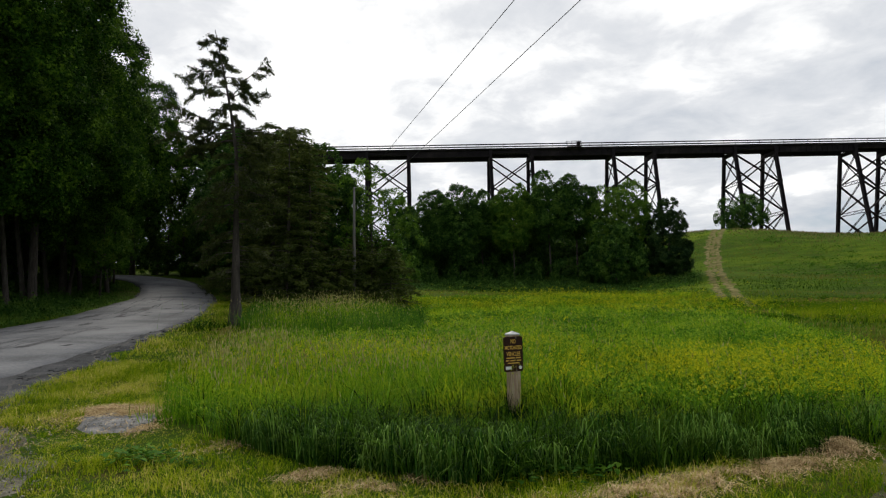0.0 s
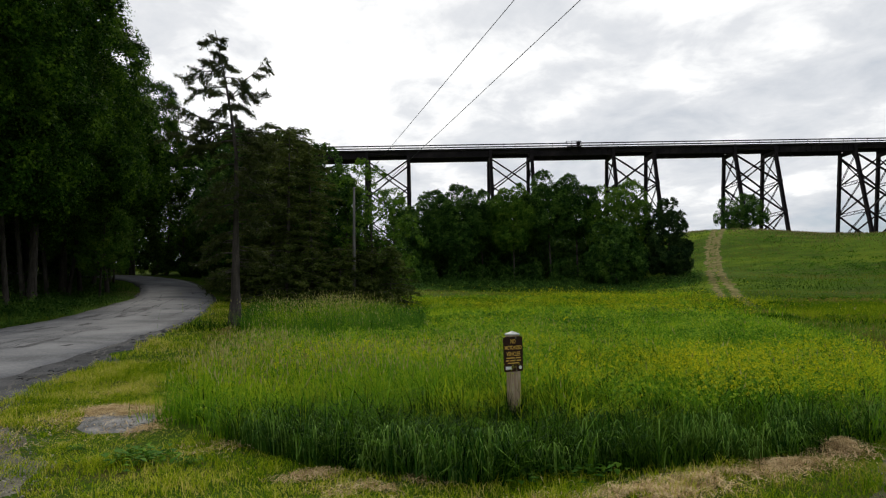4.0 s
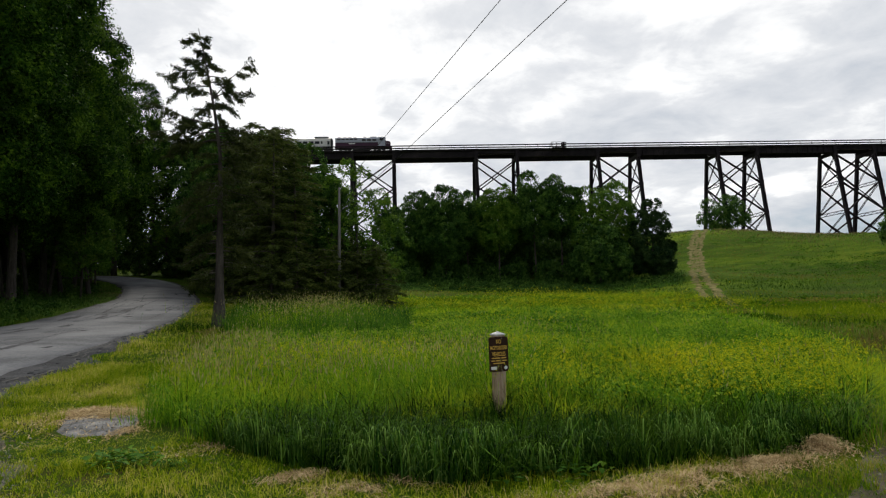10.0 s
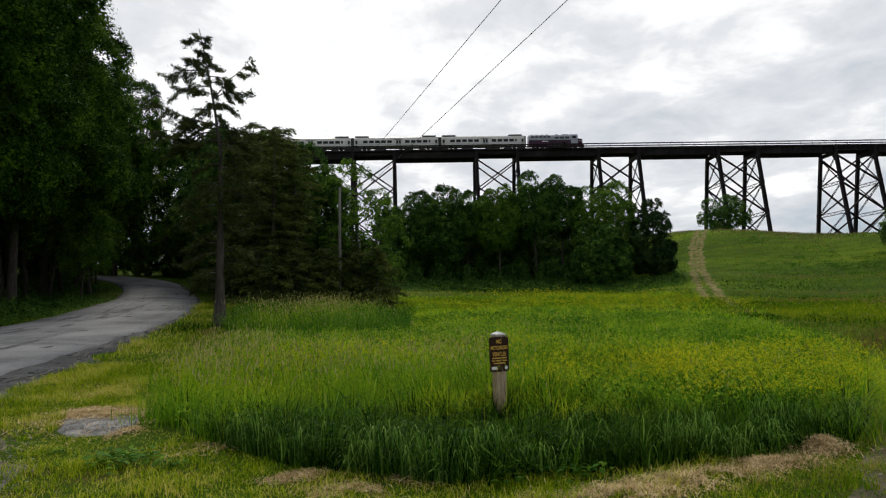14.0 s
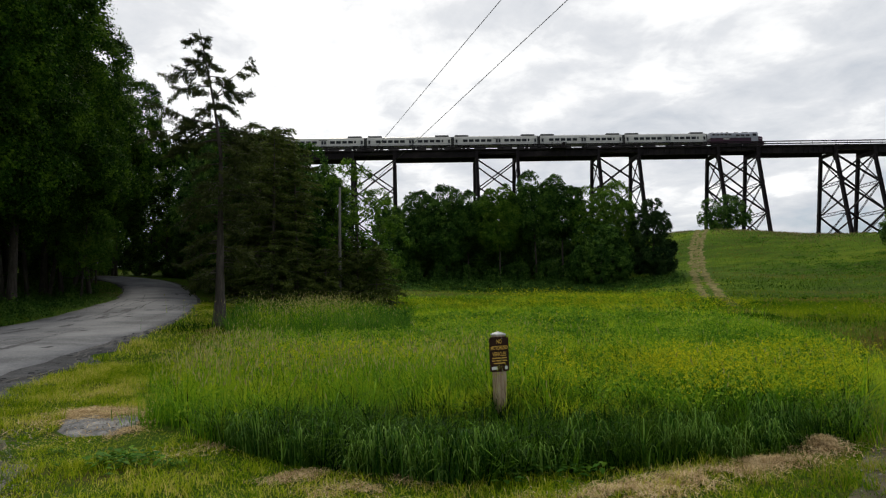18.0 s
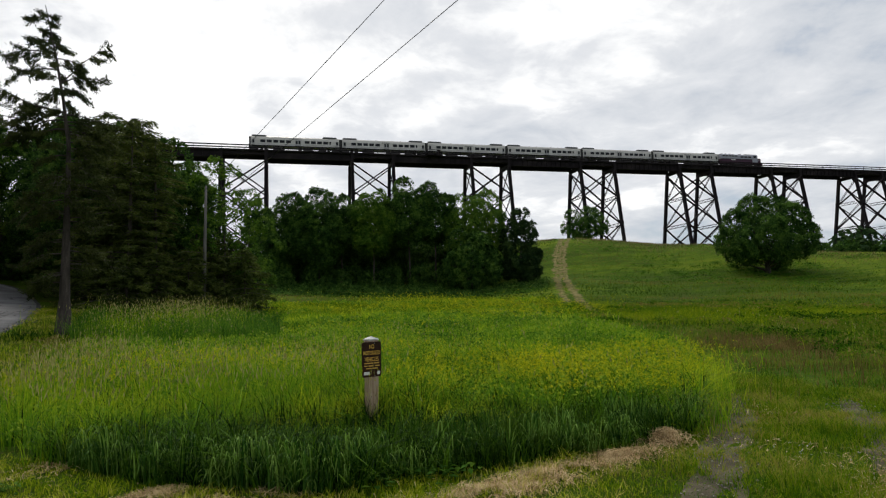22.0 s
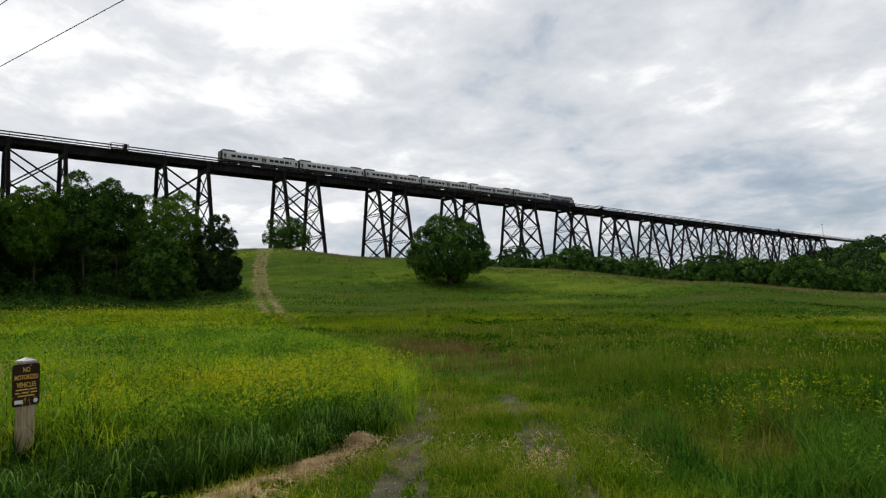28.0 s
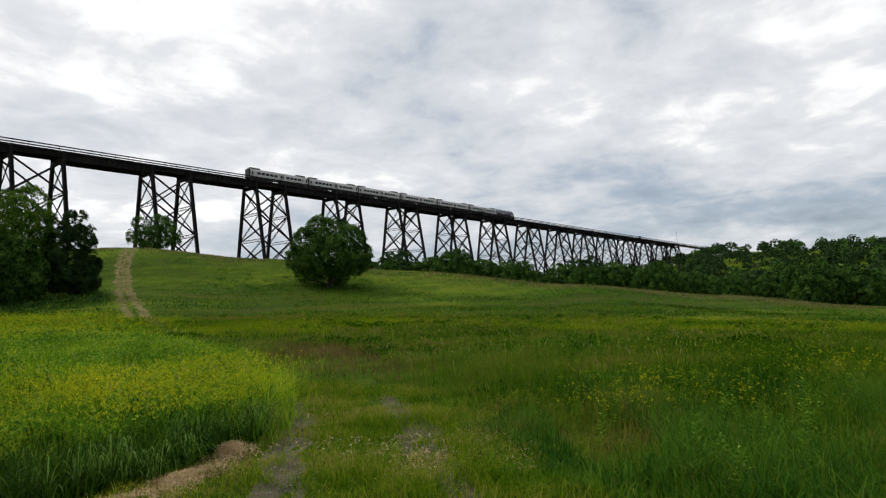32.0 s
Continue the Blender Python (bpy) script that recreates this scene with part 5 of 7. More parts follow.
def in_tall(rng, x, y):
    """Inside the tall block, with an uneven border that frays with distance."""
    g = 0.08 + 0.035 * np.hypot(x, y)
    return inside(TALL, x + g * (0.9 * wobble(x, y, 1.9) + rng.normal(0, 0.45, len(x))), y + g * (0.9 * wobble(y, x, 2.3) + rng.normal(0, 0.45, len(x))))


def wobble(x, y, s):
    return np.sin(x * s + 1.7 * np.sin(y * s * 0.7 + 0.5)) * np.sin(y * s * 0.9 + 1.3 * np.sin(x * s * 0.8 + 2.0))


def tussock(x, y, size):
    """A random number for each uneven tussock of about that size."""
    u, v = x / size + 0.45 * np.sin(2.1 * y / size), y / size + 0.45 * np.sin(1.7 * x / size + 1)
    q = np.sin(np.floor(u) * 12.9898 + np.floor(v) * 78.233) * 43758.5453
    return q - np.floor(q)


def blades(rng, x, y, h, w, bend, k=3):
    """Bent tapering blades standing on the land."""
    n = len(x)
    z = land(x, y)
    a = rng.uniform(0, 2 * np.pi, n)
    d = np.stack([np.cos(a), np.sin(a), 0 * a], 1)
    face = a + rng.normal(np.pi / 2, 0.6, n)
    side = np.stack([np.cos(face), np.sin(face), 0 * a], 1)
    rows = []
    for i in range(k):
        t = i / (k - 1)
        p = np.stack([x, y, z - 0.02], 1) + d * (h * bend * (0.18 * t + 0.82 * t**2.6))[:, None] + np.array([0, 0, 1]) * (h * (t - 0.30 * np.minimum(bend, 1.3) * t**3.2))[:, None]
        wide = (w * (1 - t * 0.93) * 0.5)[:, None]
        rows.append(np.stack([p - side * wide, p + side * wide], 1))
    return np.stack(rows, 1)


def scatter(rng, n, x0, x1, y0, y1):
    return rng.uniform(x0, x1, n), rng.uniform(y0, y1, n)


def heads(rng, x, y, z, size, n=2):
    """Small flower heads: crossed petals at given points."""
    c = np.repeat(np.stack([x, y, z], 1), n, 0)
    return leaf_quads(rng, c + rng.normal(0, 0.9, c.shape) * np.repeat(size, n)[:, None], np.repeat(size, n)[:, None], 1.5, 0.9)


def stuff(name, label, me, category="grass"):
    return thing(name, label, category, me=me, kind="stuff")


def build_grass():
    rng = np.random.default_rng(101)
    R = rng.uniform
    # broad drooping blades along the front of the tall block, over a thick low undergrowth; the front's shade is
    # painted into their colour
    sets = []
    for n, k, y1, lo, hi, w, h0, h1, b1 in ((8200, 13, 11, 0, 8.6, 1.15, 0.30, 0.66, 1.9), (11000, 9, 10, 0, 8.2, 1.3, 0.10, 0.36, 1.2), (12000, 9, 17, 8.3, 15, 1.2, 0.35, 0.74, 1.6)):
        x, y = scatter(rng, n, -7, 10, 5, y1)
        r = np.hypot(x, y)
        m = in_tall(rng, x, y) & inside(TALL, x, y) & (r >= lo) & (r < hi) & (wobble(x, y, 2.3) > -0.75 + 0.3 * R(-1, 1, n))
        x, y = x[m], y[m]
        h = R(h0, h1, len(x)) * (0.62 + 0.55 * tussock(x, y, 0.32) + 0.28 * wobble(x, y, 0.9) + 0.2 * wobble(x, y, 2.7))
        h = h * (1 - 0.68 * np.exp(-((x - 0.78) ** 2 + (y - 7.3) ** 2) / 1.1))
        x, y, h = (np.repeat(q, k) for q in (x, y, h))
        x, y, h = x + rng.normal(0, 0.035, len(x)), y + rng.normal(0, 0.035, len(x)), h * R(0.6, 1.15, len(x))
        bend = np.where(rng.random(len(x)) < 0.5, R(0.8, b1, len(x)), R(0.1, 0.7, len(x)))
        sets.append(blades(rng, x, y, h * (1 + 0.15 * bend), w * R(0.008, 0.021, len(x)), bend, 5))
    stuff("broad_grass", "broad-leaved arching grass along the meadow's edge, darkened to paint its shade", strips_mesh("broad_grass", np.concatenate(sets[:2] + [sets[2][::3]]), GRASS_WIDE))
    stuff("lush_grass", "lush bright green grass behind the meadow's edge", strips_mesh("lush_grass", np.concatenate([sets[2][1::3], sets[2][2::3]]), GRASS_TALL))
    # finer tall grass behind it
    sets = []
    for n, lo, hi, wide in ((95000, 7.8, 15, 0.010), (150000, 15, 32, 0.022), (80000, 32, 60, 0.050)):
        x, y = scatter(rng, n, -9, 22, 5, 56) if lo > 8 else scatter(rng, n, -6, 9, 5, 15)
        r = np.hypot(x, y)
        m = in_tall(rng, x, y) & (r >= lo) & (r < hi) & (wobble(x, y, 0.9) + 0.6 * wobble(x, y, 2.0) > -0.55 + 0.5 * R(-1, 1, n))
        x, y, r = x[m], y[m], r[m]
        edge = np.clip((r - 12) / 18, 0, 1)
        clumpy = 0.36 + 0.56 * tussock(x, y, 0.38 + 0.012 * r.mean()) + 0.54 * tussock(x, y, 1.1)
        h = (0.72 - 0.26 * edge) * clumpy * R(0.5, 1.15, len(x)) * (1 + 0.30 * wobble(x, y, 0.8) + 0.25 * wobble(x, y * 1.6, 0.23)) * (1 - 0.6 * np.exp(-((x - 0.8) ** 2 + (y - 7.8) ** 2) / 0.5))
        sets.append(blades(rng, x, y, h, wide * R(0.6, 1.5, len(x)), R(0.2, 1.2, len(x)), 3))
    stuff("tall_grass", "tall lush green meadow grass round the post", strips_mesh("tall_grass", np.concatenate(sets), GRASS_TALL))
    # single arching leaves along the front, in a brighter colour that paints the lit highlights
    x, y = scatter(rng, 40000, -4, 7, 5.3, 9.5)
    m = inside(TALL, x, y) & ~inside(TALL, x + 0.12, y - 0.55) & (np.hypot(x - 0.8, y - 7.4) > 0.5) & (tussock(x, y, 0.3) > 0.45) & (x > -1.0 - R(0, 2, len(x)))
    x, y = x[m][:3400], y[m][:3400]
    n = len(x)
    a = rng.normal(-1.75, 0.75, n)
    d, side = np.stack([np.cos(a), np.sin(a), 0 * a], 1), np.stack([-np.sin(a), np.cos(a), 0 * a], 1)
    h, reach, w = R(0.18, 0.62, n) * (0.65 + 0.5 * tussock(x, y, 0.6)), R(0.10, 0.36, n), R(0.008, 0.017, n)
    rows = []
    for t in np.linspace(0, 1, 8):
        q = np.stack([x, y, land(x, y) - 0.02], 1) + d * (reach * t ** 1.6)[:, None] + [0, 0, 1] * (h * (1.75 * t - 0.2 * t * t - 1.0 * t ** 3.5) / 1.05)[:, None]
        rows.append(np.stack([q - side * (w * (1 - 0.9 * t ** 2) / 2)[:, None], q + side * (w * (1 - 0.9 * t ** 2) / 2)[:, None]], 1))
    stuff("arching_grass", "single broad arching grass leaves at the meadow's edge", strips_mesh("arching_grass", np.stack(rows, 1), ARCHING))
    # a lush stand between the lone spruce and the pole
    x, y = scatter(rng, 26000, -12, -1, 21, 37)
    m = (np.abs(np.hypot(x, y) - 29 + 0.35 * (x + 6)) < 4.5 + 1.5 * wobble(x, y, 0.5)) & (x > -0.34 * y + 0.4) & (off_verge(x, y) > 2.6)
    x, y = x[m], y[m]
    stuff("lush_stand", "tall dark lush grass below the spruces", strips_mesh("lush_stand", blades(rng, x, y, R(0.65, 1.2, len(x)) * (0.62 + 0.5 * tussock(x, y, 0.7) + 0.2 * wobble(x, y, 0.6)), R(0.018, 0.04, len(x)), R(0.2, 1.1, len(x))), GRASS_LUSH))
    # drab meadow past the track
    sets = []
    for n, lo, hi, wide in ((110000, 4, 18, 0.010), (88000, 18, 36, 0.026)):
        x, y = scatter(rng, n, 4, 48, -18, 48) if lo > 4 else scatter(rng, n, 4, 18, -6, 18)
        r = np.hypot(x, y)
        off = off_line(TRAIL, x, y)
        m = ~in_tall(rng, x, y) & (r >= lo) & (r < hi) & (off > 0.95) & (x > 4.2) & (y < 1.9 * x + 4) & (y > -0.9 * x)
        x, y, r, off = x[m], y[m], r[m], off[m]
        h = np.clip(0.08 + 0.16 * (off - 0.95), 0.08, 0.5) * (0.6 + 0.4 * tussock(x, y, 0.45) + 0.4 * tussock(x, y, 1.6)) * np.clip(1.45 - r / 36, 0.4, 1) * R(0.4, 1.25, len(x)) * (1 + 0.3 * wobble(x, y, 0.6) + 0.25 * wobble(x, y, 0.2))
        sets.append(blades(rng, x, y, h * (1 + 0.35 * wobble(x, y, 1.7)), wide * R(0.6, 1.5, len(x)), R(0.2, 1.4, len(x))))
    stuff("meadow_grass", "drab green meadow grass with thin stems", strips_mesh("meadow_grass", np.concatenate(sets), GRASS_DRAB))
    # grass on the fading track
    x, y = scatter(rng, 60000, 6, 24, 9, 50)
    off = off_line(TRAIL, x, y)
    r = np.hypot(x, y)
    m = (off < 1.1) & ((np.abs(off - 0.72) > 0.22) | (rng.random(len(x)) < np.clip((r - 11) / 14, 0.05, 0.8)))
    x, y, r = x[m], y[m], r[m]
    stuff("track_grass", "thin low grass on the old field track", strips_mesh("track_grass", blades(rng, x, y, R(0.08, 0.3, len(x)), 0.0008 * r * R(0.7, 1.5, len(x)), R(0.1, 0.9, len(x))), GRASS_DRAB))
    # leafy weeds in soft clumps all over the meadow
    n = 4200
    phi, r = R(-20, 82, n), 8.3 + 46 * rng.random(n) ** 1.15
    x, y = r * np.sin(np.radians(phi)), r * np.cos(np.radians(phi))
    tall = inside(TALL, x, y)
    m = (off_line(TRAIL, x, y) > 1.7) & (off_line(ROAD, x, y) > 6) & (wobble(x, y, 0.31) + 0.5 * wobble(x, y, 0.9) > R(-0.6, 0.7, n)) & (np.hypot(x - 0.9, y - 8.5) > 1.2)
    x, y, r, tall = x[m], y[m], r[m], tall[m]
    k = 70
    size = R(0.18, 0.5, len(x)) * (0.6 + r / 50)
    top = np.where(tall, 0.60 - 0.2 * np.clip((r - 12) / 18, 0, 1), 0.36) * R(0.7, 1.1, len(x))
    a, f = R(0, 2 * np.pi, len(x) * k), np.sqrt(R(0, 1, len(x) * k))
    X, Y = np.repeat(x, k) + f * np.cos(a) * np.repeat(size, k), np.repeat(y, k) + f * np.sin(a) * np.repeat(size, k)
    Z = land(X, Y) + np.repeat(top, k) * (1.05 - 0.6 * f * f) * R(0.6, 1.05, len(X))
    quads, T = leaf_quads(rng, np.stack([X, Y, Z], 1), np.repeat(0.035 + 0.0026 * r, k)[:, None], 1.0, 0.5), np.repeat(tall, k)
    stuff("meadow_weeds", "soft clumps of leafy green weeds in the lush meadow", quads_mesh("meadow_weeds", quads[T], GRASS_WEED), "weeds")
    stuff("drab_weeds", "soft clumps of dull green weeds in the drab meadow", quads_mesh("drab_weeds", quads[~T], GRASS_DRAB), "weeds")
    # fresh grass at the foot of the drab meadow
    x, y = scatter(rng, 6500, 4.6, 11, -2.5, 5.0)
    m = (off_line(TRAIL, x, y) > 1.7) & (wobble(x, y, 1.2) > -0.5)
    x, y = np.repeat(x[m], 9), np.repeat(y[m], 9)
    x, y = x + rng.normal(0, 0.05, len(x)), y + rng.normal(0, 0.05, len(x))
    stuff("fresh_grass", "dense fresh green grass beside the track", strips_mesh("fresh_grass", blades(rng, x, y, R(0.18, 0.5, len(x)) * np.clip((off_line(TRAIL, x, y) - 1.2) / 1.5, 0.35, 1), 0.017 * R(0.6, 1.4, len(x)), R(0.1, 1.0, len(x)), 4), GRASS_LUSH))
    # far meadow tufts
    n = 200000
    phi, r = R(-25, 92, n), 26 + 94 * rng.random(n) ** 1.1
    x, y = r * np.sin(np.radians(phi)), r * np.cos(np.radians(phi))
    rut = np.abs(off_line(TRAIL, x, y) - 0.85)
    m = ((rut > 0.30) | (r < 50) | (rng.random(n) < np.where(wobble(x, y, 0.8) > 0.2, 0.4, 0.06))) & (off_line(TRAIL, x, y) > np.where(r < 50, 1.1, 0)) & (off_verge(x, y) > 0.3) & ~(inside(TALL, x, y) & (r < 40)) & ~((phi < -3) & (r > 36)) & ((phi < 24) | (np.abs(r - np.interp(phi, *LIME_LINE) + 3 * wobble(x, y, 0.15)) > 6.5) | (wobble(x, y, 0.3) > 0.75))
    x, y, r = x[m], y[m], r[m]
    h = (0.42 - 0.26 * np.clip((r - 45) / 40, 0, 1)) * R(0.4, 1.25, len(x)) * (1 + 0.35 * wobble(x, y, 0.25) + 0.3 * wobble(x, y * 2.2, 0.09))
    h *= np.where(off_line(TRAIL, x, y) < 1.4, 0.4, 1)
    stuff("far_grass", "green meadow grass running up to the hill", strips_mesh("far_grass", blades(rng, x, y, h, 0.0008 * r * R(0.6, 1.5, len(x)), R(0.3, 1.3, len(x))), GRASS_FAR))
    # a band of lime-green grass across the foot of the hill
    n = 110000
    phi = R(-3, 92, n)
    r = np.interp(phi, *LIME_LINE) + rng.normal(0, 5.0, n)
    x, y = r * np.sin(np.radians(phi)), r * np.cos(np.radians(phi))
    m = (off_line(TRAIL, x, y) > 1.2) & (wobble(x, y, 0.13) + 0.5 * wobble(x, y, 0.4) > R(-1.6, 0.4, n))
    x, y, r = x[m], y[m], r[m]
    stuff("lime_grass", "band of bright lime-green grass below the hill", strips_mesh("lime_grass", blades(rng, x, y, R(0.2, 0.5, len(x)), 0.0008 * r * R(0.6, 1.5, len(x)), R(0.3, 1.2, len(x))), LIME))
    # rough growth at the foot of the copse, in dark leaves that stand in for its shadow
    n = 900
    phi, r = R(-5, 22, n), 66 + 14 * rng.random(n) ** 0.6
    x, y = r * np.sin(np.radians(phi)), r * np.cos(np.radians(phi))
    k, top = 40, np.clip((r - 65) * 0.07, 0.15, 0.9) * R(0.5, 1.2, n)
    a, f = R(0, 2 * np.pi, n * k), np.sqrt(R(0, 1, n * k))
    X, Y = np.repeat(x, k) + f * np.cos(a) * 0.9, np.repeat(y, k) + f * np.sin(a) * 0.9
    Z = land(X, Y) + np.repeat(top, k) * (1.05 - 0.7 * f * f) * R(0.3, 1.05, n * k)
    stuff("copse_fringe", "rough dark growth standing in for shadow at the copse's foot", quads_mesh("copse_fringe", leaf_quads(rng, np.stack([X, Y, Z], 1), 0.16, 1.0, 0.6), LEAF_DARK), "weeds")
    # leafy growth filling the middle of the tall block
    n = 3600
    x, y = scatter(rng, n, -8, 17, 12, 34)
    r = np.hypot(x, y)
    m = inside(TALL, x, y) & (r > 12.5) & (r < 33) & (wobble(x, y, 0.4) + 0.6 * wobble(x, y, 1.1) > R(-0.9, 0.5, n))
    x, y, r = x[m], y[m], r[m]
    k, top = 46, (0.56 - 0.16 * np.clip((r - 12) / 18, 0, 1)) * (0.7 + 0.4 * tussock(x, y, 0.9)) * R(0.8, 1.15, len(x))
    a, f = R(0, 2 * np.pi, len(x) * k), np.sqrt(R(0, 1, len(x) * k))
    size = np.repeat(R(0.2, 0.42, len(x)), k)
    X, Y = np.repeat(x, k) + f * np.cos(a) * size, np.repeat(y, k) + f * np.sin(a) * size
    Z = land(X, Y) + np.repeat(top, k) * (1.08 - 0.55 * f * f) * R(0.55, 1.05, len(X))
    stuff("leafy_growth", "bright leafy green growth filling the meadow", quads_mesh("leafy_growth", leaf_quads(rng, np.stack([X, Y, Z], 1), np.repeat(0.03 + 0.0022 * r, k)[:, None], 1.2, 0.55), GRASS_WEED), "weeds")
    # dark leafy patches over the hillside, thickest round the lone tree, where they stand in for its shade
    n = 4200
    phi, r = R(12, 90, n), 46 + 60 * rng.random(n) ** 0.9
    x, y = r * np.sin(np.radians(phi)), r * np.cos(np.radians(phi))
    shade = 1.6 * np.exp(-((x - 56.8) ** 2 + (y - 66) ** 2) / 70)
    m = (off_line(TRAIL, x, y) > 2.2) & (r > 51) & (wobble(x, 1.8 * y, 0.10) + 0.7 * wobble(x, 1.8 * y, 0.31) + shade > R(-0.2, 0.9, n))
    x, y, r = x[m], y[m], r[m]
    k = 36
    a, f, size = R(0, 2 * np.pi, len(x) * k), np.sqrt(R(0, 1, len(x) * k)), np.repeat(R(0.4, 1.3, len(x)), k)
    X, Y = np.repeat(x, k) + f * np.cos(a) * size * 1.3, np.repeat(y, k) + f * np.sin(a) * size
    Z = land(X, Y) + np.repeat(R(0.14, 0.36, len(x)), k) * (1.05 - 0.7 * f * f) * R(0.4, 1.05, len(X))
    stuff("hill_weeds", "low dark leafy patches on the grassy hill, also standing in for the lone tree's shade", quads_mesh("hill_weeds", leaf_quads(rng, np.stack([X, Y, Z], 1), np.repeat(0.0017 * r, k)[:, None], 1.0, 0.55), GRASS_LUSH), "weeds")
    # russet stems where the track fades into the meadow
    n = 9000
    u, v = rng.normal(0, 1.5, n), rng.normal(0, 3.2, n)
    x, y = 13.6 + u + 0.45 * v, 16.8 + v - 0.3 * u
    m = ~inside(TALL, x, y) & (wobble(x, y, 0.5) + 0.5 * wobble(x, y, 1.6) > R(-1.0, 0.6, n))
    x, y = x[m], y[m]
    stuff("russet_grass", "reddish brown dry grass where the track fades", strips_mesh("russet_grass", blades(rng, x, y, R(0.15, 0.46, len(x)), R(0.008, 0.02, len(x)), R(0.1, 0.9, len(x))), RUSSET))
    # dark seedy stand in the drab meadow
    n = 16000
    phi, r = rng.normal(72, 9, n), rng.normal(15, 3.2, n)
    x, y = r * np.sin(np.radians(phi)), r * np.cos(np.radians(phi))
    m = (r > 9) & (wobble(x, y, 0.35) + 0.5 * wobble(x, y, 1.2) > R(-0.8, 0.6, n))
    x, y = x[m], y[m]
    stuff("seedy_stand", "darker seedy grass standing in the drab meadow", strips_mesh("seedy_stand", blades(rng, x, y, R(0.3, 0.62, len(x)) * (0.7 + 0.4 * tussock(x, y, 0.8)), R(0.008, 0.02, len(x)), R(0.1, 0.8, len(x))), GRASS_DRAB))
    # broad lower growth behind the edge of the tall block, coloured dark in place of the shade there
    x, y = scatter(rng, 34000, -2.5, 6.2, 5.4, 9.6)
    m = inside(TALL, x, y) & ~inside([(u, v + 1.3) for u, v in TALL], x, y) & (tussock(x, y, 0.5) > R(0.0, 0.5, len(x)))
    x, y = x[m], y[m]
    stuff("edge_growth", "broad blades low in the tall grass edge, painted dark as shade", strips_mesh("edge_growth", blades(rng, x, y, R(0.22, 0.5, len(x)), R(0.012, 0.026, len(x)), R(0.2, 0.9, len(x))), EDGE_SHADE))
    # dry brown stems along the crest
    n = 30000
    phi, r = R(21, 92, n), rng.normal(108, 6.5, n)
    x, y = r * np.sin(np.radians(phi)), r * np.cos(np.radians(phi))
    m = (r < 119) & (off_line(TRAIL, x, y) > 1.8) & (wobble(x, y, 0.16) + 0.5 * wobble(x, y, 0.5) > R(-1.2, 0.5, n))
    x, y, r = x[m], y[m], r[m]
    stuff("crest_grass", "dry brownish grass along the hill crest", strips_mesh("crest_grass", blades(rng, x, y, R(0.15, 0.38, len(x)), 0.0007 * r * R(0.6, 1.5, len(x)), R(0.1, 0.7, len(x))), CREST))
    # short turf by the lane and on the near track, where the darker colour also paints weaker light
    x, y = scatter(rng, 420000, -9, 9, 2.2, 16)
    r = np.hypot(x, y)
    m = ~inside(TALL, x, y) & (off_verge(x, y) > -0.1 + 0.25 * wobble(x, y, 2.0)) & (np.maximum(np.abs((x + 4.78) + 0.42 * (y - 9.25)) / 0.55, np.abs(y - 9.25) / 0.92) > 1) & (rng.random(len(x)) < np.clip(1.45 - r / 26, 0, 1))
    ruts = np.abs(off_line(TRAIL, x, y) - 0.72)
    m &= (ruts > 0.20 + 0.14 * wobble(x, y, 3.3)) | (x < 2.3) | (rng.random(len(x)) < np.where(wobble(x, y, 2.6) > 0.0, 0.95, 0.42))
    m &= (x < 5.2) | (off_line(TRAIL, x, y) < 1.3) | (rng.random(len(x)) < 0.25)
    m &= (off_line(VERGE, x, y) > 0.3 + 0.5 * tussock(x, y, 0.22)) | (tussock(x, y, 0.3) > 0.72) | (rng.random(len(x)) < 0.14)
    m &= (wobble(x, y, 1.9) + 0.7 * wobble(x, y, 5.0) > -0.55) | (rng.random(len(x)) < 0.55)
    x, y = x[m], y[m]
    h = 0.09 * np.where((np.abs(x + 4.2) < 0.9) & (y > 6.9) & (y < 9.4), 0.3, 1) * R(0.4, 1.6, len(x)) * np.maximum(0.55, 1 + 0.6 * wobble(x, y, 1.3) + 0.5 * wobble(x, y, 4.0)) + 0.02
    rows, right = blades(rng, x, y, h, 0.010 * R(0.6, 1.5, len(x)), R(0.2, 1.3, len(x))), x + rng.normal(0, 0.5, len(x)) > 2.6
    stuff("short_grass", "short mown yellow-green grass by the lane", strips_mesh("short_grass", rows[~right], GRASS_SHORT))
    stuff("track_turf", "short green grass along the field track, darkened for weaker light", strips_mesh("track_turf", rows[right], GRASS_TRACK))
    # turf behind the eye
    x, y = scatter(rng, 22000, -6.5, 8, -7, 2.3)
    m = off_verge(x, y) > -0.1
    x, y = x[m], y[m]
    stuff("mown_grass", "short mown grass round the viewpoint", strips_mesh("mown_grass", blades(rng, x, y, 0.09 * R(0.3, 1.6, len(x)) + 0.02, 0.014 * R(0.6, 1.5, len(x)), R(0.2, 1.3, len(x))), GRASS_SHORT))
    # verge grass further along the lane
    x, y = scatter(rng, 70000, -15, -3, 13, 42)
    m = ~inside(TALL, x, y) & (off_verge(x, y) > -0.1 + 0.25 * wobble(x, y, 2.0)) & (np.degrees(np.arctan2(x, y)) > -33)
    x, y = x[m], y[m]
    h = 0.13 * R(0.4, 1.6, len(x)) * (1 + 0.5 * wobble(x, y, 0.9))
    stuff("verge_grass", "short yellow-green verge grass along the lane", strips_mesh("verge_grass", blades(rng, x, y, h, R(0.012, 0.03, len(x)), R(0.2, 1.2, len(x))), GRASS_SHORT))
    # rough grass and leafy weeds on the bank across the lane
    across = lambda x, y: np.interp(y, [q[1] for q in ROAD], [q[0] for q in ROAD]) - x
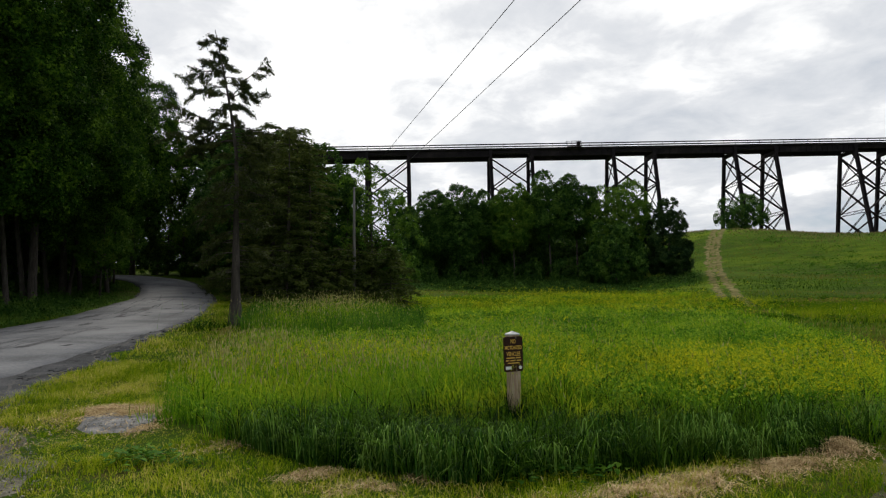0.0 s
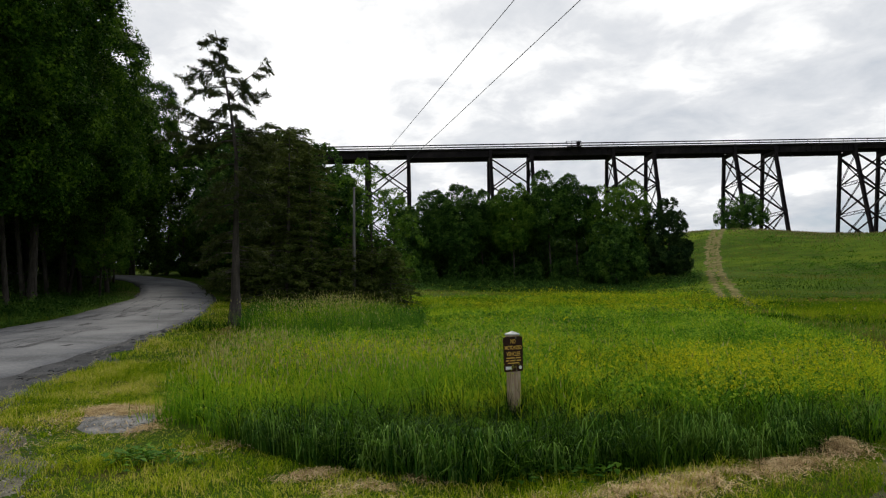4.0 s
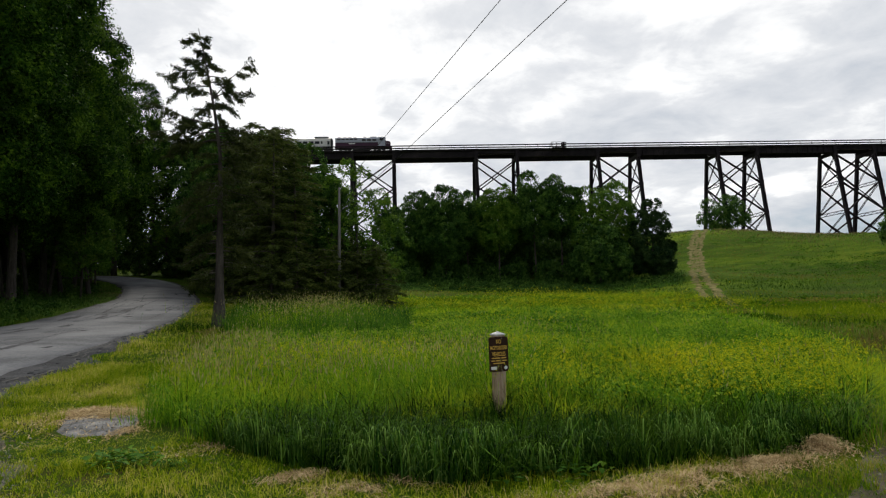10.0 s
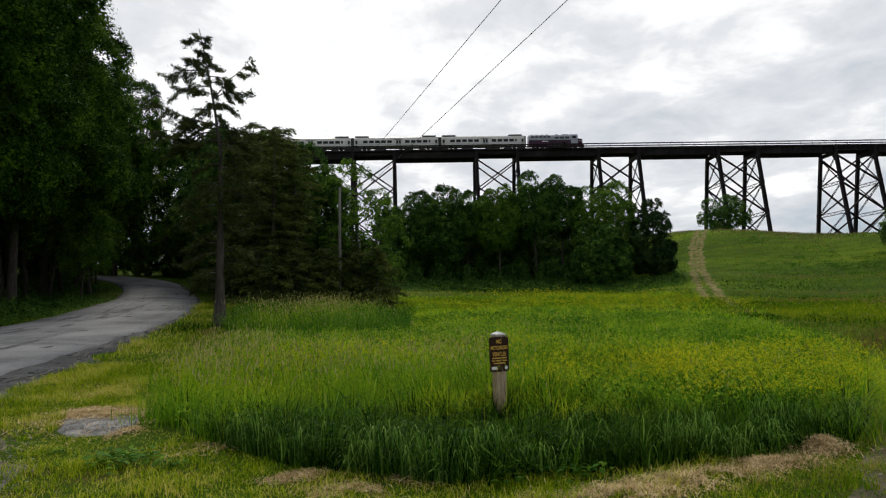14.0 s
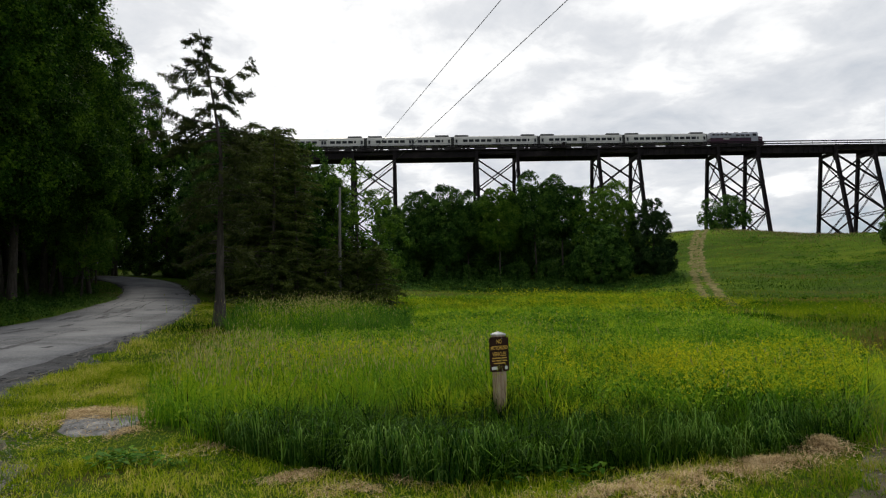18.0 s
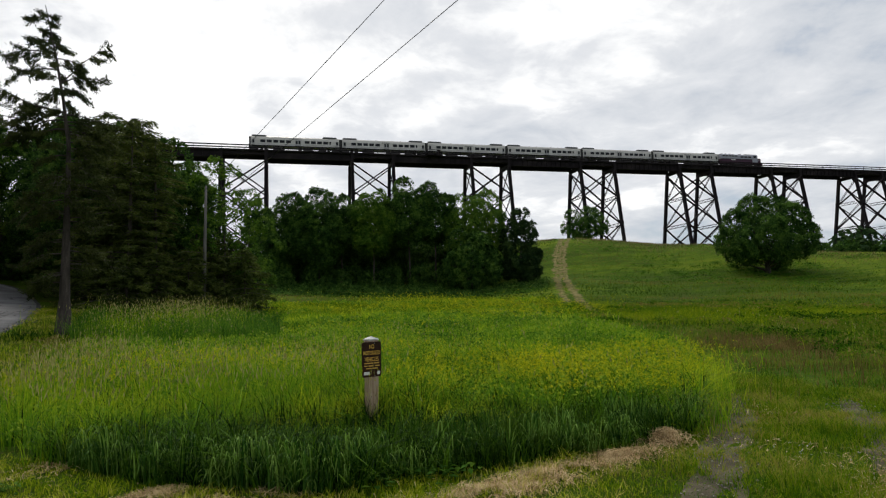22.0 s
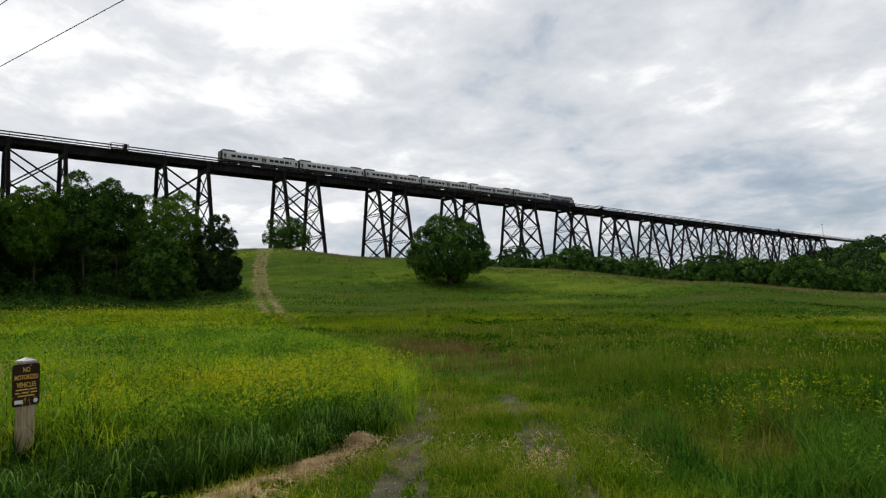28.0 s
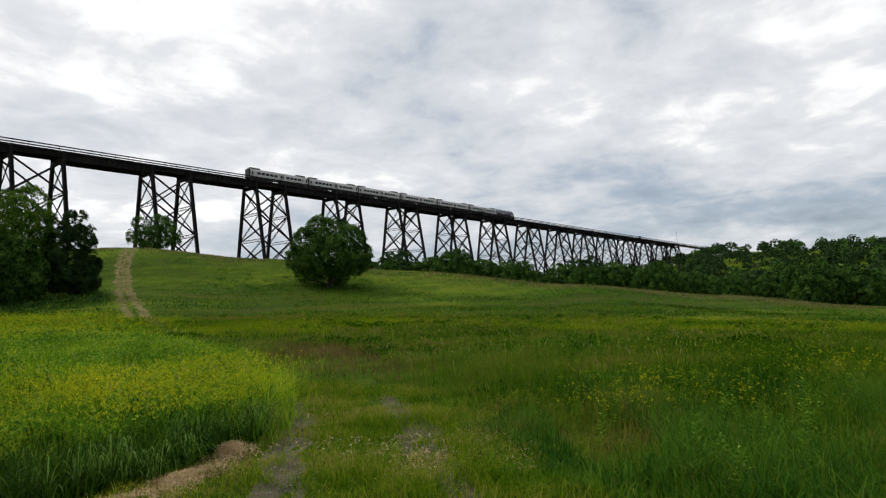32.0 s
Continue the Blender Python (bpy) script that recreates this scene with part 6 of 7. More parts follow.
    x, y = scatter(rng, 60000, -46, -14, 10, 70)
    m = (off_line(ROAD, x, y) > np.interp(y, *HALF) + 0.15) & (off_line(ROAD, x, y) < 12) & (across(x, y) > 0)
    x, y = x[m], y[m]
    rise = np.clip((off_line(ROAD, x, y) - 3) / 3, 0.15, 1)
    h = R(0.15, 0.5, len(x)) * (0.5 + rise) * (1 + 0.4 * wobble(x, y, 0.5))
    stuff("bank_grass", "rough grass on the roadside bank, painted in shaded greens", strips_mesh("bank_grass", blades(rng, x, y, h, R(0.02, 0.05, len(x)), R(0.4, 1.4, len(x))), BANK_GREEN))
    x, y = scatter(rng, 2600, -46, -14, 12, 70)
    out = off_line(ROAD, x, y)
    m = (out > 3.7) & (out < 13) & (across(x, y) > 0) & (wobble(x, y, 0.5) > R(-0.9, 0.3, len(x)))
    x, y, out = x[m], y[m], out[m]
    k = 46
    size, top = R(0.3, 0.75, len(x)), np.clip(0.25 + 0.16 * (out - 3.7), 0.25, 1.15) * R(0.6, 1.25, len(x))
    a, f = R(0, 2 * np.pi, len(x) * k), np.sqrt(R(0, 1, len(x) * k))
    X, Y = np.repeat(x, k) + f * np.cos(a) * np.repeat(size, k), np.repeat(y, k) + f * np.sin(a) * np.repeat(size, k)
    Z = land(X, Y) + np.repeat(top, k) * (1.05 - 0.7 * f * f) * R(0.35, 1.05, len(X))
    stuff("bank_weeds", "leafy weeds covering the roadside bank, painted in shaded greens", quads_mesh("bank_weeds", leaf_quads(rng, np.stack([X, Y, Z], 1), 0.15, 1.0, 0.6), BANK_GREEN), "weeds")
    # yellow flowers in drifts
    x, y = scatter(rng, 60000, -7, 22, 6, 50)
    xn, yn = scatter(rng, 42000, -5, 10, 6.6, 17)
    x, y = np.concatenate([x, xn]), np.concatenate([y, yn])
    r = np.hypot(x, y)
    drift = 0.8 * wobble(x, y, 0.33) + 0.5 * wobble(x, y, 1.1) + 1.1 * np.exp(-((x - 4.0) ** 2 + (y - 10.0) ** 2) / 16) + 0.5 * np.exp(-((x + 2.2) ** 2 + (y - 12) ** 2) / 10)
    m = in_tall(rng, x, y) & (r < 48) & (rng.random(len(x)) < np.clip(0.05 + 0.6 * drift, 0.015, 1) * np.clip((r - 6.6) / 2, 0.03, 1) * np.where(x < 1.5, 0.75, 1) * np.clip(1.9 - r / 9.5, 0.2, 1))
    x, y, r = x[m], y[m], r[m]
    z = land(x, y) + (0.74 - 0.27 * np.clip((r - 12) / 18, 0, 1)) * R(0.72, 1.08, len(x))
    sets = [heads(rng, x, y, z, np.clip(0.0013 * r, 0.011, 0.05) * R(0.6, 1.4, len(x)), 5)]
    x, y = scatter(rng, 40000, 0.2, 9.5, 6.4, 14)
    back = np.hypot(x, y) - 7.0 - 0.28 * np.maximum(x - 1, 0)
    m = inside(TALL, x, y) & (np.hypot(x - 0.8, y - 7.6) > 1.0) & (rng.random(len(x)) < np.clip(back / 0.7, 0, 1) * np.exp(-np.maximum(back - 0.8, 0) / 1.6) * np.clip(0.5 + 0.7 * wobble(x, y, 1.3) + 0.35 * wobble(x, y, 3.1), 0.04, 1) * np.clip((x + 0.3) / 2.2, 0.15, 1))
    x, y = x[m], y[m]
    sets.append(heads(rng, x, y, land(x, y) + R(0.50, 0.82, len(x)) * (1 + 0.12 * wobble(x, y, 0.9)), R(0.009, 0.019, len(x)), 6))
    n = 60000
    phi, r = R(-4, 90, n), R(34, 78, n)
    x, y = r * np.sin(np.radians(phi)), r * np.cos(np.radians(phi))
    band = np.exp(-((r - np.where(phi > 27, 42, 50) - 5 * np.sin(phi * 0.11)) / np.where(phi > 27, 6, 10)) ** 2) * (0.25 + 0.6 * wobble(x, y, 0.12) + 0.25 * wobble(x, y, 0.5)) * np.where(phi > 27, 0.9, 1) + 1.4 * np.exp(-((phi - 18) / 7) ** 2 - ((r - 50) / 7) ** 2)
    m = rng.random(n) < np.clip(band, 0.01, 0.85)
    x, y, r = x[m], y[m], r[m]
    sets.append(heads(rng, x, y, land(x, y) + R(0.2, 0.45, len(x)), np.where(np.degrees(np.arctan2(x, y)) > 27, 0.0006, 0.0010) * r * R(0.6, 1.3, len(x)), 4))
    x, y = scatter(rng, 30000, 5, 20, -3, 12)
    near = sum(a * np.exp(-((x - u) ** 2 + (y - v) ** 2) / w) for u, v, w, a in ((7.1, 3.4, 0.3, 1), (7.8, 2.9, 0.5, 1), (7.7, 2.1, 0.3, 0.8), (8.6, 3.9, 0.5, 0.5), (11.2, 1.4, 1.5, 0.8), (14.5, 4.0, 3.0, 0.5)))
    m = (off_line(TRAIL, x, y) > 2.0) & (rng.random(len(x)) < np.clip(near * (0.6 + 0.8 * wobble(x, y, 2.2)), 0.001, 1))
    x, y = x[m], y[m]
    sets.append(heads(rng, x, y, land(x, y) + R(0.35, 0.68, len(x)), R(0.008, 0.018, len(x)), 5))
    stuff("yellow_flowers", "drifts of small yellow meadow flowers", quads_mesh("yellow_flowers", np.concatenate(sets), FLOWER), "flowers")
    # pale seed heads on thin stems
    x, y = scatter(rng, 15000, -8, 24, 4, 34)
    xl, yl = scatter(rng, 7500, -6, 1.2, 7.4, 16)
    x, y = np.concatenate([x, xl]), np.concatenate([y, yl])
    r = np.hypot(x, y)
    m = (inside(TALL, x, y) | ((off_line(TRAIL, x, y) > 1.6) & (x > 5))) & (rng.random(len(x)) < np.clip(0.25 + 0.4 * wobble(x, y, 0.45) + 0.5 * (off_line(ROAD, x, y) < 9), 0.03, 1) * np.clip(1.5 - r / 22, 0.2, 1))
    x, y, r = x[m], y[m], r[m]
    n = 3400
    phi, rr = rng.normal(-11.5, 3.4, n), rng.normal(29, 3.5, n)
    xs, ys = rr * np.sin(np.radians(phi)), rr * np.cos(np.radians(phi))
    m = wobble(xs, ys, 0.7) + 0.5 * wobble(xs, ys, 2.0) > -0.1
    seedy = m.sum()
    x, y = np.concatenate([x, xs[m]]), np.concatenate([y, ys[m]])
    r = np.hypot(x, y)
    h = np.where(inside(TALL, x, y), 0.86 - 0.25 * np.clip((r - 12) / 18, 0, 1), 0.66) * R(0.75, 1.2, len(x))
    h[-seedy:] = R(0.8, 1.4, seedy)
    stem = blades(rng, x, y, h, 0.0005 * r + 0.001, R(0.05, 0.3, len(x)))
    tipp = stem[:, -1].mean(1)
    d = unit(tipp - stem[:, 1].mean(1))
    side = unit(np.cross(d, rng.normal(0, 1, d.shape)))
    L, W = R(0.06, 0.12, (len(x), 1)), (0.0004 * r + 0.003)[:, None]
    ears = np.stack([tipp - d * L * 0.2, tipp + d * L * 0.3 + side * W, tipp + d * L, tipp + d * L * 0.3 - side * W], 1)
    stuff("grass_stems", "thin green grass stems", strips_mesh("grass_stems", stem, GRASS_TALL))
    stuff("seed_heads", "pale feathery grass seed heads", quads_mesh("seed_heads", ears, SEED))


build_grass()


# ---------------------------------------------------------------- tracks, gravel, hay
def strip(name, line, offset, half, lift, mat, seed, ragged, label, category):
    """A narrow bare strip beside a line, hugging the ground."""
    rng = np.random.default_rng(seed)
    pts = smooth_line([(x, y, 0) for x, y in line], 0.15)
    rag = rng.normal(0, 1, (len(pts), 2))
    for _ in range(3):
        rag = 0.5 * rag + 0.25 * np.roll(rag, 1, 0) + 0.25 * np.roll(rag, -1, 0)
    dips = rng.normal(0, 1, (len(pts), 7))
    for _ in range(2):
        dips = 0.5 * dips + 0.25 * np.roll(dips, 1, 0) + 0.25 * np.roll(dips, -1, 0)
    vs, fs = [], []
    for i, p in enumerate(pts):
        d = (pts[min(i + 1, len(pts) - 1)] - pts[max(i - 1, 0)]).normalized()
        s = Vector((d.y, -d.x, 0))
        ends = min(1.0, 0.15 + 0.08 * min(i, len(pts) - 1 - i))
        for k in range(7):
            f = (k - 3) / 3
            q = p + s * (offset + f * half * ends * (1 + ragged * rag[i, 0 if f < 0 else 1]))
            up = lift * (1.1 - 1.5 * f * f + 1.6 * dips[i, k])
            vs.append((q.x, q.y, ground_z(q.x, q.y) + (min(up, 1.3 * lift) if 0 < k < 6 else -0.03)))
    for i in range(len(pts) - 1):
        fs += [(7 * i + k, 7 * i + k + 1, 7 * i + k + 8, 7 * i + k + 7) for k in range(6)]
    return thing(name, label, category, me=Geo().add(vs, fs).mesh(name, mat, True), kind="structure")


for o in (-0.72, 0.72):
    strip("track_gravel", TRAIL[:5], o * 1.08, 0.36, 0.012, GRAVEL, 7 if o > 0 else 8, 0.45, "bare gravel wheel rut in the grass", "track")
    strip("track_soil", TRAIL[10 if o < 0 else 9:], o * (0.72 if o < 0 else 0.95), 0.46 if o < 0 else 0.44, 0.05, SOIL, 9 if o > 0 else 10, 0.8, "bare pale wheel rut climbing the hill", "track")
strip("track_soil", TRAIL[12:15], 0.1, 0.34, 0.035, SOIL, 21, 0.9, "worn bare soil between the ruts on the hill", "track")
strip("gravel_verge", VERGE, -0.1, 0.62, 0.010, VERGE_GRAVEL, 12, 0.5, "loose grey gravel between lane and grass", "gravel")


def build_slab():
    rng = np.random.default_rng(15)
    n = 22
    rim = [(1.0 + 0.05 * math.sin(3 * a + 1) + rng.uniform(-0.05, 0.05)) for a in [2 * math.pi * k / n for k in range(n)]]
    vs = [(0, 0, 0.035)]
    for f, z in ((0.55, 0.03), (0.92, 0.02), (1.02, -0.03)):
        for k in range(n):
            a = 2 * math.pi * k / n
            q = f * rim[k] / (abs(math.cos(a)) ** 4 + abs(math.sin(a)) ** 4) ** 0.25
            u, v = q * math.cos(a), q * math.sin(a)
            vs.append((0.56 * u - 0.40 * v, -0.04 * u + 0.95 * v, z))
    fs = [(0, 1 + k, 1 + (k + 1) % n) for k in range(n)]
    for r in (0, 1):
        fs += [(1 + r * n + k, 1 + (r + 1) * n + k, 1 + (r + 1) * n + (k + 1) % n, 1 + r * n + (k + 1) % n) for k in range(n)]
    thing("gravel_patch", "worn grey gravelly concrete patch in the verge", "slab", pose(-4.78, 9.25, ground_z(-4.78, 9.25), 0.9), me=Geo().add(vs, fs).mesh("gravel_patch", CONCRETE, True))


build_slab()


def build_stones():
    """Loose stones on the ruts, the verge and the patch."""
    rng = np.random.default_rng(16)
    cen = []
    for line, offs, wide, n in ((TRAIL[:5], (-0.72, 0.72), 0.26, 1400), (VERGE, (-0.1,), 0.55, 4200)):
        pts = smooth_line([(x, y, 0) for x, y in line], 0.25)
        for _ in range(n):
            i = rng.integers(1, len(pts) - 1)
            d = (pts[i + 1] - pts[i - 1]).normalized()
            q = pts[i] + Vector((d.y, -d.x, 0)) * (offs[rng.integers(len(offs))] + rng.normal(0, 0.6) * wide) + d * rng.uniform(-0.15, 0.15)
            cen.append((q.x, q.y, ground_z(q.x, q.y) + 0.012))
    for _ in range(420):
        a, f = rng.uniform(0, 6.28), rng.random() ** 0.5
        u, v = f * math.cos(a), f * math.sin(a)
        cen.append((-4.78 + 0.56 * u - 0.40 * v, 9.25 - 0.04 * u + 0.95 * v, 0.04 + ground_z(-4.78, 9.25)))
    cen = np.array(cen)
    n = len(cen)
    s = rng.uniform(0.005, 0.018, (n, 1, 1)) * rng.uniform(0.6, 1.0, (n, 1, 1))
    oct_ = np.array([(1, 0, 0), (0, 1, 0), (-1, 0, 0), (0, -1, 0), (0, 0, 0.7), (0, 0, -0.5)])
    v = (cen[:, None] + oct_[None] * s * rng.uniform(0.6, 1.4, (n, 6, 1))).reshape(-1, 3)
    f = np.array([(0, 1, 4), (1, 2, 4), (2, 3, 4), (3, 0, 4), (1, 0, 5), (2, 1, 5), (3, 2, 5), (0, 3, 5)])
    f = (f[None] + 6 * np.arange(n)[:, None, None]).reshape(-1, 3)
    me = bpy.data.meshes.new("loose_stones")
    me.from_pydata(v.tolist(), [], f.tolist())
    me.materials.append(STONES)
    thing("loose_stones", "small grey loose stones", "gravel", me=me, kind="stuff")


STONES = material("loose_stone", [(0.07, 0.065, 0.055), (0.15, 0.14, 0.12), (0.30, 0.285, 0.25)], 0.9, 3.0, 30.0, 0.2, spread=0.6, island=True)
build_stones()


def build_hay():
    """Mown hay left in low heaps along the grass edge and about the verge."""
    rng = np.random.default_rng(17)
    xs, ys, zs = [], [], []
    heaps = [(1.55, 5.25, 0.5, 0.2, 0.05, 900), (2.4, 5.65, 0.55, 0.2, 0.06, 1000), (3.2, 6.0, 0.4, 0.18, 0.08, 700), (3.98, 6.5, 0.28, 0.2, 0.17, 900), (0.2, 5.0, 0.6, 0.15, 0.03, 450), (-0.6, 5.6, 0.45, 0.2, 0.03, 350), (-1.3, 6.05, 0.25, 0.16, 0.04, 260),
             (-5.2, 10.0, 0.45, 0.4, 0.05, 3000), (-4.7, 9.75, 0.35, 0.3, 0.04, 1900), (-4.05, 8.7, 0.14, 0.45, 0.03, 250), (-4.4, 12.6, 0.5, 0.9, 0.02, 420), (-5.2, 15.0, 0.5, 1.2, 0.02, 420), (-6.0, 18.5, 0.5, 1.0, 0.02, 300), (-3.3, 10.6, 0.4, 0.5, 0.02, 200), (4.9, 4.4, 0.4, 0.3, 0.01, 220), (-2.6, 7.4, 0.4, 0.3, 0.02, 200)]
    for cx, cy, sx, sy, h, n in heaps:
        n, h, sx, sy = int(n * 2.0), h * 0.75, sx * 1.25, sy * 1.35
        u, v = rng.normal(0, 0.55, n), rng.normal(0, 0.55, n)
        keep = wobble(cx + u * sx, cy + v * sy + 0.25 * u * sx, 6.5) + 0.6 * wobble(cx + u * sx, cy + v * sy, 13.0) > -0.15 - 0.5 * rng.random(n)
        u, v = u[keep], v[keep]
        n = len(u)
        xs.append(cx + u * sx); ys.append(cy + v * sy + 0.25 * u * sx)
        zs.append(h * np.exp(-(u * u + v * v) * 1.2) * rng.uniform(0.2, 1.1, n) + 0.012)
    u, v = rng.uniform(-6.5, 6.5, 9000), rng.uniform(3, 13, 9000)
    m = ~inside(TALL, u, v) & (off_verge(u, v) > -0.1) & (wobble(u, v, 1.1) > 0.1)
    xs.append(u[m]); ys.append(v[m]); zs.append(rng.uniform(0.02, 0.06, m.sum()))
    x, y, z = np.concatenate(xs), np.concatenate(ys), np.concatenate(zs)
    z = z + land(x, y)
    n = len(x)
    a = rng.uniform(0, np.pi, n)
    d = np.stack([np.cos(a), np.sin(a), rng.normal(0, 0.18, n)], 1) * rng.uniform(0.025, 0.085, (n, 1))
    side = unit(np.cross(d, [0, 0, 1])) * rng.uniform(0.0015, 0.0032, (n, 1)) * np.clip(np.hypot(x, y) / 6, 1, 3)[:, None]
    c = np.stack([x, y, z], 1)
    mid = c + [0, 0, 0.012]
    rows = np.stack([np.stack([c - d - side, c - d + side], 1), np.stack([mid - side, mid + side], 1), np.stack([c + d - side, c + d + side], 1)], 1)
    thing("mown_hay", "dry straw-coloured mown hay lying in low heaps", "hay", me=strips_mesh("mown_hay", rows, STRAW), kind="stuff")


build_hay()


# ---------------------------------------------------------------- cracks and patches in the lane
def road_point(f, off):
    """A point at f (0..1) along the lane and off metres right of its middle."""
    k = min(len(LANE) - 2, max(1, int(f * (len(LANE) - 1))))
    d = (LANE[k + 1] - LANE[k - 1]).normalized()
    p = LANE[k] + Vector((d.y, -d.x, 0)) * off
    half = float(np.interp(LANE[k].y, *HALF))
    t = (off + half) / (2 * half)
    return (p.x, p.y, ground_z(p.x, p.y) + 0.060 + 0.05 * (1 - (2 * t - 1) ** 2))


LANE = smooth_line([(x, y, 0) for x, y in ROAD], 0.45)


def build_cracks():
    rng = np.random.default_rng(19)
    reach = sum((b - a).length for a, b in zip(LANE, LANE[1:]))
    begin = next(k for k, q in enumerate(LANE) if q.y > 12) / (len(LANE) - 1)
    for i in range(30):
        f, off = begin + rng.uniform(0.0, 0.24), rng.uniform(-2.4, 2.4)
        along = rng.random() < 0.45
        n = rng.integers(8, 22)
        wide = rng.uniform(0.010, 0.03)
        vs, fs = [], []
        o = off
        for k in range(n):
            ff = f + (k * 0.0035 if along else k * 0.0004)
            o += rng.normal(0, 0.05) if along else 0.13
            if abs(o) > 2.5:
                break
            a, b = road_point(ff, o - wide * (1 if along else 0)), road_point(ff + (0 if along else 0.0009), o + wide)
            vs += [(a[0], a[1], a[2] + 0.006), (b[0], b[1], b[2] + 0.006)]
        m = len(vs) // 2
        fs = [(2 * k, 2 * k + 1, 2 * k + 3, 2 * k + 2) for k in range(m - 1)]
        if fs:
            thing("tar_crack", "dark tarred crack in the lane", "crack", me=Geo().add(vs, fs).mesh("tar_crack", TAR), group="lane cracks", kind="structure")
    for i in range(16):
        f, lay = begin - 0.045 + 0.012 * i + rng.uniform(-0.006, 0.006), rng.uniform(0.12, 0.9)
        vs = []
        for k in range(int(rng.integers(9, 20))):
            k0 = f * (len(LANE) - 1) + 0.55 * k
            c, d = LANE[int(k0)], (LANE[int(k0) + 1] - LANE[int(k0)])
            out = Vector((d.y, -d.x, 0)).normalized()
            half, edge = float(np.interp(c.y, *HALF)), float(np.interp(c.y, *VERGE_EDGE))
            lay = min(0.95, max(0.08, lay + rng.normal(0, 0.07)))
            q = c + d * (k0 - int(k0)) + out * (half + 0.05 + (edge - half) * lay)
            t = (half + (edge - half) * lay + half) / (half + edge)
            z = ground_z(q.x, q.y) + 0.020 + 0.05 * (1 - (2 * t - 1) ** 2)
            w = rng.uniform(0.012, 0.04)
            vs += [tuple(q - out * w + Vector((0, 0, z))), tuple(q + out * w + Vector((0, 0, z)))]
        thing("edge_crack", "deep dark crack along the lane's broken edge", "crack", me=Geo().add(vs, [(2 * k, 2 * k + 1, 2 * k + 3, 2 * k + 2) for k in range(len(vs) // 2 - 1)]).mesh("edge_crack", BLACK), group="edge cracks", kind="structure")
    # crazed dark patches, most of them in the far wheel track
    for i in range(26):
        f = begin + rng.uniform(0.02, 0.15) if i < 18 else begin + rng.uniform(0.0, 0.25)
        off, long, wide = (rng.normal(-0.9, 0.55) if i < 18 else rng.uniform(-2.2, 2.2)), rng.uniform(0.3, 1.5), rng.uniform(0.08, 0.26)
        n = 18
        vs = [road_point(f, off)]
        for k in range(n):
            a = 2 * math.pi * k / n
            q = rng.uniform(0.45, 1.25)
            u = f + long * q * math.cos(a) / reach
            k0 = u * (len(LANE) - 1)
            lo, hi = road_point(int(k0) / (len(LANE) - 1) + 1e-6, off + wide * q * math.sin(a)), road_point((int(k0) + 1) / (len(LANE) - 1) + 1e-6, off + wide * q * math.sin(a))
            w = k0 - int(k0)
            vs.append(tuple(x * (1 - w) + y * w for x, y in zip(lo, hi)))
        vs = [(x, y, z + 0.007) for x, y, z in vs]
        thing("worn_patch", "crazed dark worn patch in the lane", "patch", me=Geo().add(vs, [(0, 1 + k, 1 + (k + 1) % n) for k in range(n)]).mesh("worn_patch", PATCH), group="lane patches", kind="structure")


build_cracks()


def build_rubble():
    """Broken slabs of old asphalt along the lane's crumbling edge."""
    rng = np.random.default_rng(20)
    vs, fs = [], []
    for _ in range(900):
        k = int(rng.integers(2, len(LANE) - 2))
        if not 2 < LANE[k].y < 34:
            continue
        d = (LANE[k + 1] - LANE[k - 1]).normalized()
        q = LANE[k] + Vector((d.y, -d.x, 0)) * rng.uniform(2.75, 3.85) + d * rng.uniform(-0.3, 0.3)
        n, s, h = int(rng.integers(5, 8)), rng.uniform(0.02, 0.09), rng.uniform(0.0, 0.02)
        z = ground_z(q.x, q.y) + 0.028
        rim = [(s * rng.uniform(0.6, 1.2), 2 * math.pi * (j + rng.uniform(-0.3, 0.3)) / n) for j in range(n)]
        b = len(vs)
        vs += [(q.x + 1.1 * r * math.cos(a), q.y + 1.5 * r * math.sin(a), z - 0.04) for r, a in rim]
        vs += [(q.x + r * math.cos(a), q.y + 1.4 * r * math.sin(a), z + h + rng.uniform(-0.01, 0.01)) for r, a in rim]
        fs += [(b + j, b + (j + 1) % n, b + n + (j + 1) % n, b + n + j) for j in range(n)] + [tuple(range(b + n, b + 2 * n))]
    thing("broken_asphalt", "dark broken asphalt crumbs along the lane's edge", "rubble", me=Geo().add(vs, fs).mesh("broken_asphalt", TAR), kind="stuff")


build_rubble()


# ---------------------------------------------------------------- weeds
def weed_mesh(rng, h):
    """A leafy weed: stem with pairs of narrow leaves."""
    stem = Geo().tube([(0, 0, -0.02), (0.01, 0, h * 0.5), (0.03, 0.01, h)], [0.006, 0.005, 0.002], 5)
    q = []
    for i in range(20):
        z = h * (0.15 + 0.83 * i / 19)
        for s in (0, math.pi):
            a = i * 1.2 + s + rng.uniform(-0.3, 0.3)
            L = 0.11 * (1.15 - 0.6 * i / 19) * rng.uniform(0.8, 1.2)
            d = np.array([math.cos(a), math.sin(a), 0.35])
            w = np.array([-math.sin(a), math.cos(a), 0]) * L * 0.16
            p = np.array([0.03 * z / h, 0, z])
            q.append([p, p + d * L * 0.5 - w, p + d * L - [0, 0, L * 0.12], p + d * L * 0.5 + w])
    return stem.mesh("stem", GRASS_WEED), quads_mesh("leaves", np.array(q), GRASS_WEED)


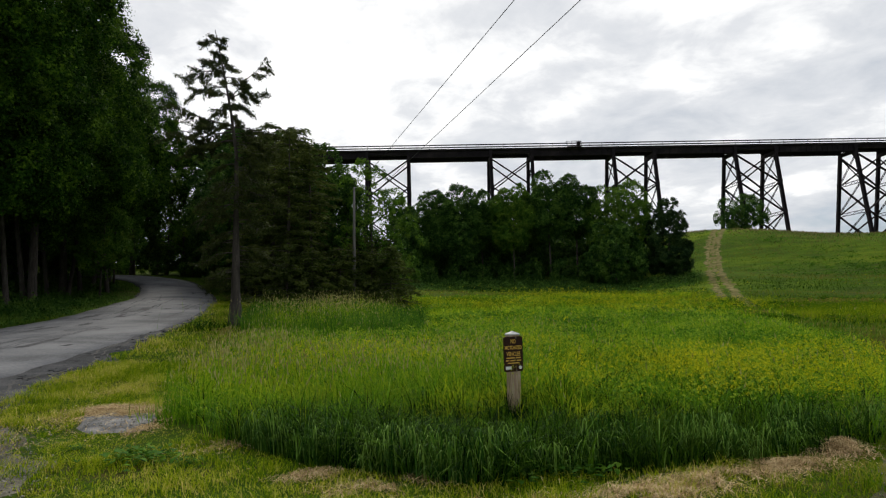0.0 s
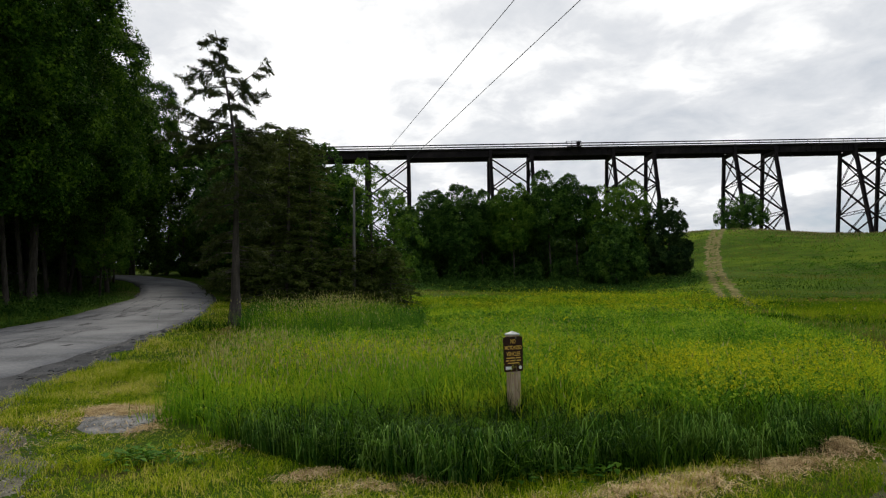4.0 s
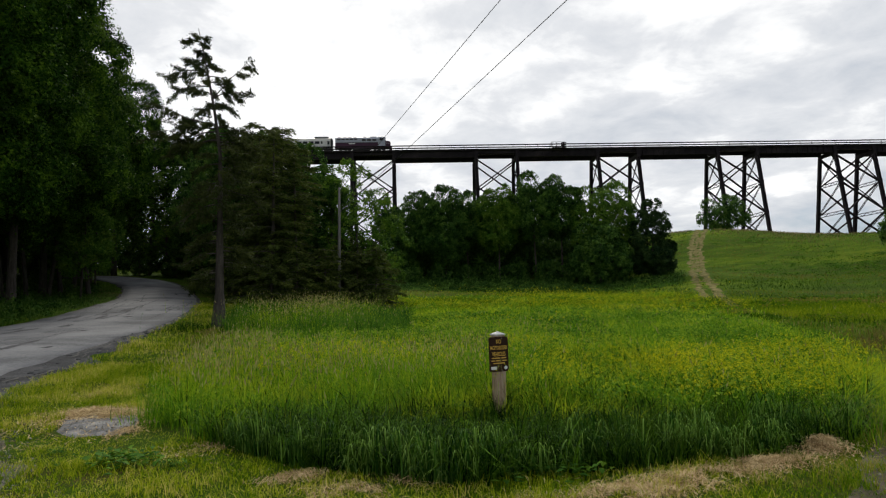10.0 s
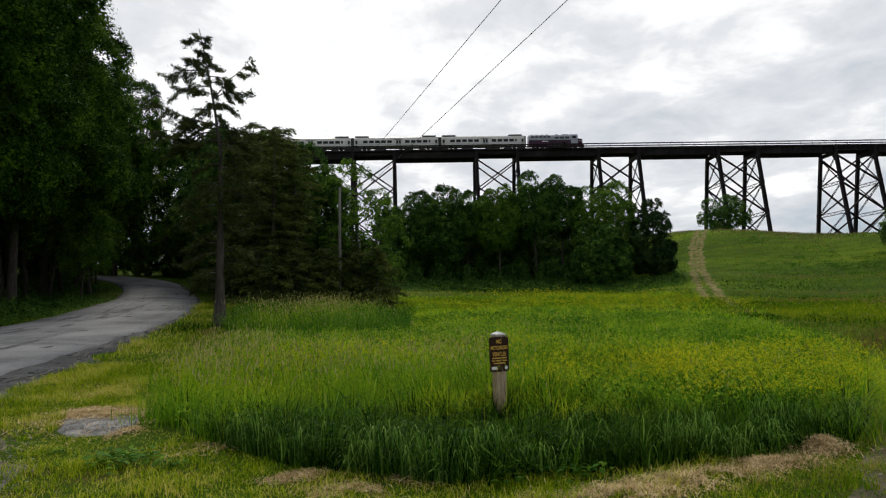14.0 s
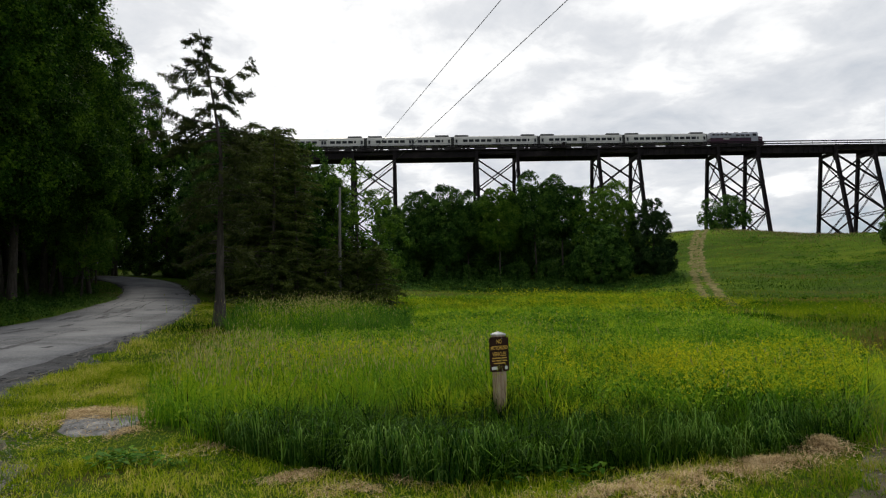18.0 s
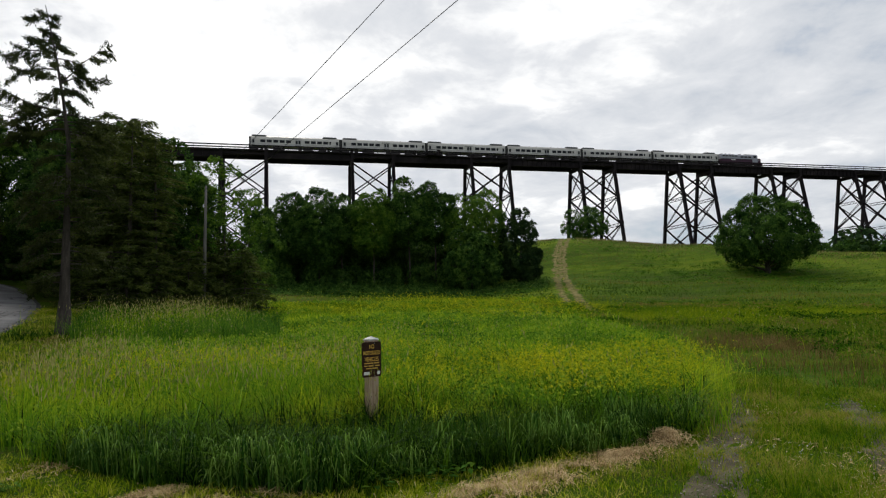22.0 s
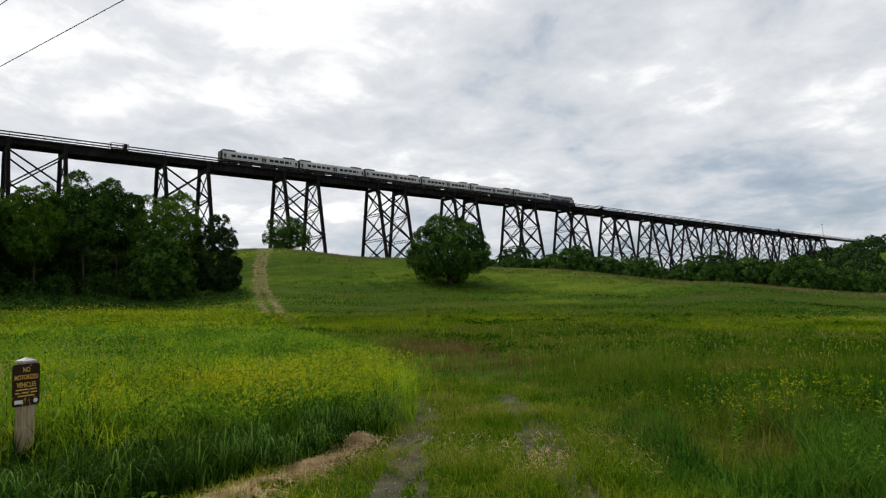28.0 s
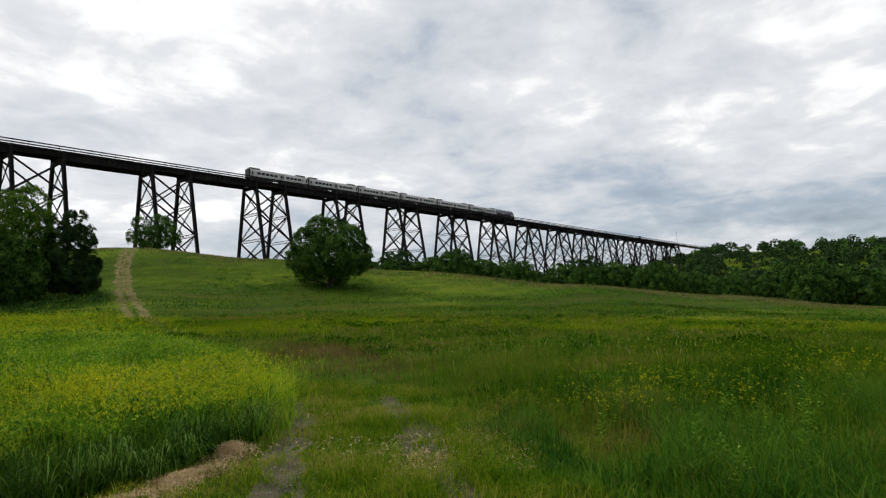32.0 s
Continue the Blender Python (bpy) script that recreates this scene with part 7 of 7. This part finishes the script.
def build_weeds():
    rng = np.random.default_rng(21)
    protos = []
    for i in range(3):
        h = (0.42, 0.5, 0.36)[i]
        t = thing("leafy_weed", "upright leafy green weed in the meadow", "weed", group="leafy weeds")
        st, lv = weed_mesh(rng, h)
        part("stem", st, t)
        tagged(part("leaves", lv, t), kind="stuff")
        protos.append(t)
    n = 0
    while n < 48:
        phi, r = rng.uniform(62, 94), rng.uniform(5.2, 11)
        x, y = polar(phi, r)
        m = pose(x, y, ground_z(x, y), rng.uniform(-8, 8), rng.uniform(-8, 8), rng.uniform(0, 360))
        if n < 3:
            protos[n].matrix_basis = m
        else:
            copy_thing(protos[n % 3], m)
        n += 1


build_weeds()


def build_rosettes():
    """Low broad-leaved plants in the short grass and at the grass edge."""
    rng = np.random.default_rng(23)
    q = []
    for i in range(70):
        a, L = i * 2.4, rng.uniform(0.06, 0.13)
        d = np.array([math.cos(a), math.sin(a), rng.uniform(0.1, 0.7)])
        w = np.array([-math.sin(a), math.cos(a), 0]) * L * 0.3
        p = np.array([*rng.normal(0, 0.13, 2), rng.uniform(0.02, 0.12)])
        q.append([p, p + d * L * 0.55 - w, p + d * L - [0, 0, L * 0.25], p + d * L * 0.55 + w])
    me = quads_mesh("leaves", np.array(q), GRASS_LUSH)
    for i, (x, y, s) in enumerate([(-3.3, 6.75, 1.0), (-3.05, 6.7, 0.9), (-3.5, 7.0, 0.8), (0.75, 5.85, 1.0), (1.05, 5.9, 1.1), (0.5, 5.9, 0.9), (1.3, 5.95, 0.9), (-2.7, 6.6, 0.5), (-4.3, 7.4, 0.4)]):
        t = thing("broad_leaf_weed", "low dark green broad-leaved weed", "weed", pose(x, y, ground_z(x, y), 0, 0, i * 70) @ Matrix.Scale(s, 4), "broad-leaved weeds")
        tagged(part("leaves", me, t), kind="stuff")


build_rosettes()


def build_tufts():
    """Dry yellow tufts at the grass edge and between the ruts, with a few white flowers."""
    rng = np.random.default_rng(25)
    for i, (x, y, n, h, wide) in enumerate([(4.75, 7.35, 150, 0.55, 0.22), (4.45, 4.95, 130, 0.32, 0.25), (5.2, 5.75, 120, 0.30, 0.3), (5.0, 7.6, 110, 0.5, 0.2), (4.1, 4.2, 80, 0.2, 0.3)]):
        u, v = x + rng.normal(0, wide, n), y + rng.normal(0, wide, n)
        rows = blades(rng, u, v, h * rng.uniform(0.5, 1.1, n), rng.uniform(0.004, 0.008, n), rng.uniform(0.2, 0.9, n), 4)
        t = thing("dry_tuft", "dry yellow grass tuft beside the track" if h > 0.4 else "low yellow-green grass tuft between the ruts", "grass tuft", group="dry tufts")
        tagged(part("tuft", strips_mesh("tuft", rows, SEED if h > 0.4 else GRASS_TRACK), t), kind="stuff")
        if i == 1:
            k = 12
            fx, fy = x + rng.normal(0, 0.12, k), y + rng.normal(0, 0.12, k)
            tagged(part("flower_heads", quads_mesh("flower_heads", heads(rng, fx, fy, land(fx, fy) + rng.uniform(0.15, 0.26, k), np.full(k, 0.011)), WHITE_FLOWER), t, "tiny white flowers"), kind="stuff")


build_tufts()


motions()
